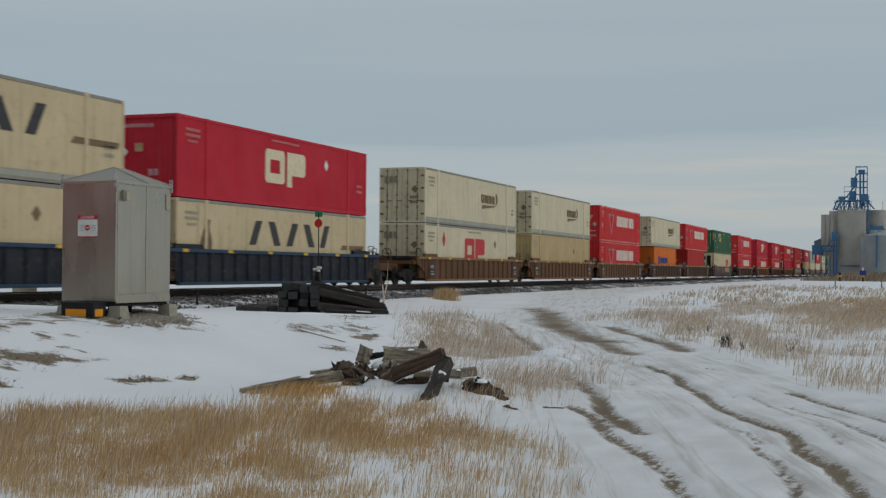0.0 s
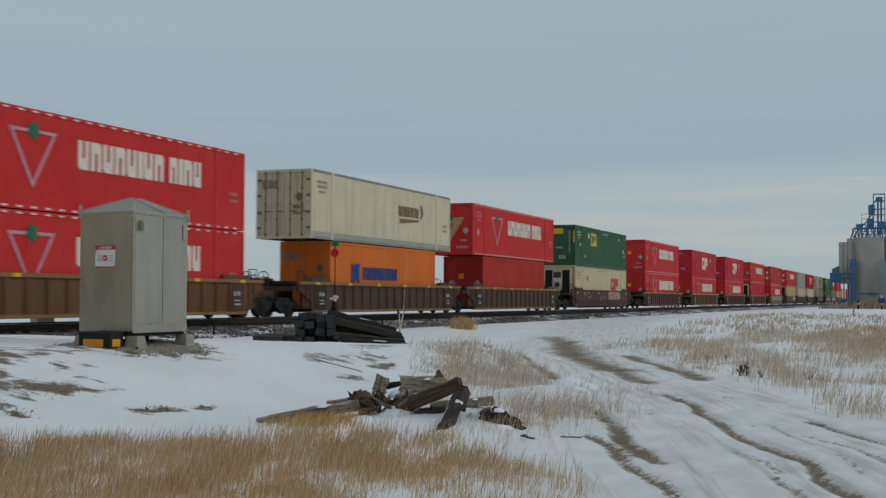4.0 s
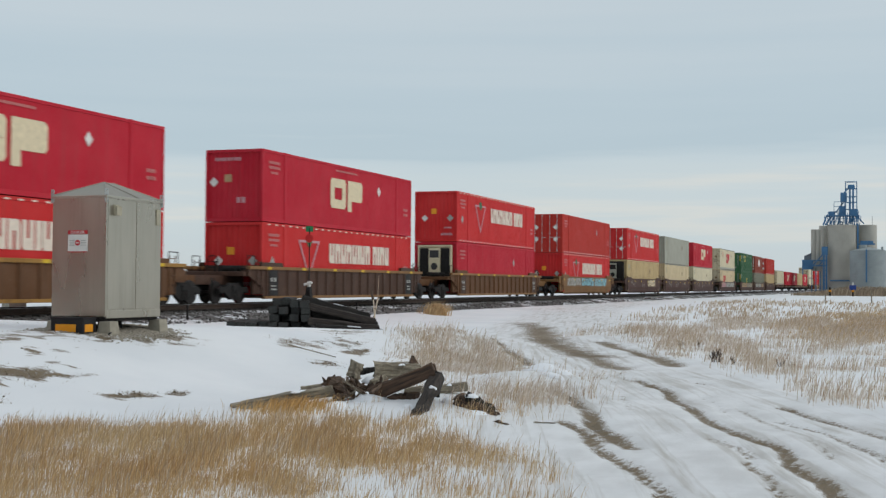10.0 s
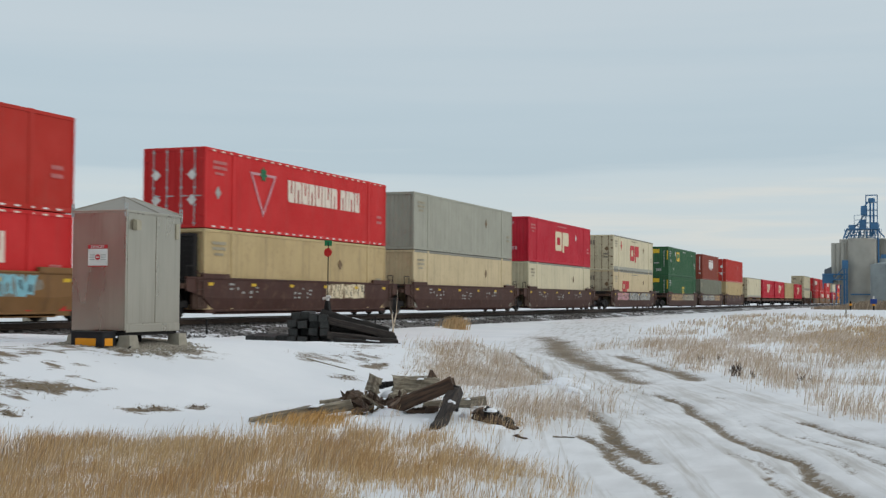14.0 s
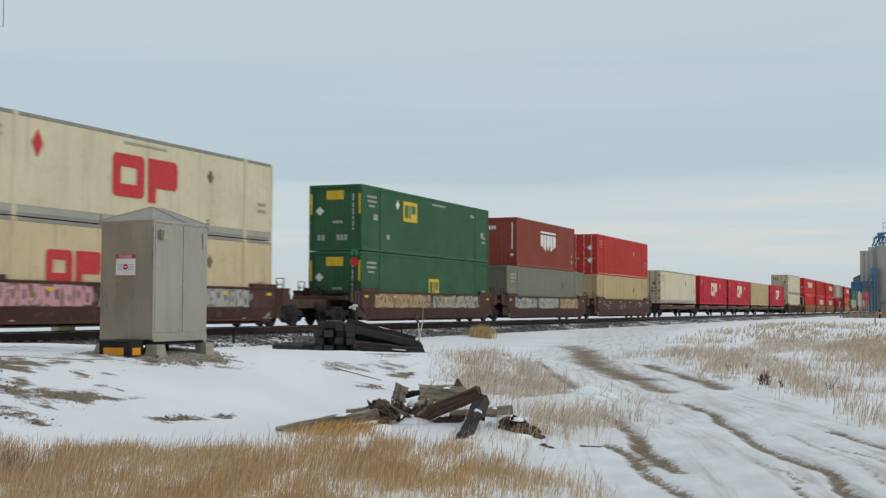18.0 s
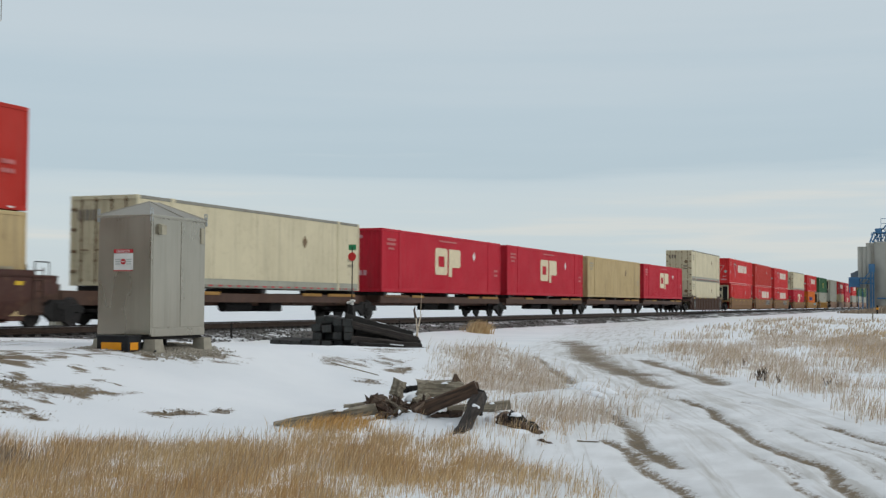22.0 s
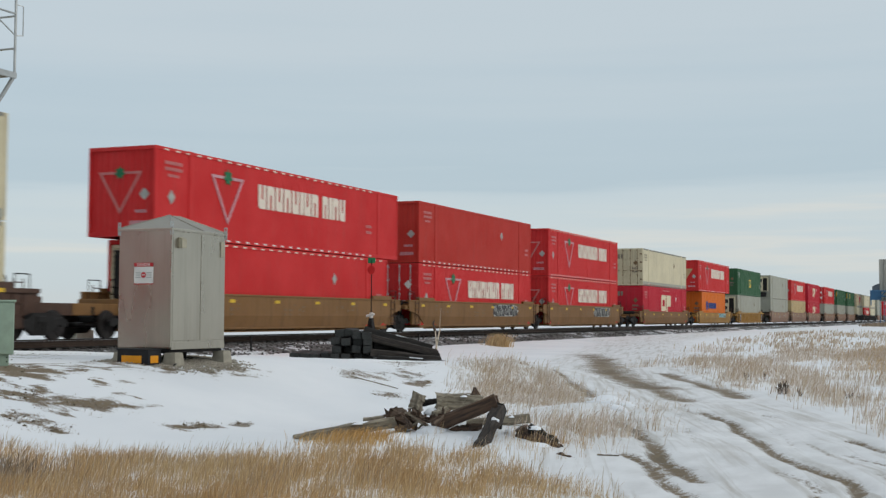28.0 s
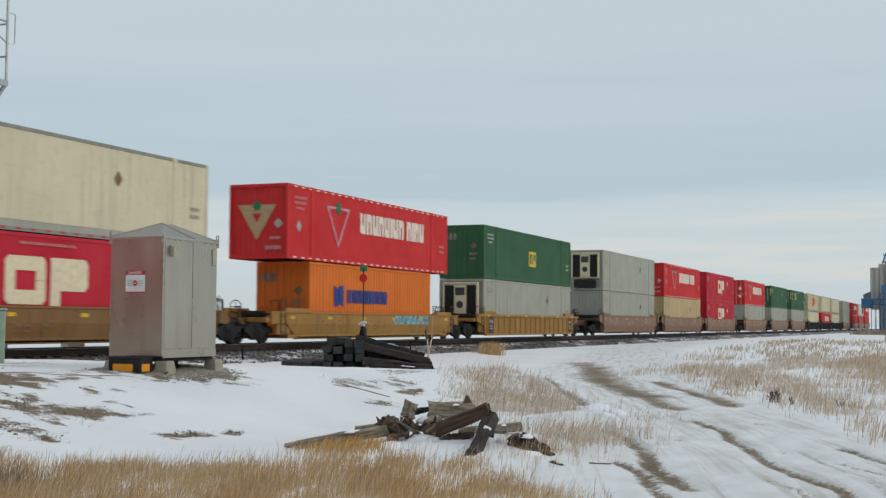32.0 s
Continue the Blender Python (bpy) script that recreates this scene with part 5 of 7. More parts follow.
def car_flat(u, length, before, after):
    """A skeleton flat car that carries a single container."""
    car = thing("flat_car", "dark skeletal container flat car with yellow pads", "flat car", pose(TRACK_X, u, 0), "flat cars of the train")
    part("spine", Shape().box(-.36, .36, -before / 2 + .1, length + after / 2 - .1, .62, 1.08, .02), PAINT["dark_car"], car)
    for k in range(5):
        y = .5 + (length - 1.0) * k / 4
        arm = part("cross_arm", cached("arm", lambda: Shape().prism([(-1.22, 1.10), (-1.22, .94), (-.36, .70), (.36, .70), (1.22, .94), (1.22, 1.10)], 1, -.14, .14).mesh("cross_arm")), PAINT["dark_car"], car, m=pose(0, y, 0))
        if k in (0, 2, 4):
            part("pad", cached("pad", lambda: Shape().box(-1.26, 1.26, -.16, .16, 1.10, 1.255, .015).mesh("pad")), PAINT["black_car"], arm)
    for sx in (-1, 1):
        part("side_sill", cached(f"sill{sx}", lambda: Shape().box(1.14 if sx > 0 else -1.24, 1.24 if sx > 0 else -1.14, .0, length, .74, 1.06, .012).mesh("side_sill")), PAINT["dark_car"], car)
        for a, b in ((.4, 3.2), (3.6, 5.0), (length - 5.0, length - 3.4), (length - 2.8, length - .3)):
            part("guide_plate", cached(f"plate{sx}{a:.1f}", lambda: Shape().box(1.22 if sx > 0 else -1.27, 1.27 if sx > 0 else -1.22, a, b, 1.0, 1.12, .01).mesh("guide_plate")), PAINT["yellow_car"] if b - a < 2.6 else PAINT["brown_car"], car)
    part("air_tank", Shape().rod((.6, 6.2, .6), (.6, 8.0, .6), .2, 12), IRON, car)
    part("brake_gear", Shape().box(-.9, .9, 9.2, 10.1, .40, .85, .03), IRON, car)
    if before > 4:
        truck(car, .9)
    truck(car, length + after / 2 if after < 4 else length - .9)
    return car


L60, L53, L40 = 18.288, 16.154, 12.192
LABELS = {
    "crimson": "crimson steel container", "scarlet": "bright red steel container", "brick": "plain brick-red steel container", "faded": "faded pinkish-red container",
    "oxblood": "dark red forty-foot container", "rust": "rust-red forty-foot container", "green": "dark green steel container", "cream": "rust-stained cream container",
    "tan": "tan weathered container", "olive": "dull olive-grey container", "white": "off-white smooth-sided container", "grey": "grey steel container", "orange": "orange forty-foot corrugated container",
}
MARKS = {"triangle": "with triangle and cream wordmark", "squares": "with large cream emblem", "red_squares": "with large red emblem", "red_right": "with a small red emblem", "red_left": "with a small red emblem",
         "swoosh": "with a brown wordmark", "wide_word": "with large dark wordmark", "yellow_square": "with a yellow square emblem", "yellow_low": "with a small yellow square", "tower": "with a white block emblem",
         "blue_word": "with a blue wordmark", "small_white": "with a small white mark", "": "without a large emblem"}
ENDS = {"tri": "", "tri_full": "", "door": "and double doors", "reefer": "and a refrigeration unit", "": ""}
CAR_LABELS = {"blue_car": "navy well car", "brown_car": "brown well car", "dark_car": "dark brown well car", "maroon_car": "maroon well car",
              "tan_car": "tan-brown well car", "yellow_car": "yellow-ochre well car", "pink_car": "pale brown well car", "black_car": "black low well car"}
G1, G2, G3 = (MARK_SILVER, MARK_TEAL, MARK_TEAL), (MARK_PINK, MARK_SILVER, MARK_SILVER), (MARK_SILVER, MARK_SILVER, MARK_TAN)
C, S = "crimson", "scarlet"
ROWS = [  # place in the train, upper box, lower box (paint, mark, end, length in feet), car style, car paint, graffiti
    (-45.40, (S, "triangle", "", 53), (C, "squares", "", 53), "rib", "brown_car", ()),
    (-25.60, (C, "squares", "", 53), (C, "squares", "", 53), "rib", "blue_car", ()),
    (-5.30, (C, "squares", "", 53), ("oxblood", "small_white", "", 40), "rib", "blue_car", ()),
    (18.41, ("cream", "wide_word", "", 53), ("cream", "red_squares", "", 53), "rib", "blue_car", ()),
    (37.70, (C, "squares", "", 53), ("cream", "wide_word", "", 53), "rib", "blue_car", ()),
    (61.42, ("white", "swoosh", "door", 53), ("white", "red_squares", "door", 53), "rib", "brown_car", ()),
    (81.18, ("white", "swoosh", "door", 53), ("tan", "", "", 53), "rib", "brown_car", ()),
    (100.72, (S, "triangle", "tri_full", 53), (S, "triangle", "", 53), "rib", "brown_car", ()),
    (122.32, ("white", "swoosh", "door", 53), ("orange", "blue_word", "door", 40), "rib", "dark_car", ()),
    (142.03, (S, "triangle", "tri_full", 53), ("brick", "", "", 40), "rib", "dark_car", ()),
    (163.81, ("green", "yellow_square", "", 53), ("cream", "red_right", "reefer", 53), "smooth", "maroon_car", ((MARK_TAN,),)),
    (187.55, (S, "triangle", "", 53), (S, "triangle", "", 53), "rib", "dark_car", ()),
    (211.25, (C, "squares", "", 53), (S, "triangle", "", 53), "rib", "brown_car", ()),
    (234.53, (C, "squares", "", 53), (S, "triangle", "", 53), "rib", "dark_car", ()),
    (257.87, (S, "triangle", "", 53), (C, "", "reefer", 53), "rib", "brown_car", ()),
    (281.67, ("brick", "", "door", 53), (S, "triangle", "", 53), "smooth", "tan_car", (G1,)),
    (305.24, (S, "triangle", "door", 53), ("tan", "", "reefer", 53), "smooth", "maroon_car", ((MARK_CREAM,),)),
    (324.95, ("grey", "", "", 53), ("cream", "", "", 53), "smooth", "maroon_car", ()),
    (344.65, (C, "squares", "", 53), ("white", "", "", 53), "smooth", "maroon_car", ()),
    (368.60, ("white", "red_squares", "door", 53), ("cream", "red_left", "door", 53), "smooth", "maroon_car", (G2,)),
    (392.55, ("green", "yellow_square", "", 53), ("green", "yellow_low", "", 53), "smooth", "maroon_car", ((MARK_TAN, MARK_DUST),)),
    (411.90, ("rust", "tower", "", 40), ("olive", "", "", 53), "smooth", "maroon_car", (G3,)),
    (431.75, ("brick", "", "door", 53), ("tan", "", "", 53), "smooth", "maroon_car", ()),
    (453.05, None, ("white", "", "door", 53), "flat", "black_car", ()),
    (471.60, None, (C, "squares", "", 53), "flat", "black_car", ()),
    (489.00, None, (C, "squares", "", 53), "flat", "black_car", ()),
    (506.45, None, ("tan", "", "", 53), "flat", "black_car", ()),
    (524.04, None, (C, "squares", "", 53), "flat", "black_car", ()),
    (545.13, ("white", "", "door", 53), ("white", "", "door", 53), "rib", "dark_car", ()),
    (569.00, (S, "triangle", "tri", 60), (S, "", "reefer", 53), "smooth", "tan_car", ()),
    (588.62, ("brick", "", "", 53), (S, "triangle", "door", 53), "smooth", "tan_car", ((MARK_DARK,),)),
    (608.15, (S, "triangle", "tri", 53), (S, "triangle", "tri", 53), "smooth", "tan_car", ((MARK_DARK,),)),
    (631.90, ("white", "", "door", 53), (C, "squares", "door", 53), "smooth", "tan_car", ()),
    (653.56, (S, "triangle", "tri_full", 53), ("orange", "blue_word", "door", 40), "smooth", "yellow_car", ((MARK_TEAL,),)),
    (674.93, ("green", "yellow_low", "door", 53), ("grey", "", "reefer", 53), "rib", "yellow_car", ()),
    (699.18, ("grey", "", "reefer", 53), ("grey", "", "", 53), "smooth", "pink_car", ()),
    (718.96, (S, "triangle", "", 53), ("tan", "", "", 53), "smooth", "pink_car", ()),
    (738.39, (C, "squares", "", 53), (C, "squares", "", 53), "smooth", "pink_car", ()),
    (762.05, (S, "triangle", "door", 53), ("grey", "", "", 53), "smooth", "pink_car", ()),
    (784.04, ("green", "", "", 53), ("grey", "", "", 53), "smooth", "pink_car", ()),
    (805.04, ("green", "yellow_square", "", 53), ("grey", "", "", 53), "smooth", "pink_car", ()),
    (826.81, ("cream", "red_squares", "door", 53), ("white", "", "", 53), "rib", "black_car", ()),
    (847.52, ("white", "", "", 53), (S, "triangle", "", 53), "rib", "black_car", ()),
    (866.42, ("white", "", "", 53), ("white", "", "", 53), "rib", "black_car", ()),
    (891.11, ("grey", "", "", 53), ("grey", "", "", 53), "smooth", "pink_car", ()),
    (914.00, (S, "triangle", "", 53), (S, "", "", 53), "smooth", "pink_car", ()),
    (933.60, ("white", "", "", 53), ("faded", "", "", 53), "smooth", "pink_car", ()),
    (953.00, (S, "triangle", "", 53), ("brick", "", "", 53), "smooth", "pink_car", ()),
]


def make_train():
    for i, (u, up, low, style, car_paint, art) in enumerate(ROWS):
        before = u - ROWS[i - 1][0] - L53 if i else 3.2
        after = ROWS[i + 1][0] - u - L53 if i + 1 < len(ROWS) else 5.0
        if style == "flat":
            car = car_flat(u, L53, before, after)
            floor = 1.262
        else:
            side = "with ribbed sides" if style == "rib" else "with smooth sides"
            car = car_well(u, L53, style, car_paint, before, after, CAR_LABELS[car_paint] + " " + side + (" and sprayed graffiti" if art else ""),
                           "yellow_car" if u == 211.25 else "chord_brown" if car_paint == "brown_car" or (car_paint == "dark_car" and u < 300) else "chord_blue" if car_paint == "blue_car" else None, art, {631.90: 1.20, 653.56: 1.22, 674.93: 1.32}.get(u, 0))
            floor = 0.335
        TRAIN.append(car)
        z = floor
        for spec in (low, up):
            if spec:
                p, mark, end, feet = spec
                length = {60: L60, 53: L53, 40: L40}[feet]
                off = (L53 - length) / 2
                text = " ".join(s for s in (LABELS[p], MARKS[mark], ENDS[end]) if s)
                text = " ".join(text.split()[:12])
                TRAIN.append(container(p, length, mark, end, pose(TRACK_X, u + off, z), text, "containers of the train"))
            z += H_BOX + .034


make_train()


# ---- the cabinet on the bank ----
def brushed(name, col, rough, metal, stain):
    m, nt, bsdf = nodes_of(name)
    big = mapped_noise(nt, 1.6, 5, (1, 1, .4))
    streak = mapped_noise(nt, 9, 5, (1, 1, .05))
    fine = mapped_noise(nt, 25, 3)
    c = blend(nt, ramp(nt, big, [(.35, 0), (.7, 1)]), tuple(v * .9 for v in col), tuple(min(1, v * 1.1) for v in col))
    c = blend(nt, ramp(nt, streak, [(.5, 0), (.8, stain)]), c, (.25, .22, .17))
    nt.links.new(c, bsdf.inputs["Base Color"])
    nt.links.new(ramp(nt, big, [(.3, rough - .04), (.7, rough + .08)]), bsdf.inputs["Roughness"])
    bsdf.inputs["Metallic"].default_value = metal
    bumped(nt, bsdf, big, .05, .003)
    return m


CABINET = brushed("dull_aluminium", (.435, .400, .335), .28, .90, .30)
ROOF_METAL = brushed("dull_roof_metal", (.30, .28, .24), .48, .55, .3)
CONCRETE = plain("weathered_concrete", (.30, .275, .22), .9, 0, .22, 5)
COVER = plain("aged_cover_plate", (.37, .335, .25), .6, 0, .12, 8)
RUBBER = plain("black_plastic", (.016, .016, .018), .5, 0, .3)


def stone_pile(name, spots, size, material, seed, squash=.6):
    """Many small angular stones in one mesh; spots: (x, y, z)."""
    rng = np.random.default_rng(seed)
    base = np.array([(0, 0, 1), (.9, 0, .1), (-.3, .85, .1), (-.7, -.55, .1), (.2, -.8, -.1), (0, 0, -.9)])
    tri = np.array([(0, 1, 2), (0, 2, 3), (0, 3, 4), (0, 4, 1), (5, 2, 1), (5, 3, 2), (5, 4, 3), (5, 1, 4)])
    n = len(spots)
    s = size * rng.uniform(.5, 1.4, (n, 1, 1))
    a = rng.uniform(0, 6.28, n)
    ca, sa = np.cos(a), np.sin(a)
    rot = np.zeros((n, 3, 3))
    rot[:, 0, 0], rot[:, 0, 1], rot[:, 1, 0], rot[:, 1, 1], rot[:, 2, 2] = ca, -sa, sa, ca, squash
    v = (base[None] * (1 + .25 * rng.normal(size=(n, 6, 1)))) @ rot.transpose(0, 2, 1) * s + np.asarray(spots)[:, None, :]
    f = tri[None] + (np.arange(n) * 6)[:, None, None]
    me = bpy.data.meshes.new(name)
    me.from_pydata(v.reshape(-1, 3).tolist(), [], f.reshape(-1, 3).tolist())
    return part(name, me, material)


def make_cabinet():
    x1, y0 = -11.47, 16.38
    w, d, z0, z1 = .99, 1.53, .25, 2.12
    ob = thing("equipment_cabinet", "dull aluminium trackside cabinet with a pyramid roof", "cabinet", pose(x1 - w, y0, 0))
    part("shell", Shape().box(0, w, 0, d, z0, z1, .012), CABINET, ob)
    roof = Shape()
    e = .02
    roof.add([(-e, -e, z1), (w + e, -e, z1), (w + e, d + e, z1), (-e, d + e, z1), (w / 2, d / 2 - .12, z1 + .26), (w / 2, d / 2 + .12, z1 + .26)],
             [(3, 2, 1, 0), (0, 1, 4), (1, 2, 5, 4), (2, 3, 5), (3, 0, 4, 5)])
    part("roof", roof, ROOF_METAL, ob)
    for a, b in (((w / 2, d / 2 - .12, z1 + .262), (w + e, d * .55, z1 + .006)), ((w / 2, d / 2 - .12, z1 + .262), (w + e, -e, z1 + .006)), ((w / 2, d / 2 - .12, z1 + .262), (-e, -e, z1 + .006)), ((w / 2, d / 2 + .12, z1 + .262), (w + e, d + e, z1 + .006))):
        part("roof_seam", Shape().rod(a, b, .009, 6), ROOF_METAL, ob)
    part("corner_trim", Shape().box(w - .02, w + .012, -.012, .02, z0 + .02, z1 - .03, .004), CABINET, ob)
    part("roof_lip", Shape().box(-.022, w + .022, -.022, d + .022, z1 - .035, z1 + .004, .006), CABINET, ob)
    part("side_panel", Shape().box(w - .002, w + .006, .05, d * .52, z0 + .12, z1 - .05, .003), CABINET, ob)
    part("door", Shape().box(w - .002, w + .010, d * .53, d - .05, z0 + .12, z1 - .05, .003), CABINET, ob)
    part("hasp", Shape().box(w + .002, w + .03, d - .17, d - .08, 1.72, 1.98, .006), COVER, ob)
    part("vent_hood", Shape().prism([(w + .004, 1.82), (w + .075, 1.82), (w + .075, 1.96), (w + .004, 1.99)], 1, .18, .30), COVER, ob)
    part("skirt", Shape().box(w - .004, w + .016, .02, d - .02, z0 - .02, z0 + .10, .004), CABINET, ob)
    part("bottom_frame", Shape().box(.03, w - .03, .04, d - .04, z0 - .07, z0, .006), IRON, ob)
    for lx, ly, turn in ((.0, .0, 0), (w, .0, 45), (w, d, 20), (.0, d, 0)):
        tab = Shape().box(-.028, .028, -.006, .006, -.10, .05, .003).box(-.028, -.012, -.006, .006, .05, .085).box(.012, .028, -.006, .006, .05, .085).box(-.028, .028, -.006, .006, .085, .105, .003)
        part("lifting_eye", tab, STEEL, ob, m=pose(lx, ly, z1, 0, 0, turn))
    sign = part("warning_sign", Shape().box(.30, .66, -.006, .004, 1.26, 1.52, .002), MARK_WHITE, ob, "white warning sign with a red heading")
    part("heading", Shape().box(.30, .66, -.009, -.005, 1.525, 1.585), MARK_RED, sign)
    part("lower_edge", Shape().box(.30, .66, -.009, -.005, 1.245, 1.258), MARK_RED, sign)
    part("stop_disc", Shape().rod((.48, -.012, 1.392), (.48, -.006, 1.392), .045, 20), MARK_RED, sign)
    part("stop_bar", Shape().box(.452, .508, -.015, -.011, 1.384, 1.400), MARK_WHITE, sign)
    txt = bpy.data.curves.new("danger_text", "FONT")
    txt.body, txt.size, txt.align_x, txt.extrude = "DANGER", .062, "CENTER", .001
    word = new("text", txt)
    word.data.materials.append(MARK_WHITE)
    word.parent = sign
    word.matrix_basis = pose(.48, -.0115, 1.533, 90, 0, 0)
    for k in range(3):
        part("print_line", Shape().box(.33, .425, -.009, -.005, 1.35 + .035 * k, 1.362 + .035 * k).box(.535, .63, -.009, -.005, 1.35 + .035 * k, 1.362 + .035 * k), MARK_SILVER, sign)
    box = part("battery_box", Shape().box(.27, .86, -.36, -.03, -.12, .245, .012), RUBBER, ob, "black box with two amber panels")
    part("amber_panel", Shape().box(.36, .73, -.368, -.359, .03, .145, .003), MARK_ORANGE, box)
    part("amber_panel", Shape().box(.859, .868, -.32, -.12, .03, .145, .003), MARK_ORANGE, box)
    part("box_lid", Shape().box(.26, .87, -.37, -.02, .225, .25, .006), RUBBER, box)
    cable, last = Shape(), None
    for k in range(8):
        p = (.86 + .035 * k, -.06 + .01 * k, .02 - .06 * math.sin(math.pi * k / 7))
        if last:
            cable.rod(last, p, .012, 6)
        last = p
    part("cable", cable, RUBBER, box)
    foot = Shape().add([(sx * a, sy * a * 1.1, z) for z, a in ((-.30, .155), (.185, .095)) for sx, sy in ((-1, -1), (1, -1), (1, 1), (-1, 1))],
                       [(3, 2, 1, 0), (4, 5, 6, 7), (0, 1, 5, 4), (1, 2, 6, 5), (2, 3, 7, 6), (3, 0, 4, 7)]).mesh("footing")
    for fy in (.13, d - .03):
        for fx in (.02, w - .02):
            part("footing", foot, CONCRETE, ob, m=pose(fx, fy, 0))
    part("cable_duct", Shape().rod((w * .5, d * .4, -.1), (w * .5, d * .4, .2), .05, 8).rod((w * .62, d * .62, -.1), (w * .62, d * .62, .2), .035, 8), IRON, ob)
    spots = []
    rnd = random.Random(4)
    for k in range(9000):
        px, py = rnd.uniform(x1 - 1.3, x1 + .55), rnd.uniform(y0 - .5, y0 + d + .5)
        if rnd.random() < .95 * math.exp(-((px - x1 + .35) / .72) ** 4 - ((py - y0 - d / 2) / .98) ** 4):
            spots.append((px, py, float(ground_z(px, py)) + .008))
    tagged(stone_pile("cabinet_gravel", spots, .020, plain("pale_gravel", (.30, .27, .22), .9, 0, .35, 30), 3), "pale gravel under the cabinet", "gravel", kind="stuff")


make_cabinet()


# ---- timber ----
def wood(name, col, dark):
    m, nt, bsdf = nodes_of(name)
    grain = mapped_noise(nt, 6, 6, (6, .5, 6), .65)
    blot = mapped_noise(nt, 3, 5)
    c = blend(nt, ramp(nt, grain, [(.35, 0), (.65, 1)]), dark, col)
    c = blend(nt, ramp(nt, blot, [(.45, 0), (.75, .6)]), c, tuple(v * .5 for v in dark))
    nt.links.new(c, bsdf.inputs["Base Color"])
    bsdf.inputs["Roughness"].default_value = .85
    bumped(nt, bsdf, grain, .6, .012)
    return m


TAR_WOOD = wood("creosote_black_wood", (.022, .018, .015), (.008, .007, .006))
TAR_END = wood("sleeper_end_grain", (.052, .055, .050), (.018, .018, .018))
GREY_WOOD = wood("weathered_grey_wood", (.36, .315, .235), (.12, .098, .070))
BROWN_WOOD = wood("wet_brown_wood", (.115, .066, .040), (.030, .019, .013))
SPLIT_WOOD = wood("split_tarred_wood", (.055, .042, .034), (.014, .011, .010))
ROT_WOOD = wood("rotten_red_brown_wood", (.17, .115, .078), (.045, .030, .022))
SNOW_CAP = plain("fresh_snow", (.78, .80, .83), .75, 0, .05, 8)


def timber(length, w, h, seed, taper=0.0, chips=.012):
    """A rough squared timber along y, slightly warped, with battered ends."""
    rnd = random.Random(seed)
    sh = Shape()
    n, vs, fs = 7, [], []
    bend = rnd.uniform(-.02, .02) * length
    c = min(w, h) * .12
    prof = [(-w / 2 + c, -h / 2), (w / 2 - c, -h / 2), (w / 2, -h / 2 + c), (w / 2, h / 2 - c), (w / 2 - c, h / 2), (-w / 2 + c, h / 2), (-w / 2, h / 2 - c), (-w / 2, -h / 2 + c)]
    for i in range(n):
        t = i / (n - 1)
        k = 1 - taper * t
        for x, z in prof:
            j = chips
            vs.append((x * k + bend * math.sin(math.pi * t) + rnd.uniform(-j, j), length * (t - .5) + (rnd.uniform(-3 * j, 3 * j) if i in (0, n - 1) else 0), z * k + rnd.uniform(-j, j)))
    m = len(prof)
    for i in range(n - 1):
        for k in range(m):
            fs.append((i * m + k, i * m + (k + 1) % m, (i + 1) * m + (k + 1) % m, (i + 1) * m + k))
    fs += [tuple(range(m))[::-1], tuple(range((n - 1) * m, n * m))]
    return sh.add(vs, fs).mesh("timber")


def lay(name, p, q, w, h, mat, seed, label, category="timber", group="", taper=0.0, chips=.012, spin=0):
    p, q = Vector(p), Vector(q)
    ob = part(name, timber((q - p).length, w, h, seed, taper, chips), mat)
    turn = (q - p).to_track_quat("Y", "Z").to_matrix().to_4x4()
    ob.matrix_basis = Matrix.Translation((p + q) / 2) @ turn @ pose(0, 0, 0, 0, spin, 0)
    return tagged(ob, label, category, group)


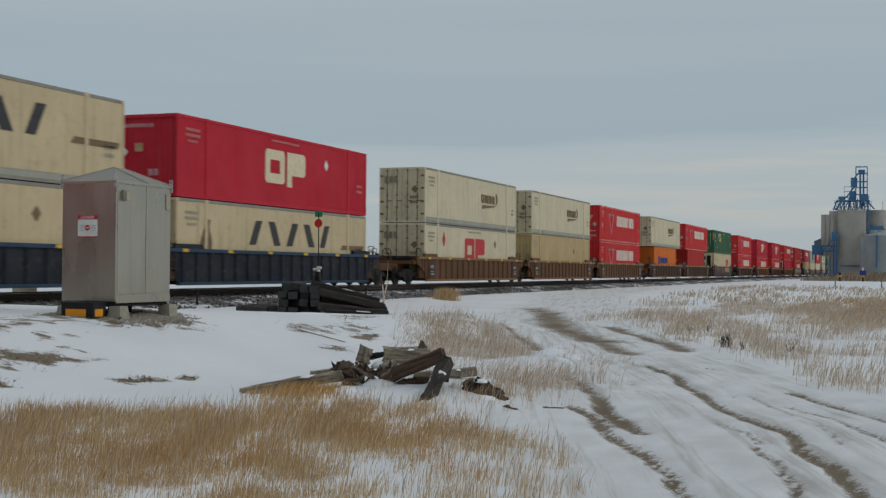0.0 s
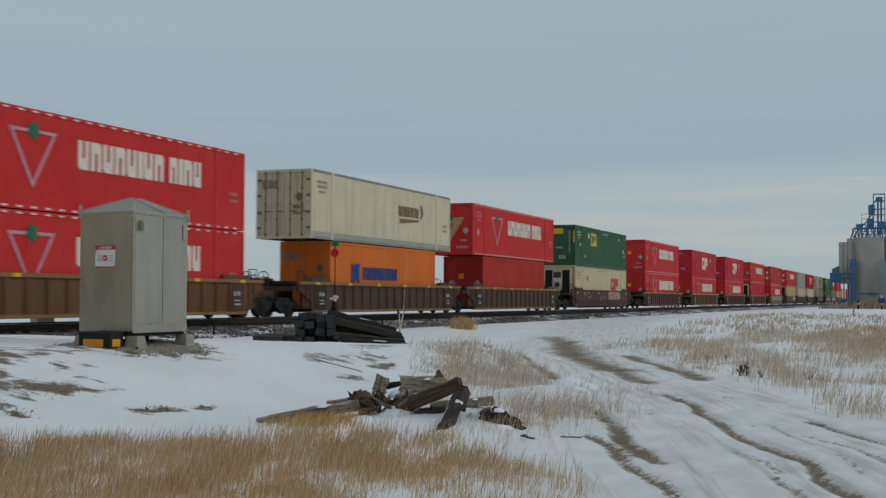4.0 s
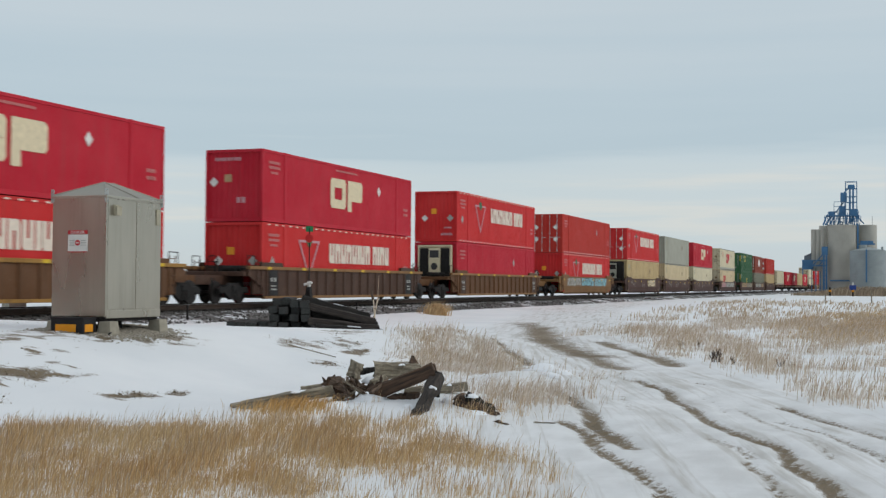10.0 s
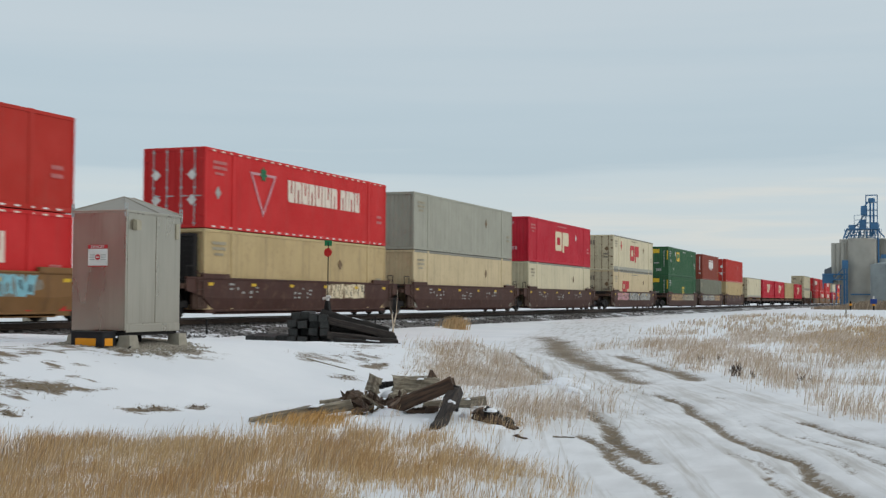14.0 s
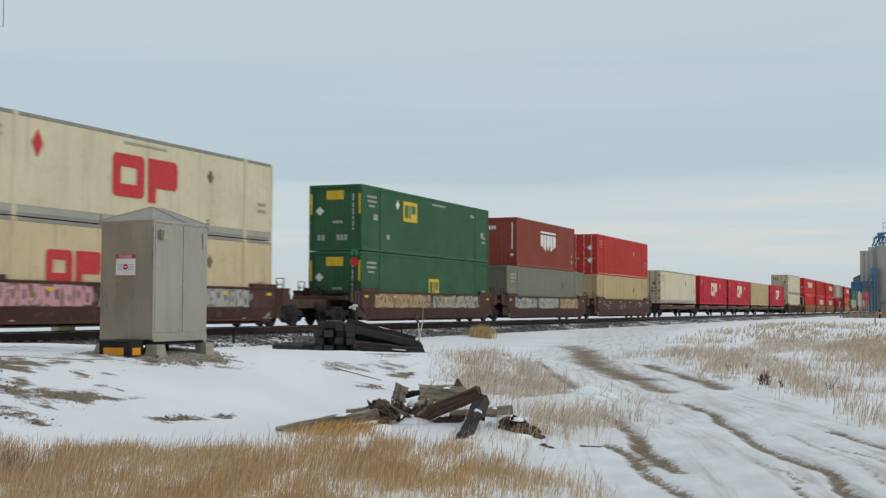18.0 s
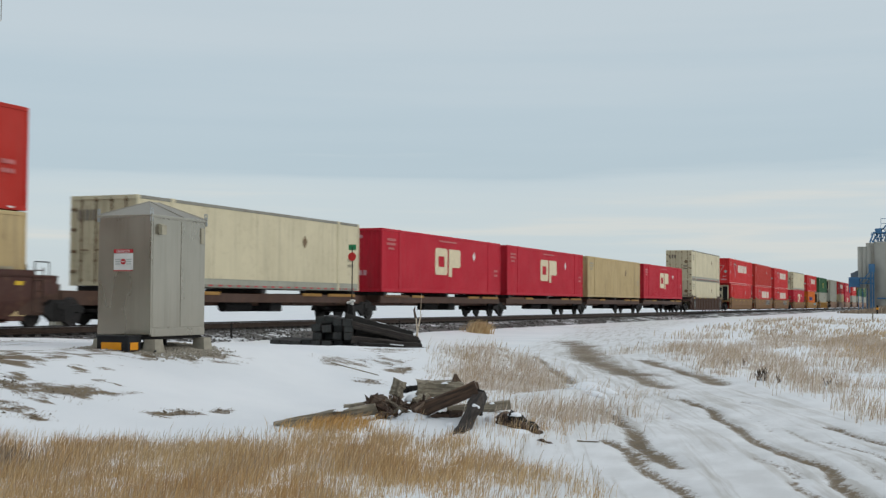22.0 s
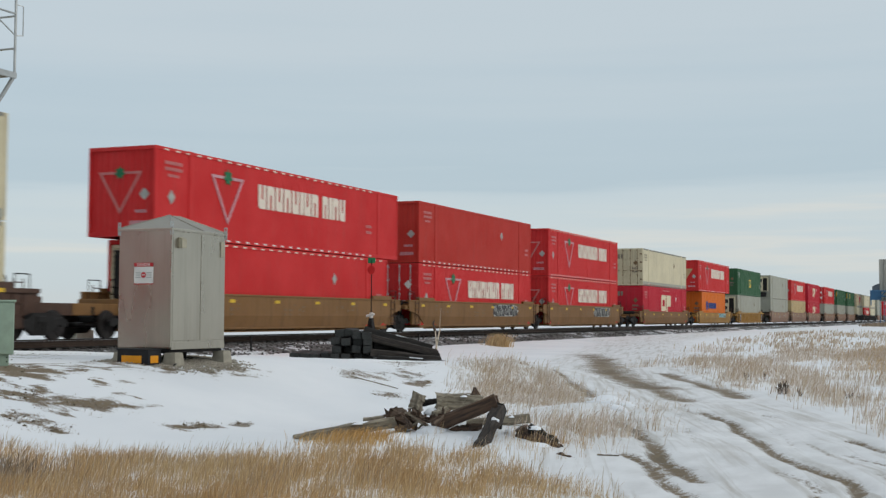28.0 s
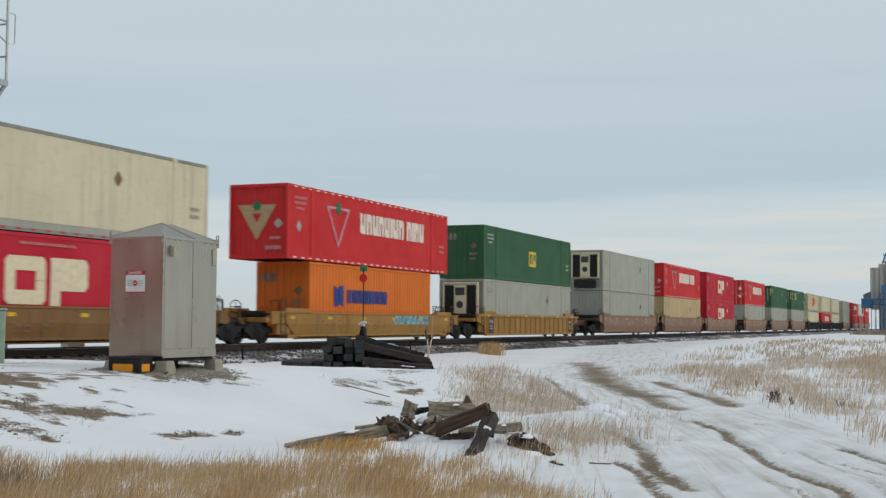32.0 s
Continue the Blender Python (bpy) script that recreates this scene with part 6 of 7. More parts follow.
def make_sleeper_stack():
    """Old black sleepers, most with their ends towards the road, some slid down beside them."""
    rnd = random.Random(11)
    away = Vector((-.36, .93, 0)).normalized()
    right = Vector((.93, .36, 0)).normalized()
    base = Vector((-14.2, 26.3, 0))
    zg = float(ground_z(-13.0, 26.6)) - .02
    rows = [(0, -.57, 8), (1, .42, 4), (2, .40, 4), (3, .41, 4)]
    for r, start, n in rows:
        for k in range(n):
            c = base + right * (start + .243 * k + rnd.uniform(-.035, .035)) + away * (rnd.uniform(-.26, .26) - (.25 if r == 0 and k < 4 else 0))
            c.z = zg + .10 + .186 * r + rnd.uniform(-.012, .012) - (.05 if r == 3 and k > 1 else 0)
            ax = (away + right * rnd.uniform(-.05, .05)).normalized()
            ob = lay("old_sleeper", c, c + ax * 2.5, .225, .185, TAR_WOOD, 100 + 10 * r + k, "black creosoted railway sleeper in a stack", "railway sleeper", "stacked sleepers", chips=.005, spin=rnd.uniform(-5, 5) + (9 if r == 2 and k == 2 else 0))
            part("end_grain", Shape().box(-.10, .10, -1.272, -1.25, -.082, .082, .008).mesh("end_grain"), TAR_END, ob)
    longs = [((1.05, .15, .72), (2.62, .50, .30)), ((1.20, -.05, .56), (2.72, .25, .20)), ((1.25, .15, .40), (2.75, .5, .12)), ((1.20, -.25, .22), (2.85, -.1, .04)), ((1.4, -.38, .08), (3.0, -.25, -.05)), ((1.1, .36, .62), (2.4, .75, .34))]
    for k, (a, b) in enumerate(longs):
        pa, pb = (base + right * v[0] + away * v[1] + Vector((0, 0, zg + v[2])) for v in (a, b))
        lay("old_sleeper", pa, pb, .22, .18, SPLIT_WOOD if k % 2 else TAR_WOOD, 170 + k, "black creosoted sleeper slid off the stack", "railway sleeper", "stacked sleepers", 0, .012, rnd.uniform(-12, 12))
        if k in (0, 2, 4):
            c = pa.lerp(pb, .55) + Vector((0, 0, .09))
            tagged(part("snow_fleck", Shape().box(-.05, .05, -.16, .16, -.012, .014, .01), SNOW_CAP, m=Matrix.Translation(c) @ (pb - pa).to_track_quat("Y", "Z").to_matrix().to_4x4()), "thin fleck of snow on a black sleeper", "snow", "snow flecks")


make_sleeper_stack()


def snow_lump(p, rx, ry, rz, seed, label="small cap of drifted snow"):
    rnd = random.Random(seed)
    sh, vs, fs, n, m = Shape(), [], [], 14, 6
    for i in range(m + 1):
        a = math.pi / 2 * i / m
        for k in range(n):
            b = 2 * math.pi * k / n
            j = 1 + rnd.uniform(-.12, .12)
            vs.append((rx * math.cos(a) * math.cos(b) * j, ry * math.cos(a) * math.sin(b) * j, rz * math.sin(a) - .03))
    for i in range(m):
        for k in range(n):
            fs.append((i * n + k, i * n + (k + 1) % n, (i + 1) * n + (k + 1) % n, (i + 1) * n + k))
    sh.add(vs, fs)
    ob = part("snow_drift", sh.mesh("snow_drift", True), SNOW_CAP, m=pose(*p, 0, 0, rnd.uniform(0, 180)))
    return tagged(ob, label, "snow drift", "snow drifts")


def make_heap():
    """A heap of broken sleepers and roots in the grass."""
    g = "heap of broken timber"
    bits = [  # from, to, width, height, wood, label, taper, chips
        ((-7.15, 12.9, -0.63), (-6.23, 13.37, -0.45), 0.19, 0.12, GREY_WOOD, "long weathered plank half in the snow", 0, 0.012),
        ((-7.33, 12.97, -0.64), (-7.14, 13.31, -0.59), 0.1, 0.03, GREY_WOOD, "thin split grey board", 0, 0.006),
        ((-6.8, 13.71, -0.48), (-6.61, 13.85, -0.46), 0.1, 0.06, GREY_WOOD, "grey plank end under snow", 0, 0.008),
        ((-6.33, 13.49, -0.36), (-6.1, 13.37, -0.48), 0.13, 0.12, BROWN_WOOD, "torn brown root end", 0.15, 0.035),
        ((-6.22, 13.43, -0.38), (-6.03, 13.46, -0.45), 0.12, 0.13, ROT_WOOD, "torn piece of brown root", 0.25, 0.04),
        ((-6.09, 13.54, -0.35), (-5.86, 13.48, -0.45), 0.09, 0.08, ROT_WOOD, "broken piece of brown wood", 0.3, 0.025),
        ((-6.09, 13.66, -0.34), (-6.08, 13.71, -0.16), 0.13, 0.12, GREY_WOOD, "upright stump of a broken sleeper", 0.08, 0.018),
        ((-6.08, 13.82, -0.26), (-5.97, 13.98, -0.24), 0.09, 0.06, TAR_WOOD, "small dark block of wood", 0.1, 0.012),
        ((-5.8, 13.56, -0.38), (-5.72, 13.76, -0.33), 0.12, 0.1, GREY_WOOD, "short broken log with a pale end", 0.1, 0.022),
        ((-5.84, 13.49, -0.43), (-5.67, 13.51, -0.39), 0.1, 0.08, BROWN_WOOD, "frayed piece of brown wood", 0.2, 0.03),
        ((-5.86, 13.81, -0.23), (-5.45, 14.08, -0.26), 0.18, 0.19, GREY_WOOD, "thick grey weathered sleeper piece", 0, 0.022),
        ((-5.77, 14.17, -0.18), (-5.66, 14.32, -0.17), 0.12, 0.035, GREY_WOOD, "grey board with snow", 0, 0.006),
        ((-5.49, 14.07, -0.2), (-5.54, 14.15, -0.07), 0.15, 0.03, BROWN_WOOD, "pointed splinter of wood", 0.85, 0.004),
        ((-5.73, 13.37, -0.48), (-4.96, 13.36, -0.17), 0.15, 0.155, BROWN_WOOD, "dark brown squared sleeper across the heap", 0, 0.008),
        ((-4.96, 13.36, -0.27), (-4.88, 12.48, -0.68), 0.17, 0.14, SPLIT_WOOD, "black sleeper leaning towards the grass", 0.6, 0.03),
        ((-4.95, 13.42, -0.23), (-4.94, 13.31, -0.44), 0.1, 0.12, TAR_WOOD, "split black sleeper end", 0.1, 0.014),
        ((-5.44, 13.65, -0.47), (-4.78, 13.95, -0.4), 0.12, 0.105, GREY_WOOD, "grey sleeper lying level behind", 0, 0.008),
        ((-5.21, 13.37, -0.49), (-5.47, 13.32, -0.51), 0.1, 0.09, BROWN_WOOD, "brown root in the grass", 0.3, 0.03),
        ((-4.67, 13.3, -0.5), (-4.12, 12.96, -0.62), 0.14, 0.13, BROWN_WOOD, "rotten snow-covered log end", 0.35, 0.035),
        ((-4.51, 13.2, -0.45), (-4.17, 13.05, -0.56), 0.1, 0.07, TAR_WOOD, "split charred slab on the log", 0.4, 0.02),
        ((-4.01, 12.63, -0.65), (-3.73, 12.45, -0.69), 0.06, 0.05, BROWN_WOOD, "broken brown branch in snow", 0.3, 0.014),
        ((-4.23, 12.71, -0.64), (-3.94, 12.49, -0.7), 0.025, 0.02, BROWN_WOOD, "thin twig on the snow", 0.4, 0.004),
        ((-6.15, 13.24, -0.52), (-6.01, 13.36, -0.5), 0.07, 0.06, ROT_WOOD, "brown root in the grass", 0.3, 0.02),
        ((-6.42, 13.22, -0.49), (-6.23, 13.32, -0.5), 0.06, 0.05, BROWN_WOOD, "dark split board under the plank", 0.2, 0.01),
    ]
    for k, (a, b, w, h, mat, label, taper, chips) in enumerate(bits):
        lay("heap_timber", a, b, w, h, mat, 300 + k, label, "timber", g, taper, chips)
    rnd = random.Random(44)
    for k in range(16):
        c = Vector((rnd.gauss(-5.98, .16), rnd.gauss(13.42, .10), rnd.uniform(-.50, -.36)))
        d = Vector((rnd.gauss(0, .09), rnd.gauss(0, .05), rnd.gauss(0, .06)))
        lay("wood_splinter", c - d, c + d, rnd.uniform(.02, .05), rnd.uniform(.02, .045), ROT_WOOD if k % 3 else GREY_WOOD, 350 + k, "torn splinter of rotten brown wood", "splinter", "splinters in the heap", .5, .012)
    part("snow_patch", Shape().box(-.045, .045, -.012, .012, -.065, .065, .012), SNOW_CAP, m=Matrix.Translation((-4.885, 13.06, -.395)) @ pose(0, 0, 0, -20, 25, 10))
    tagged(bpy.data.objects["snow_patch"], "small patch of snow stuck to the sleeper", "snow")
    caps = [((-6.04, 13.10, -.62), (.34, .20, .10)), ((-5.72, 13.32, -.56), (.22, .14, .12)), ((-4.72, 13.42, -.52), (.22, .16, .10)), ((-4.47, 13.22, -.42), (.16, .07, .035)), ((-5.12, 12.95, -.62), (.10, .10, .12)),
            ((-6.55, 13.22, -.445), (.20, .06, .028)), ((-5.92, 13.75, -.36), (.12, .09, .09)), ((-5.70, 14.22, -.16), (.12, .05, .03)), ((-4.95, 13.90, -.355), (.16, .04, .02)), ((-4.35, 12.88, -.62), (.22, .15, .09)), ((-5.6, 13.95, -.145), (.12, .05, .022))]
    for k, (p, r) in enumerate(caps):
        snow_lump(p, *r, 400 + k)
    # sticks on the snow
    lay("stick", (-10.1, 19.85, float(ground_z(-10.1, 19.85)) + .05), (-9.35, 20.2, float(ground_z(-9.35, 20.2)) + .03), .022, .02, GREY_WOOD, 501, "thin dry stick on the snow", "stick", "", .3, .003)
    lay("stick", (-3.62, 12.75, float(ground_z(-3.62, 12.75)) + .01), (-3.42, 12.85, float(ground_z(-3.42, 12.85)) + .01), .016, .014, GREY_WOOD, 502, "thin dry stick on the snow", "stick", "", .3, .003)


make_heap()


# ---- signals and posts by the track ----
def make_switch_stand():
    x, y = -21.9, 44.75
    z = -.45
    ob = thing("switch_stand", "tall thin switch stand with red disc and green flag", "switch stand", pose(x, y, z))
    part("base_casting", Shape().box(-.22, .22, -.16, .16, 0, .12, .02).prism([(-.18, .1), (.18, .1), (.13, .7), (.06, 1.12), (-.06, 1.12), (-.13, .7)], 1, -.10, .10), IRON, ob)
    part("spindle", Shape().rod((0, 0, .55), (0, 0, 3.42), .022, 8), IRON, ob)
    part("lever", Shape().rod((.0, -.12, 1.05), (.30, -.14, .35), .022, 6), IRON, ob)
    part("lever", Shape().rod((.0, -.12, 1.05), (-.26, -.14, .3), .022, 6), IRON, ob)
    part("collar", Shape().rod((0, 0, 1.12), (0, 0, 1.34), .07, 10).rod((-.17, -.08, 1.2), (.17, -.08, 1.28), .05, 8), MARK_WHITE, ob, "white-painted collar")
    red = part("target_disc", Shape().rod((0, -.03, 3.02), (0, -.018, 3.02), .17, 22), plain("red_target", (.55, .03, .03), .4, 0, .1), ob, "red round target")
    part("flag", Shape().box(-.15, .15, -.012, .0, 3.28, 3.50, .004), plain("green_target", (.02, .20, .08), .4, 0, .1), ob, "green square target", m=pose(0, 0, 0, 0, 0, 12))
    part("switch_rod", Shape().box(-2.6, -.2, -.04, .04, .16, .22, .01), IRON, ob)
    # low posts between stand and rail
    for px, py, h in ((-22.2, 36.3, .55), (-22.0, 49.6, .5)):
        zz = float(ground_z(px, py)) - .02
        tagged(part("marker_stub", Shape().rod((0, 0, 0), (0, 0, h), .035, 8).rod((0, 0, h), (0, 0, h + .03), .05, 8), IRON, m=pose(px, py, zz + .02)), "short dark iron stub beside the rail", "post", "marker stubs")


make_switch_stand()


def make_mast():
    """The foot and the service platform of a signal mast at the picture's edge."""
    x, y = -20.9, 22.0
    z = float(ground_z(x, y))
    ob = thing("signal_mast", "grey steel signal mast with ladder and platform", "signal mast", pose(x, y, z - .3))
    part("pole", Shape().rod((0, 0, .2), (0, 0, 10.8), .11, 14), STEEL, ob)
    part("platform", Shape().box(-.4, .78, -.35, .5, 6.50, 6.57, .01), GREY_WOOD, ob)
    part("platform_edge", Shape().box(.78, .84, -.37, .52, 6.46, 6.60, .01), STEEL, ob)
    for py in (-.34, .48):
        part("upright", Shape().rod((.80, py, 6.5), (.80, py, 10.2), .03, 8), STEEL, ob)
        for rz in (7.85, 8.6, 9.75):
            part("cross_bar", Shape().rod((-.4, py, rz - .7), (.80, py, rz - .7), .024, 8), STEEL, ob)
    part("end_bar", Shape().rod((.80, -.34, 7.95), (.80, .48, 7.95), .024, 8), STEEL, ob)
    part("grab_handle", Shape().rod((.80, .48, 7.45), (.86, .66, 7.47), .013, 6).rod((.86, .66, 7.47), (.86, .66, 8.15), .013, 6).rod((.86, .66, 8.15), (.80, .48, 8.17), .013, 6), STEEL, ob)
    part("brace", Shape().rod((.78, -.33, 6.48), (.10, -.10, 5.2), .045, 8).rod((.78, .46, 6.48), (.12, .08, 5.1), .045, 8), STEEL, ob)
    part("brace", Shape().rod((.80, -.34, 7.7), (.1, -.1, 8.4), .016, 6).rod((.80, .48, 7.45), (.1, .1, 8.25), .016, 6), STEEL, ob)
    part("foundation", Shape().box(-.45, .45, -.45, .45, 0, .52, .03), CONCRETE, ob)
    green = plain("pale_green_paint", (.27, .35, .27), .5, 0, .12)
    cx, cy = -12.40, 14.0
    cz = float(ground_z(cx, cy))
    case = thing("signal_case", "pale green steel case beside the track", "case", pose(cx, cy, cz, 0, 0, 41.5))
    part("body", Shape().box(-.62, -.01, 0, .42, .16, .90, .012), green, case)
    part("lid", Shape().box(-.64, .012, -.02, .44, .895, .925, .008), green, case)
    part("pedestal", Shape().box(-.56, -.075, .05, .37, -.08, .17, .01), green, case)
    for k in range(2):
        part("bolt", Shape().rod((-.10, .045, .06 + .06 * k), (-.10, .036, .06 + .06 * k), .010, 8), IRON, case)


make_mast()


def make_far_side():
    for px, py, w in ((-29.4, 36.6, .5), (-29.6, 32.9, .55)):
        z = float(ground_z(px, py))
        tagged(part("concrete_block", Shape().prism([(-w, -.1), (w, -.1), (w * .82, .78), (-w * .82, .78)], 0, -.3, .3).mesh("concrete_block"), CONCRETE, m=pose(px, py, z, 0, 0, 55)), "grey concrete foundation block beyond the track", "concrete block", "concrete blocks")
    for k, (px, py) in enumerate(((-11.7, 226.0), (-8.1, 230.0))):
        z = float(ground_z(px, py))
        post = thing("marker_post", "small dark post with orange band" if k == 0 else "post with a blue sign and orange band", "marker post", pose(px, py, z))
        part("post", Shape().box(-.14, .14, -.1, .1, 0, 1.5, .02), IRON, post)
        part("band", Shape().box(-.22, .22, -.14, .14, .75, 1.05, .02), MARK_ORANGE, post)
        if k:
            part("sign_plate", Shape().box(-.55, .55, -.16, -.12, 1.1, 1.9, .02), MARK_BLUE, post)
            part("sign_cap", Shape().box(-.12, .12, -.16, -.12, 1.9, 2.4, .02), MARK_WHITE, post)
    for px, py, h in ((-6.5, 118, .9), (-2.8, 128, 1.1)):
        tagged(part("fence_post", Shape().rod((0, 0, -.1), (0, 0, h), .06, 8).mesh("fence_post"), GREY_WOOD, m=pose(px, py, float(ground_z(px, py)))), "short grey wooden post in the field", "post", "field posts")


make_far_side()


# ---- the grain elevator ----
def make_elevator():
    bluish = paint("blue_steel_paint", (.075, .20, .37), .3, .1)
    silo_mat = plain("silo_concrete", (.40, .385, .34), .8, 0, .10, .35)
    steel_mat = plain("bin_sheet_metal", (.30, .335, .34), .55, .3, .12, .5)
    roof_mat = plain("dark_sheet_roof", (.13, .15, .17), .6, .2, .15, 1)
    ob = thing("grain_elevator", "grey concrete grain elevator with blue steel headhouse", "grain elevator", pose(0, 300, -.75))

    def cyl(name, q, y, r, z0, z1, mat, label="", n=44, ribs=0):
        sh = Shape()
        c = Vector((-q, y, 0))
        line = [(math.cos(2 * math.pi * k / n), math.sin(2 * math.pi * k / n)) for k in range(n)]
        vs = [(c.x + a * r, c.y + b * r, z) for z in (z0, z1) for a, b in line]
        sh.add(vs, [(k, (k + 1) % n, n + (k + 1) % n, n + k) for k in range(n)] + [tuple(range(n, 2 * n))])
        p = part(name, sh, mat, ob, label)
        for k in range(ribs):
            a = 2 * math.pi * k / ribs
            part("stiffener", cached(f"stiff{r}{z1}", lambda: Shape().box(-.05, .05, -.05, .05, z0, z1).mesh("stiffener")), mat, p, m=pose(c.x + r * math.cos(a), c.y + r * math.sin(a), 0, 0, 0, math.degrees(a)))
        return p

    def cone(q, y, r, z0, z1, mat, parent=None):
        n = 36
        vs = [(-q + r * math.cos(2 * math.pi * k / n), y + r * math.sin(2 * math.pi * k / n), z0) for k in range(n)] + [(-q, y, z1)]
        part("cone_roof", Shape().add(vs, [(k, (k + 1) % n, n) for k in range(n)]), mat, parent or ob)

    H = .75
    m = cyl("main_silo", 13.1, 3, 3.1, 0, 15.0 + H, silo_mat, "tall pale concrete silo")
    part("silo_rim", Shape().rod((-13.1, 3, 14.75 + H), (-13.1, 3, 15.1 + H), 3.18, 44), silo_mat, m)
    for q, y, r in ((7.6, 6.5, 2.1), (16.9, 8.5, 1.5), (10.2, 9.0, 2.2)):
        cyl("second_silo", q, y, r, 0, 15.2 + H, silo_mat)
    for q in (19.25, 18.25, 17.3):
        b = cyl("loading_bin", q, 2.0, .56, 4.6 + H, 14.1 + H, silo_mat, "narrow grey loading bin on legs", 24)
        for sx in (-.4, .4):
            part("leg", Shape().box(-q + sx - .06, -q + sx + .06, 2.0, 2.12, 0, 4.7 + H), bluish, b)
    a = cyl("steel_bin", 7.2, -4, 3.9, 0, 9.0 + H, steel_mat, "wide corrugated steel bin", 56, 0)
    for k in range(12):
        ring = Shape().rod((-7.2, -4, .6 + .72 * k), (-7.2, -4, .66 + .72 * k), 3.93, 56)
        part("sheet_ring", ring, steel_mat, a)
    cone(7.2, -4, 4.0, 9.0 + H, 9.9 + H, steel_mat, a)
    part("roof_hatch", Shape().rod((-8.2, -4.5, 9.4 + H), (-8.2, -4.5, 10.3 + H), .8, 16).rod((-4.2, -4.5, 9.1 + H), (-4.2, -4.5, 9.9 + H), .25, 10), steel_mat, a)
    part("annex", Shape().prism([(-21.3, 6.9 + H), (-19.7, 6.9 + H), (-19.7, 8.7 + H), (-21.3, 8.0 + H)], 1, 1.6, 4.2), roof_mat, ob, "dark sheet-metal annex")
    part("loading_box", Shape().box(-21.7, -19.3, .6, 2.4, 4.9 + H, 7.1 + H, .05), bluish, ob, "blue loading spout housing")
    part("walkway", Shape().box(-21.7, -16.2, .3, .7, 6.75 + H, 7.05 + H), bluish, ob)
    part("walkway", Shape().box(-20.3, -16.2, .3, .7, 5.6 + H, 5.85 + H), bluish, ob)
    for p, q in (((-19.4, .5, 5.6 + H), (-16.9, .5, 8.6 + H)), ((-21.5, .5, 4.9 + H), (-21.5, .5, 3.6 + H)), ((-18.2, .5, 5.6 + H), (-17.0, .5, 7.0 + H))):
        part("strut", Shape().beam(p, q, .22, .22), bluish, ob)
    leg = part("bucket_leg", Shape().box(-17.05, -16.65, -.3, .2, 0, 9.6 + H).box(-16.45, -16.1, -.3, .2, 0, 9.8 + H), bluish, ob, "blue vertical conveyor leg")
    part("leg_head", Shape().box(-17.3, -16.0, -.4, .6, 8.2 + H, 10.1 + H, .06), bluish, leg)
    for k in range(8):
        part("leg_brace", Shape().beam((-17.05, -.35, .4 + k * 1.1), (-16.15, -.35, 1.4 + k * 1.1), .09, .09), bluish, leg)
    # the headhouse: a deck on struts, the lattice tower, conveyor pipes
    deck = part("deck", Shape().box(-16.4, -9.2, 1.0, 5.0, 17.1 + H, 17.35 + H), bluish, ob)
    part("deck_box", Shape().box(-15.9, -14.6, 1.2, 3.4, 17.3 + H, 18.2 + H, .05).box(-11.2, -9.5, 1.2, 3.6, 17.3 + H, 18.6 + H, .05).box(-13.6, -12.2, 1.4, 3.2, 17.3 + H, 19.4 + H, .05), bluish, deck)
    rnd = random.Random(8)
    for k in range(60):
        x = -16.6 + .125 * k
        y = rnd.choice((1.2, 2.6, 4.4))
        part("strut", Shape().beam((x, y, 15.0 + H), (x + rnd.uniform(-1.2, 1.6) * (1 if x < -13 else -.6), y, rnd.uniform(16.6, 18.4) + H), .12, .12), bluish, ob)
    for zz in (15.7, 16.4):
        part("girder", Shape().box(-16.0, -9.4, 1.1, 1.3, zz + H, zz + .14 + H), bluish, ob)
    for x in (-12.2, -9.75):
        for y in (1.2, 3.2):
            part("tower_post", Shape().box(x - .07, x + .07, y - .07, y + .07, 15 + H, 25.0 + H), bluish, ob)
    for zz in (25.0, 23.4, 21.6, 20.3, 18.7):
        part("tower_frame", Shape().box(-12.25, -9.7, 1.13, 1.27, zz + H - .12, zz + H).box(-12.25, -9.7, 3.13, 3.27, zz + H - .12, zz + H), bluish, ob)
    for x in (-11.25, -10.55):
        part("conveyor_pipe", Shape().box(x - .2, x + .2, 1.9, 2.4, 16 + H, 23.9 + H), bluish, ob)
    part("pipe_head", Shape().box(-11.7, -10.2, 1.7, 2.6, 23.3 + H, 24.3 + H, .15), bluish, ob)
    part("distributor", Shape().box(-13.3, -11.9, 1.4, 2.8, 20.4 + H, 22.5 + H, .12), bluish, ob)
    for p, q in (((-11.5, 2.1, 23.6 + H), (-12.9, 2.1, 22.0 + H)), ((-12.4, 2.1, 20.6 + H), (-14.3, 2.1, 18.0 + H)), ((-14.3, 2.1, 18.2 + H), (-16.6, 2.1, 15.2 + H)), ((-9.8, 2, 17.2 + H), (-8.2, 2.2, 15.3 + H)),
                 ((-16.3, 1.5, 17.3 + H), (-17.0, .3, 15.0 + H)), ((-13.0, 2.1, 20.5 + H), (-13.4, 2.1, 17.3 + H))):
        part("chute", Shape().beam(p, q, .26, .26), bluish, ob)
    cage = Shape()
    for x in (-14.7, -12.4):
        cage.box(x - .05, x + .05, 1.35, 1.45, 18.2 + H, 20.4 + H)
    for zz in (18.2, 19.3, 20.4):
        cage.box(-14.7, -12.4, 1.35, 1.45, zz + H - .05, zz + H + .05)
    part("platform_cage", cage, bluish, ob)
    part("bin_platform", Shape().box(-9.6, -5.8, .6, 1.8, 10.5 + H, 10.8 + H).box(-9.0, -6.2, .6, 1.8, 10.8 + H, 11.4 + H), bluish, ob)
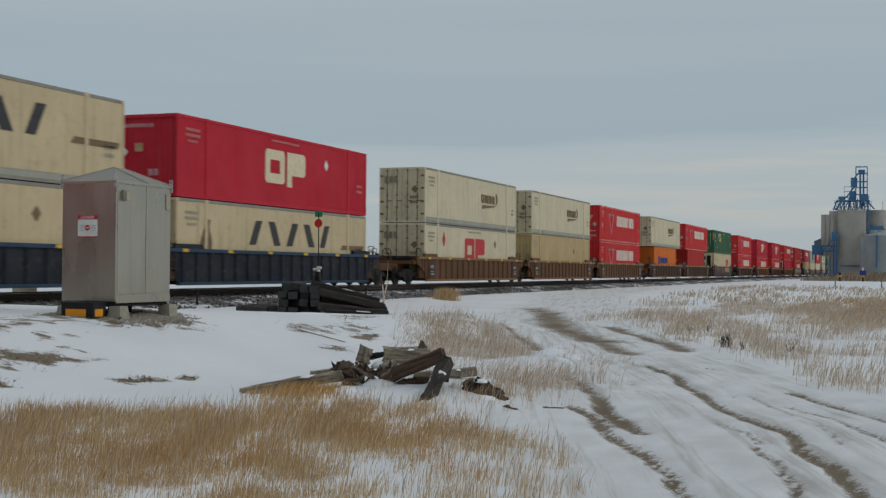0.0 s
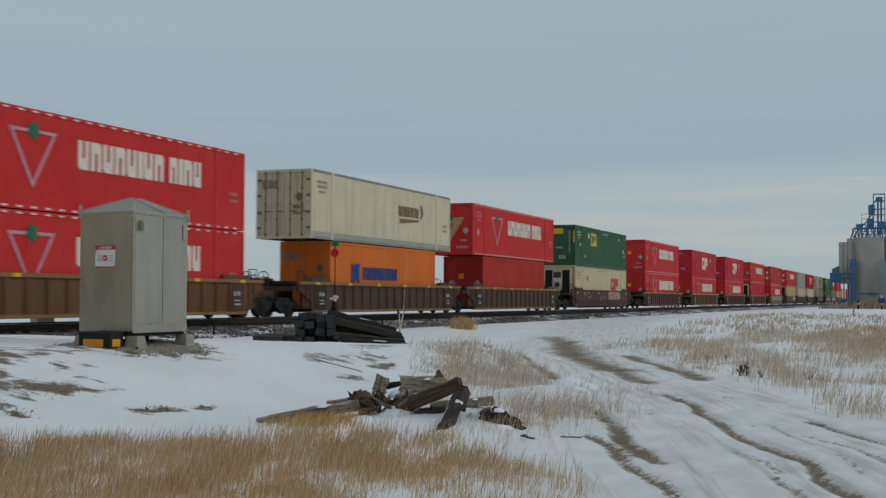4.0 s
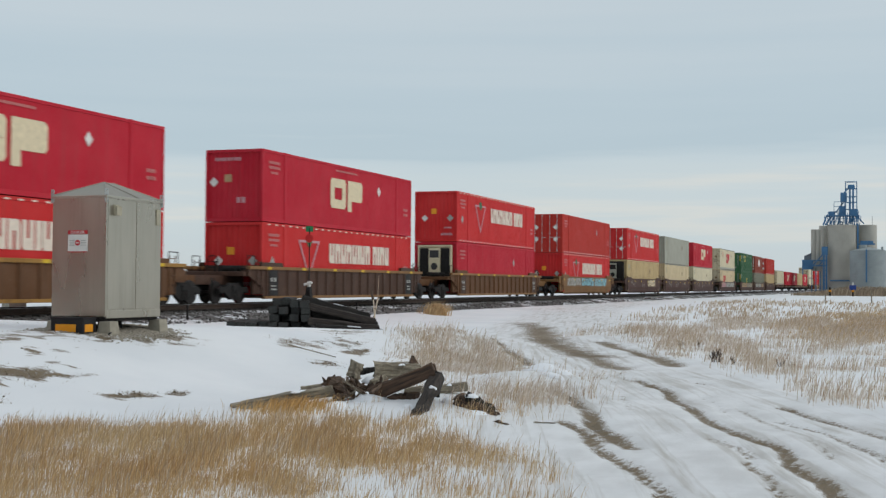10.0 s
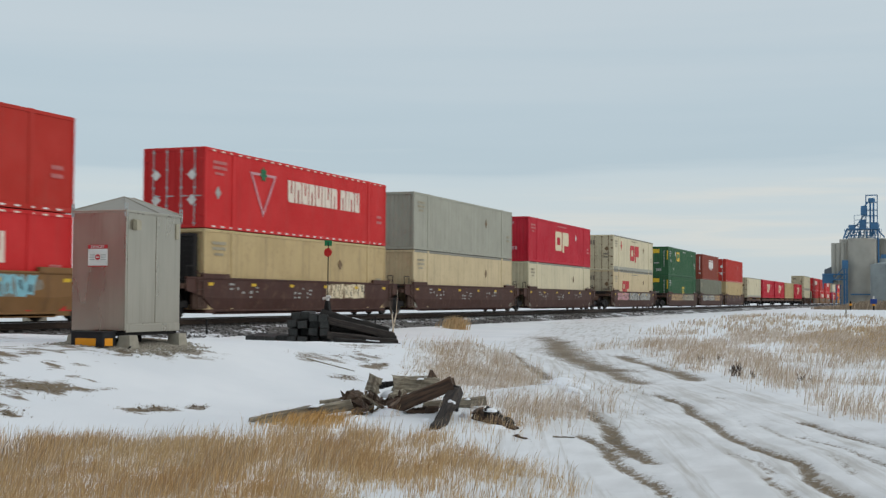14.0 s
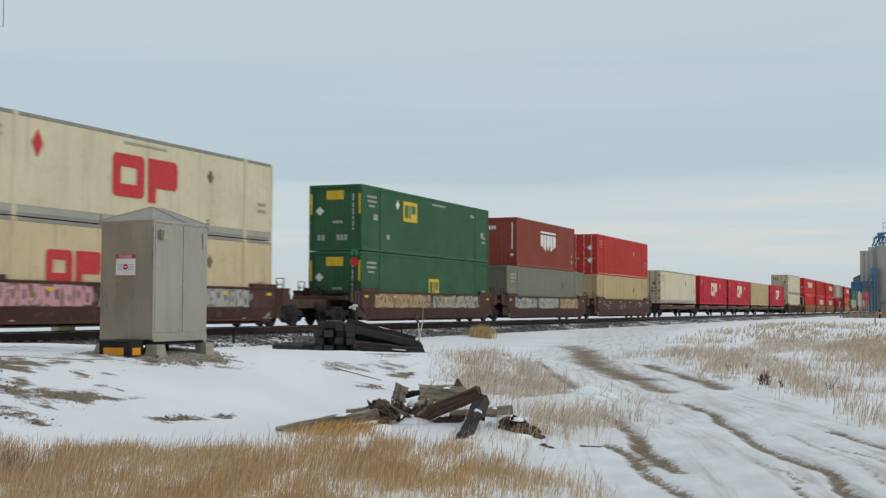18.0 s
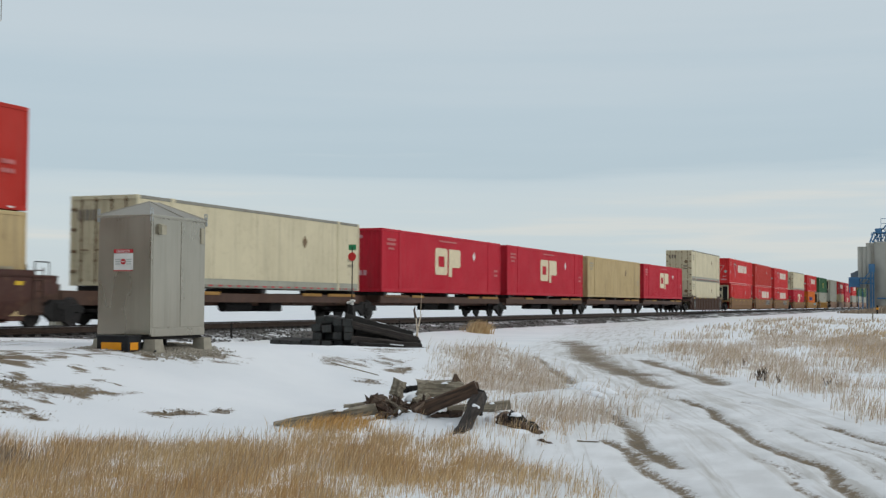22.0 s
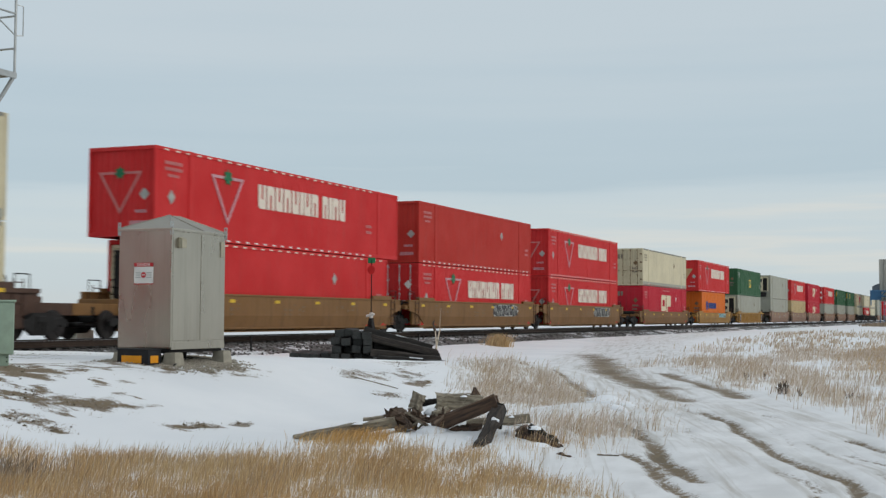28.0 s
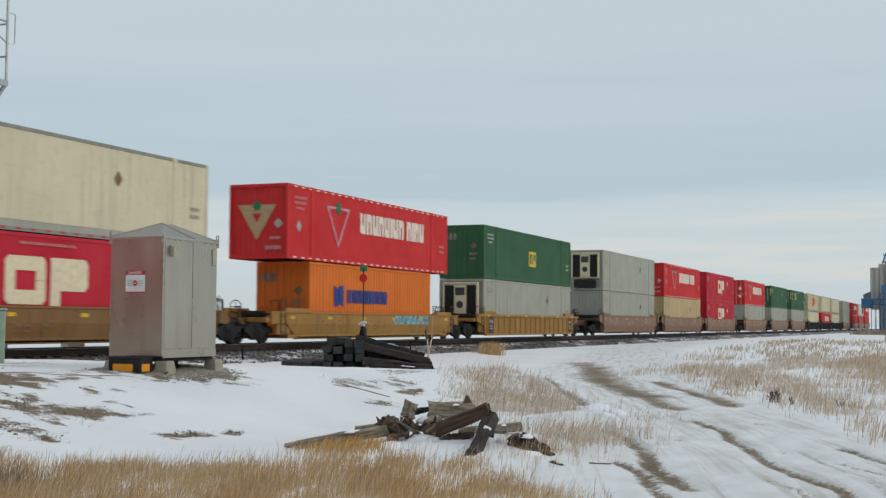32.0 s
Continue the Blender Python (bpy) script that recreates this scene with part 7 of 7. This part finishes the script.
    part("drop_pipe", Shape().box(-9.65, -9.3, .2, .5, 9.5 + H, 15 + H).box(-7.6, -7.3, -8.2, -7.95, 2 + H, 9.2 + H), bluish, ob)
    part("aerial", Shape().rod((-6.5, 6, 15.2 + H), (-6.5, 6, 17.2 + H), .06, 6), STEEL, ob)
    part("catwalk", Shape().box(-15.5, -9.0, -.5, -.2, 2.2 + H, 2.5 + H), bluish, ob)
    part("plinth_wall", Shape().box(-16.3, -2.6, -9, -8.6, 0, .9), CONCRETE, ob)


make_elevator()


# ---- loose stones of the ballast ----
def make_stones():
    rnd = random.Random(21)
    spots = []
    for k in range(5200):
        y = 18 + 105 * rnd.random() ** 1.5
        x = TRACK_X + rnd.uniform(1.5, 3.9)
        if value_noise(x * .9, y * .35, 51) + .35 * rnd.random() < .52:
            continue
        z = -.25 - .17 * max(0, (x - TRACK_X - 1.9)) if x - TRACK_X < 2.9 else -.42 - .3 * (x - TRACK_X - 2.9)
        spots.append((x, y, z + .01))
    tagged(stone_pile("ballast_stones", spots, .055, plain("ballast_stone", (.085, .080, .076), .9, 0, .45, 3), 5, .8), "loose dark grey crushed stone beside the rail", "ballast", kind="stuff")
    spots = []
    for k in range(240):
        px, py, rx, ry, s = rnd.choice(PATCHES)
        x, y = rnd.gauss(px, rx * .42), rnd.gauss(py, ry * .42)
        spots.append((x, y, float(ground_z(x, y)) + .004))
    tagged(stone_pile("earth_clods", spots, .018, plain("earth_clod", (.12, .095, .065), .95, 0, .35, 12), 6), "small dark clods of bare earth in the snow", "earth clods", kind="stuff")


make_stones()


# ---- dry grass ----
def straw_material(name, a, b, c1, d):
    m, nt, bsdf = nodes_of(name)
    geo = nt.nodes.new("ShaderNodeNewGeometry")
    n = mapped_noise(nt, .8, 4, offset=False)
    pale = blend(nt, ramp(nt, geo.outputs["Random Per Island"], [(0, 0), (1, 1)]), a, b)
    warm = blend(nt, ramp(nt, geo.outputs["Random Per Island"], [(0, 0), (1, 1)]), c1, d)
    c = blend(nt, ramp(nt, n, [(.38, 0), (.62, 1)]), pale, warm)
    nt.links.new(c, bsdf.inputs["Base Color"])
    bsdf.inputs["Roughness"].default_value = .75
    return m


STRAW = straw_material("dry_straw", (.38, .245, .11), (.69, .52, .30), (.35, .20, .08), (.65, .44, .21))
ORANGE_STRAW = straw_material("orange_straw", (.44, .25, .08), (.72, .46, .18), (.38, .20, .06), (.62, .37, .12))
BRUSH = straw_material("dull_brown_brush", (.20, .15, .105), (.38, .30, .21), (.17, .125, .085), (.33, .255, .175))
PALE_STRAW = straw_material("pale_frosted_straw", (.36, .26, .17), (.66, .58, .48), (.33, .22, .125), (.60, .48, .33))
FROSTED_STRAW = straw_material("frosted_pinkish_straw", (.48, .38, .29), (.72, .66, .61), (.42, .31, .22), (.68, .58, .49))


def blades(name, x, y, height, width, lean, seed, droop=.25, heads=.0, material=None):
    """Bent tapering blades, each of three joined pieces, all in one mesh."""
    rng = np.random.default_rng(seed)
    n = len(x)
    z = ground_z(x, y) - .02
    a = rng.normal(0.25, .9, n)
    dx, dy = np.cos(a) * lean, np.sin(a) * lean
    face = rng.uniform(-.6, .6, n)
    wx, wy = np.cos(face + .4), np.sin(face + .4)
    steps = np.array([0, .38, .72, 1.0])
    wid = np.array([1.0, .85, .55, .12])
    vs = np.zeros((n, 8, 3))
    for k in range(4):
        t, c = steps[k], steps[k] ** 2
        px, py = x + dx * height * c, y + dy * height * c
        pz = z + height * (t - droop * lean * c * t)
        w = width * wid[k] * (1 + (heads * 1.8 if k == 2 else 0))
        vs[:, 2 * k] = np.stack([px - wx * w / 2, py - wy * w / 2, pz], -1)
        vs[:, 2 * k + 1] = np.stack([px + wx * w / 2, py + wy * w / 2, pz], -1)
    quad = np.array([(0, 1, 3, 2), (2, 3, 5, 4), (4, 5, 7, 6)])
    f = (quad[None] + (np.arange(n) * 8)[:, None, None]).reshape(-1, 4)
    me = bpy.data.meshes.new(name)
    me.vertices.add(n * 8)
    me.vertices.foreach_set("co", vs.ravel())
    me.loops.add(f.size)
    me.loops.foreach_set("vertex_index", f.ravel().astype(np.int32))
    me.polygons.add(len(f))
    me.polygons.foreach_set("loop_start", np.arange(0, f.size, 4, dtype=np.int32))
    me.update()
    return part(name, me, material or STRAW)


def scatter(n, x0, x1, y0, y1, seed, power=1.0, floor=0.0, tuft=5, spread_m=.05, reach=0.0):
    rng = np.random.default_rng(seed)
    x = rng.uniform(x0, x1, n)
    y = y0 + (y1 - y0) * rng.uniform(0, 1, n) ** power
    keep = rng.uniform(0, 1, n) < field_density(x, y) - floor
    x, y = x[keep], y[keep]
    k = rng.integers(1, tuft + 1, len(x))
    x, y = np.repeat(x, k), np.repeat(y, k)
    s = spread_m * (1 + reach * y)
    return x + rng.normal(0, 1, len(x)) * s, y + rng.normal(0, 1, len(y)) * s, rng


def make_grass():
    x, y, rng = scatter(60000, -11.5, -1.4, 6.6, 13.4, 61, tuft=8, spread_m=.045)
    h = rng.uniform(.06, .21, len(x)) * (.65 + .7 * value_noise(x * 1.4, y * 1.0, 62))
    tagged(blades("meadow_grass", x, y, h, .0033, rng.uniform(.02, .48, len(x)), 63, heads=.25), "thick dry tan meadow grass standing in snow", "dry grass", kind="stuff")
    x, y, rng = scatter(9000, -11.5, -1.4, 6.6, 13.2, 64, tuft=3, spread_m=.06)
    tagged(blades("tall_stalks", x, y, rng.uniform(.12, .29, len(x)), .0034, rng.uniform(.05, .42, len(x)), 65, heads=.9, material=PALE_STRAW), "taller pale grass stalks with seed heads", "dry grass", kind="stuff")
    rng = np.random.default_rng(57)
    x, y = -8.35 + rng.normal(0, .42, 1500), 8.6 + rng.normal(0, .35, 1500)
    tagged(blades("brown_stalks", x, y, rng.uniform(.10, .30, 1500), .0042, rng.uniform(.05, .5, 1500), 56, heads=1.2, material=BRUSH), "patch of darker brown stalks in the grass", "dry grass", kind="stuff")
    # short stubble that pokes through the bare patches
    rng = np.random.default_rng(58)
    spot = [PATCHES[k] for k in rng.integers(0, len(PATCHES), 620)]
    x = np.repeat([p[0] + rng.normal() * p[2] * .5 for p in spot], 5) + rng.normal(0, .035, 3100)
    y = np.repeat([p[1] + rng.normal() * p[3] * .5 for p in spot], 5) + rng.normal(0, .05, 3100)
    tagged(blades("stubble", x, y, rng.uniform(.018, .055, 3100), .007, rng.uniform(.2, 1.3, 3100), 59, material=BRUSH), "short brown stubble poking through thin snow", "dry grass", kind="stuff")
    x, y, rng = scatter(9000, -8.0, -3.4, 13.0, 21.0, 66, tuft=6, spread_m=.06)
    tagged(blades("thin_tufts", x, y, rng.uniform(.10, .30, len(x)), .005, rng.uniform(.15, .8, len(x)), 67, heads=.2, material=FROSTED_STRAW), "thin pale grass tufts behind the timber", "dry grass", kind="stuff")
    x, y, rng = scatter(17000, -12.5, -4.5, 18.5, 30.0, 68, tuft=6, spread_m=.07)
    tagged(blades("hummock_grass", x, y, rng.uniform(.06, .21, len(x)), .008, rng.uniform(.5, 1.6, len(x)), 69, .6, material=PALE_STRAW), "drooping pale dry grass on a snowy hummock", "dry grass", kind="stuff")
    for seed, mat, label in ((70, PALE_STRAW, "patchy dry grass across the snowy field"), (76, FROSTED_STRAW, "frosted pale grass across the snowy field")):
        x, y, rng = scatter(26000, -14, 1.2, 13, 60, seed, 1.3, tuft=7, spread_m=.06, reach=.05)
        tagged(blades("field_grass", x, y, rng.uniform(.08, .36, len(x)), .0045 + .00018 * y, rng.uniform(.05, .55, len(x)), seed + 1, heads=.2, material=mat), label, "dry grass", kind="stuff")
    x, y, rng = scatter(16000, -21, 1.5, 55, 260, 72, 1.5, tuft=7, spread_m=.08, reach=.05)
    tagged(blades("far_grass", x, y, rng.uniform(.18, .40, len(x)), .012 + .0004 * y, rng.uniform(.1, .6, len(x)), 73, heads=.2, material=PALE_STRAW), "distant strips of dry grass near the track", "dry grass", kind="stuff")
    # the browner stand in the middle of the field
    rng = np.random.default_rng(88)
    x, y = rng.uniform(-6.5, 1.5, 15000), rng.uniform(34, 85, 15000)
    keep = rng.uniform(0, 1, 15000) < np.exp(-(((x + 1.5) / 2.6) ** 2 + ((y - 54) / 17.0) ** 2) ** 2) * ramp01(fbm(x * .7, y * .12, 36), .32, .5)
    x, y = x[keep], y[keep]
    tagged(blades("field_stand", x, y, rng.uniform(.12, .36, len(x)), .016, rng.uniform(.1, .7, len(x)), 89, heads=.4, material=STRAW), "dense ochre stand of dry grass in the field", "dry grass", kind="stuff")
    # the brushy strip at the foot of the elevator
    rng = np.random.default_rng(85)
    x, y = rng.uniform(-19, 70, 24000), rng.uniform(236, 292, 24000)
    keep = fbm(x * .12, y * .05, 86) > .36
    x, y = x[keep], y[keep]
    tagged(blades("far_brush", x, y, rng.uniform(.6, 2.0, len(x)) * (.35 + .65 * ramp01(x, -18, -9)), .20, rng.uniform(.1, .6, len(x)), 87, material=BRUSH), "distant strip of brown brush and dry grass", "brush", kind="stuff")
    # single tufts
    for k, (px, py, n, hh) in enumerate([(-20.6, 55.5, 420, .75), (-6.45, 12.72, 1000, .21)]):
        r2 = np.random.default_rng(80 + k)
        xs, ys = px + r2.normal(0, .24, n), py + r2.normal(0, .20, n)
        tagged(blades("grass_tuft", xs, ys, r2.uniform(.4, 1, n) * hh, .006 if k else .03, r2.uniform(.2, .9, n), 83 + k, material=ORANGE_STRAW if k else STRAW), "dense orange-brown tuft of dry grass", "dry grass", kind="stuff")


make_grass()


def make_weeds():
    """Dark dead weeds that stand singly in the snow."""
    dark = plain("dead_weed", (.085, .062, .048), .9, 0, .3, 20)
    rnd = random.Random(91)
    for px, py, h, n in ((-3.54, 25.5, .26, 14), (-3.42, 25.5, .30, 16), (-3.08, 25.0, .20, 7), (-2.2, 24.6, .16, 5), (-1.95, 24.4, .16, 5), (-5.0, 30.5, .2, 6), (-4.7, 31.4, .2, 5), (-9.3, 10.2, .55, 12), (-9.0, 9.7, .5, 9)):
        sh = Shape()
        for k in range(n):
            a, r = rnd.uniform(0, 6.28), rnd.uniform(0, .05)
            p = Vector((r * math.cos(a), r * math.sin(a), -.04))
            q = p + Vector((rnd.gauss(0, .03), rnd.gauss(0, .03), h * rnd.uniform(.5, 1.0)))
            sh.rod(p, q, .006, 4, .003)
            for j in range(3):
                t = rnd.uniform(.5, 1)
                b = p.lerp(q, t)
                sh.rod(b, b + Vector((rnd.gauss(0, .018), rnd.gauss(0, .018), .04)), .009, 4, .004)
        tagged(part("dead_weed", sh, dark, m=pose(px, py, float(ground_z(px, py)))), "dark dead weed standing in snow", "weed", "dead weeds")
    # the tall broken stem beside the sleepers
    px, py = -15.9, 37.2
    z = float(ground_z(px, py))
    stem = Shape().rod((0, 0, 0), (.03, 0, .55), .04, 6, .03).rod((.03, 0, .52), (.13, 0, 1.0), .03, 6, .022).rod((.03, 0, .5), (-.02, 0, 1.02), .026, 6, .018).rod((.13, 0, .98), (.17, 0, 1.75), .012, 5, .005).rod((.1, 0, .85), (.2, 0, 1.12), .014, 5, .006)
    w = part("tall_weed", stem, PALE_STRAW, m=pose(px, py, z))
    part("seed_head", Shape().rod((-.03, 0, .98), (-.09, 0, 1.24), .045, 6, .03).rod((-.09, 0, 1.22), (-.05, 0, 1.34), .035, 6, .012), dark, w)
    part("leaf", Shape().rod((.02, -.02, .45), (-.06, -.02, .25), .03, 5, .008).rod((.05, -.02, .7), (.16, -.02, .62), .025, 5, .006), GREY_WOOD, w)
    tagged(w, "tall broken dry stem with a dark seed head", "weed")


make_weeds()
for k, (px, py, rx, ry, rz) in enumerate(((-5.85, 21.2, .30, .42, .20), (-5.55, 20.3, .22, .5, .15), (-5.25, 19.3, .16, .45, .10))):
    snow_lump((px, py, float(ground_z(px, py)) - .02), rx, ry, rz, 640 + k, "rough lump of ploughed snow beside the road")


# ---- what moves ----
def motions():
    times = [0, 4, 8, 12, 16, 20, 24, 28, 32]
    for ob in TRAIN:
        x, y, z = ob.location
        walk(ob, [(t, pose(x, y - travel(t), z)) for t in times])
    # the wheels roll on their axles; all wheelsets at one end of a truck turn alike and share their keys
    lead = {}
    for w, wy in WHEELS:
        if wy not in lead:
            walk(w, [(k / FPS, pose(0, wy, .435, math.degrees(travel(k / FPS) / .44))) for k in range(32 * FPS + 1)])
            lead[wy] = w.animation_data
        else:
            w.rotation_mode = "QUATERNION"
            keys = w.animation_data_create()
            keys.action, keys.action_slot = lead[wy].action, lead[wy].action_slot


motions()
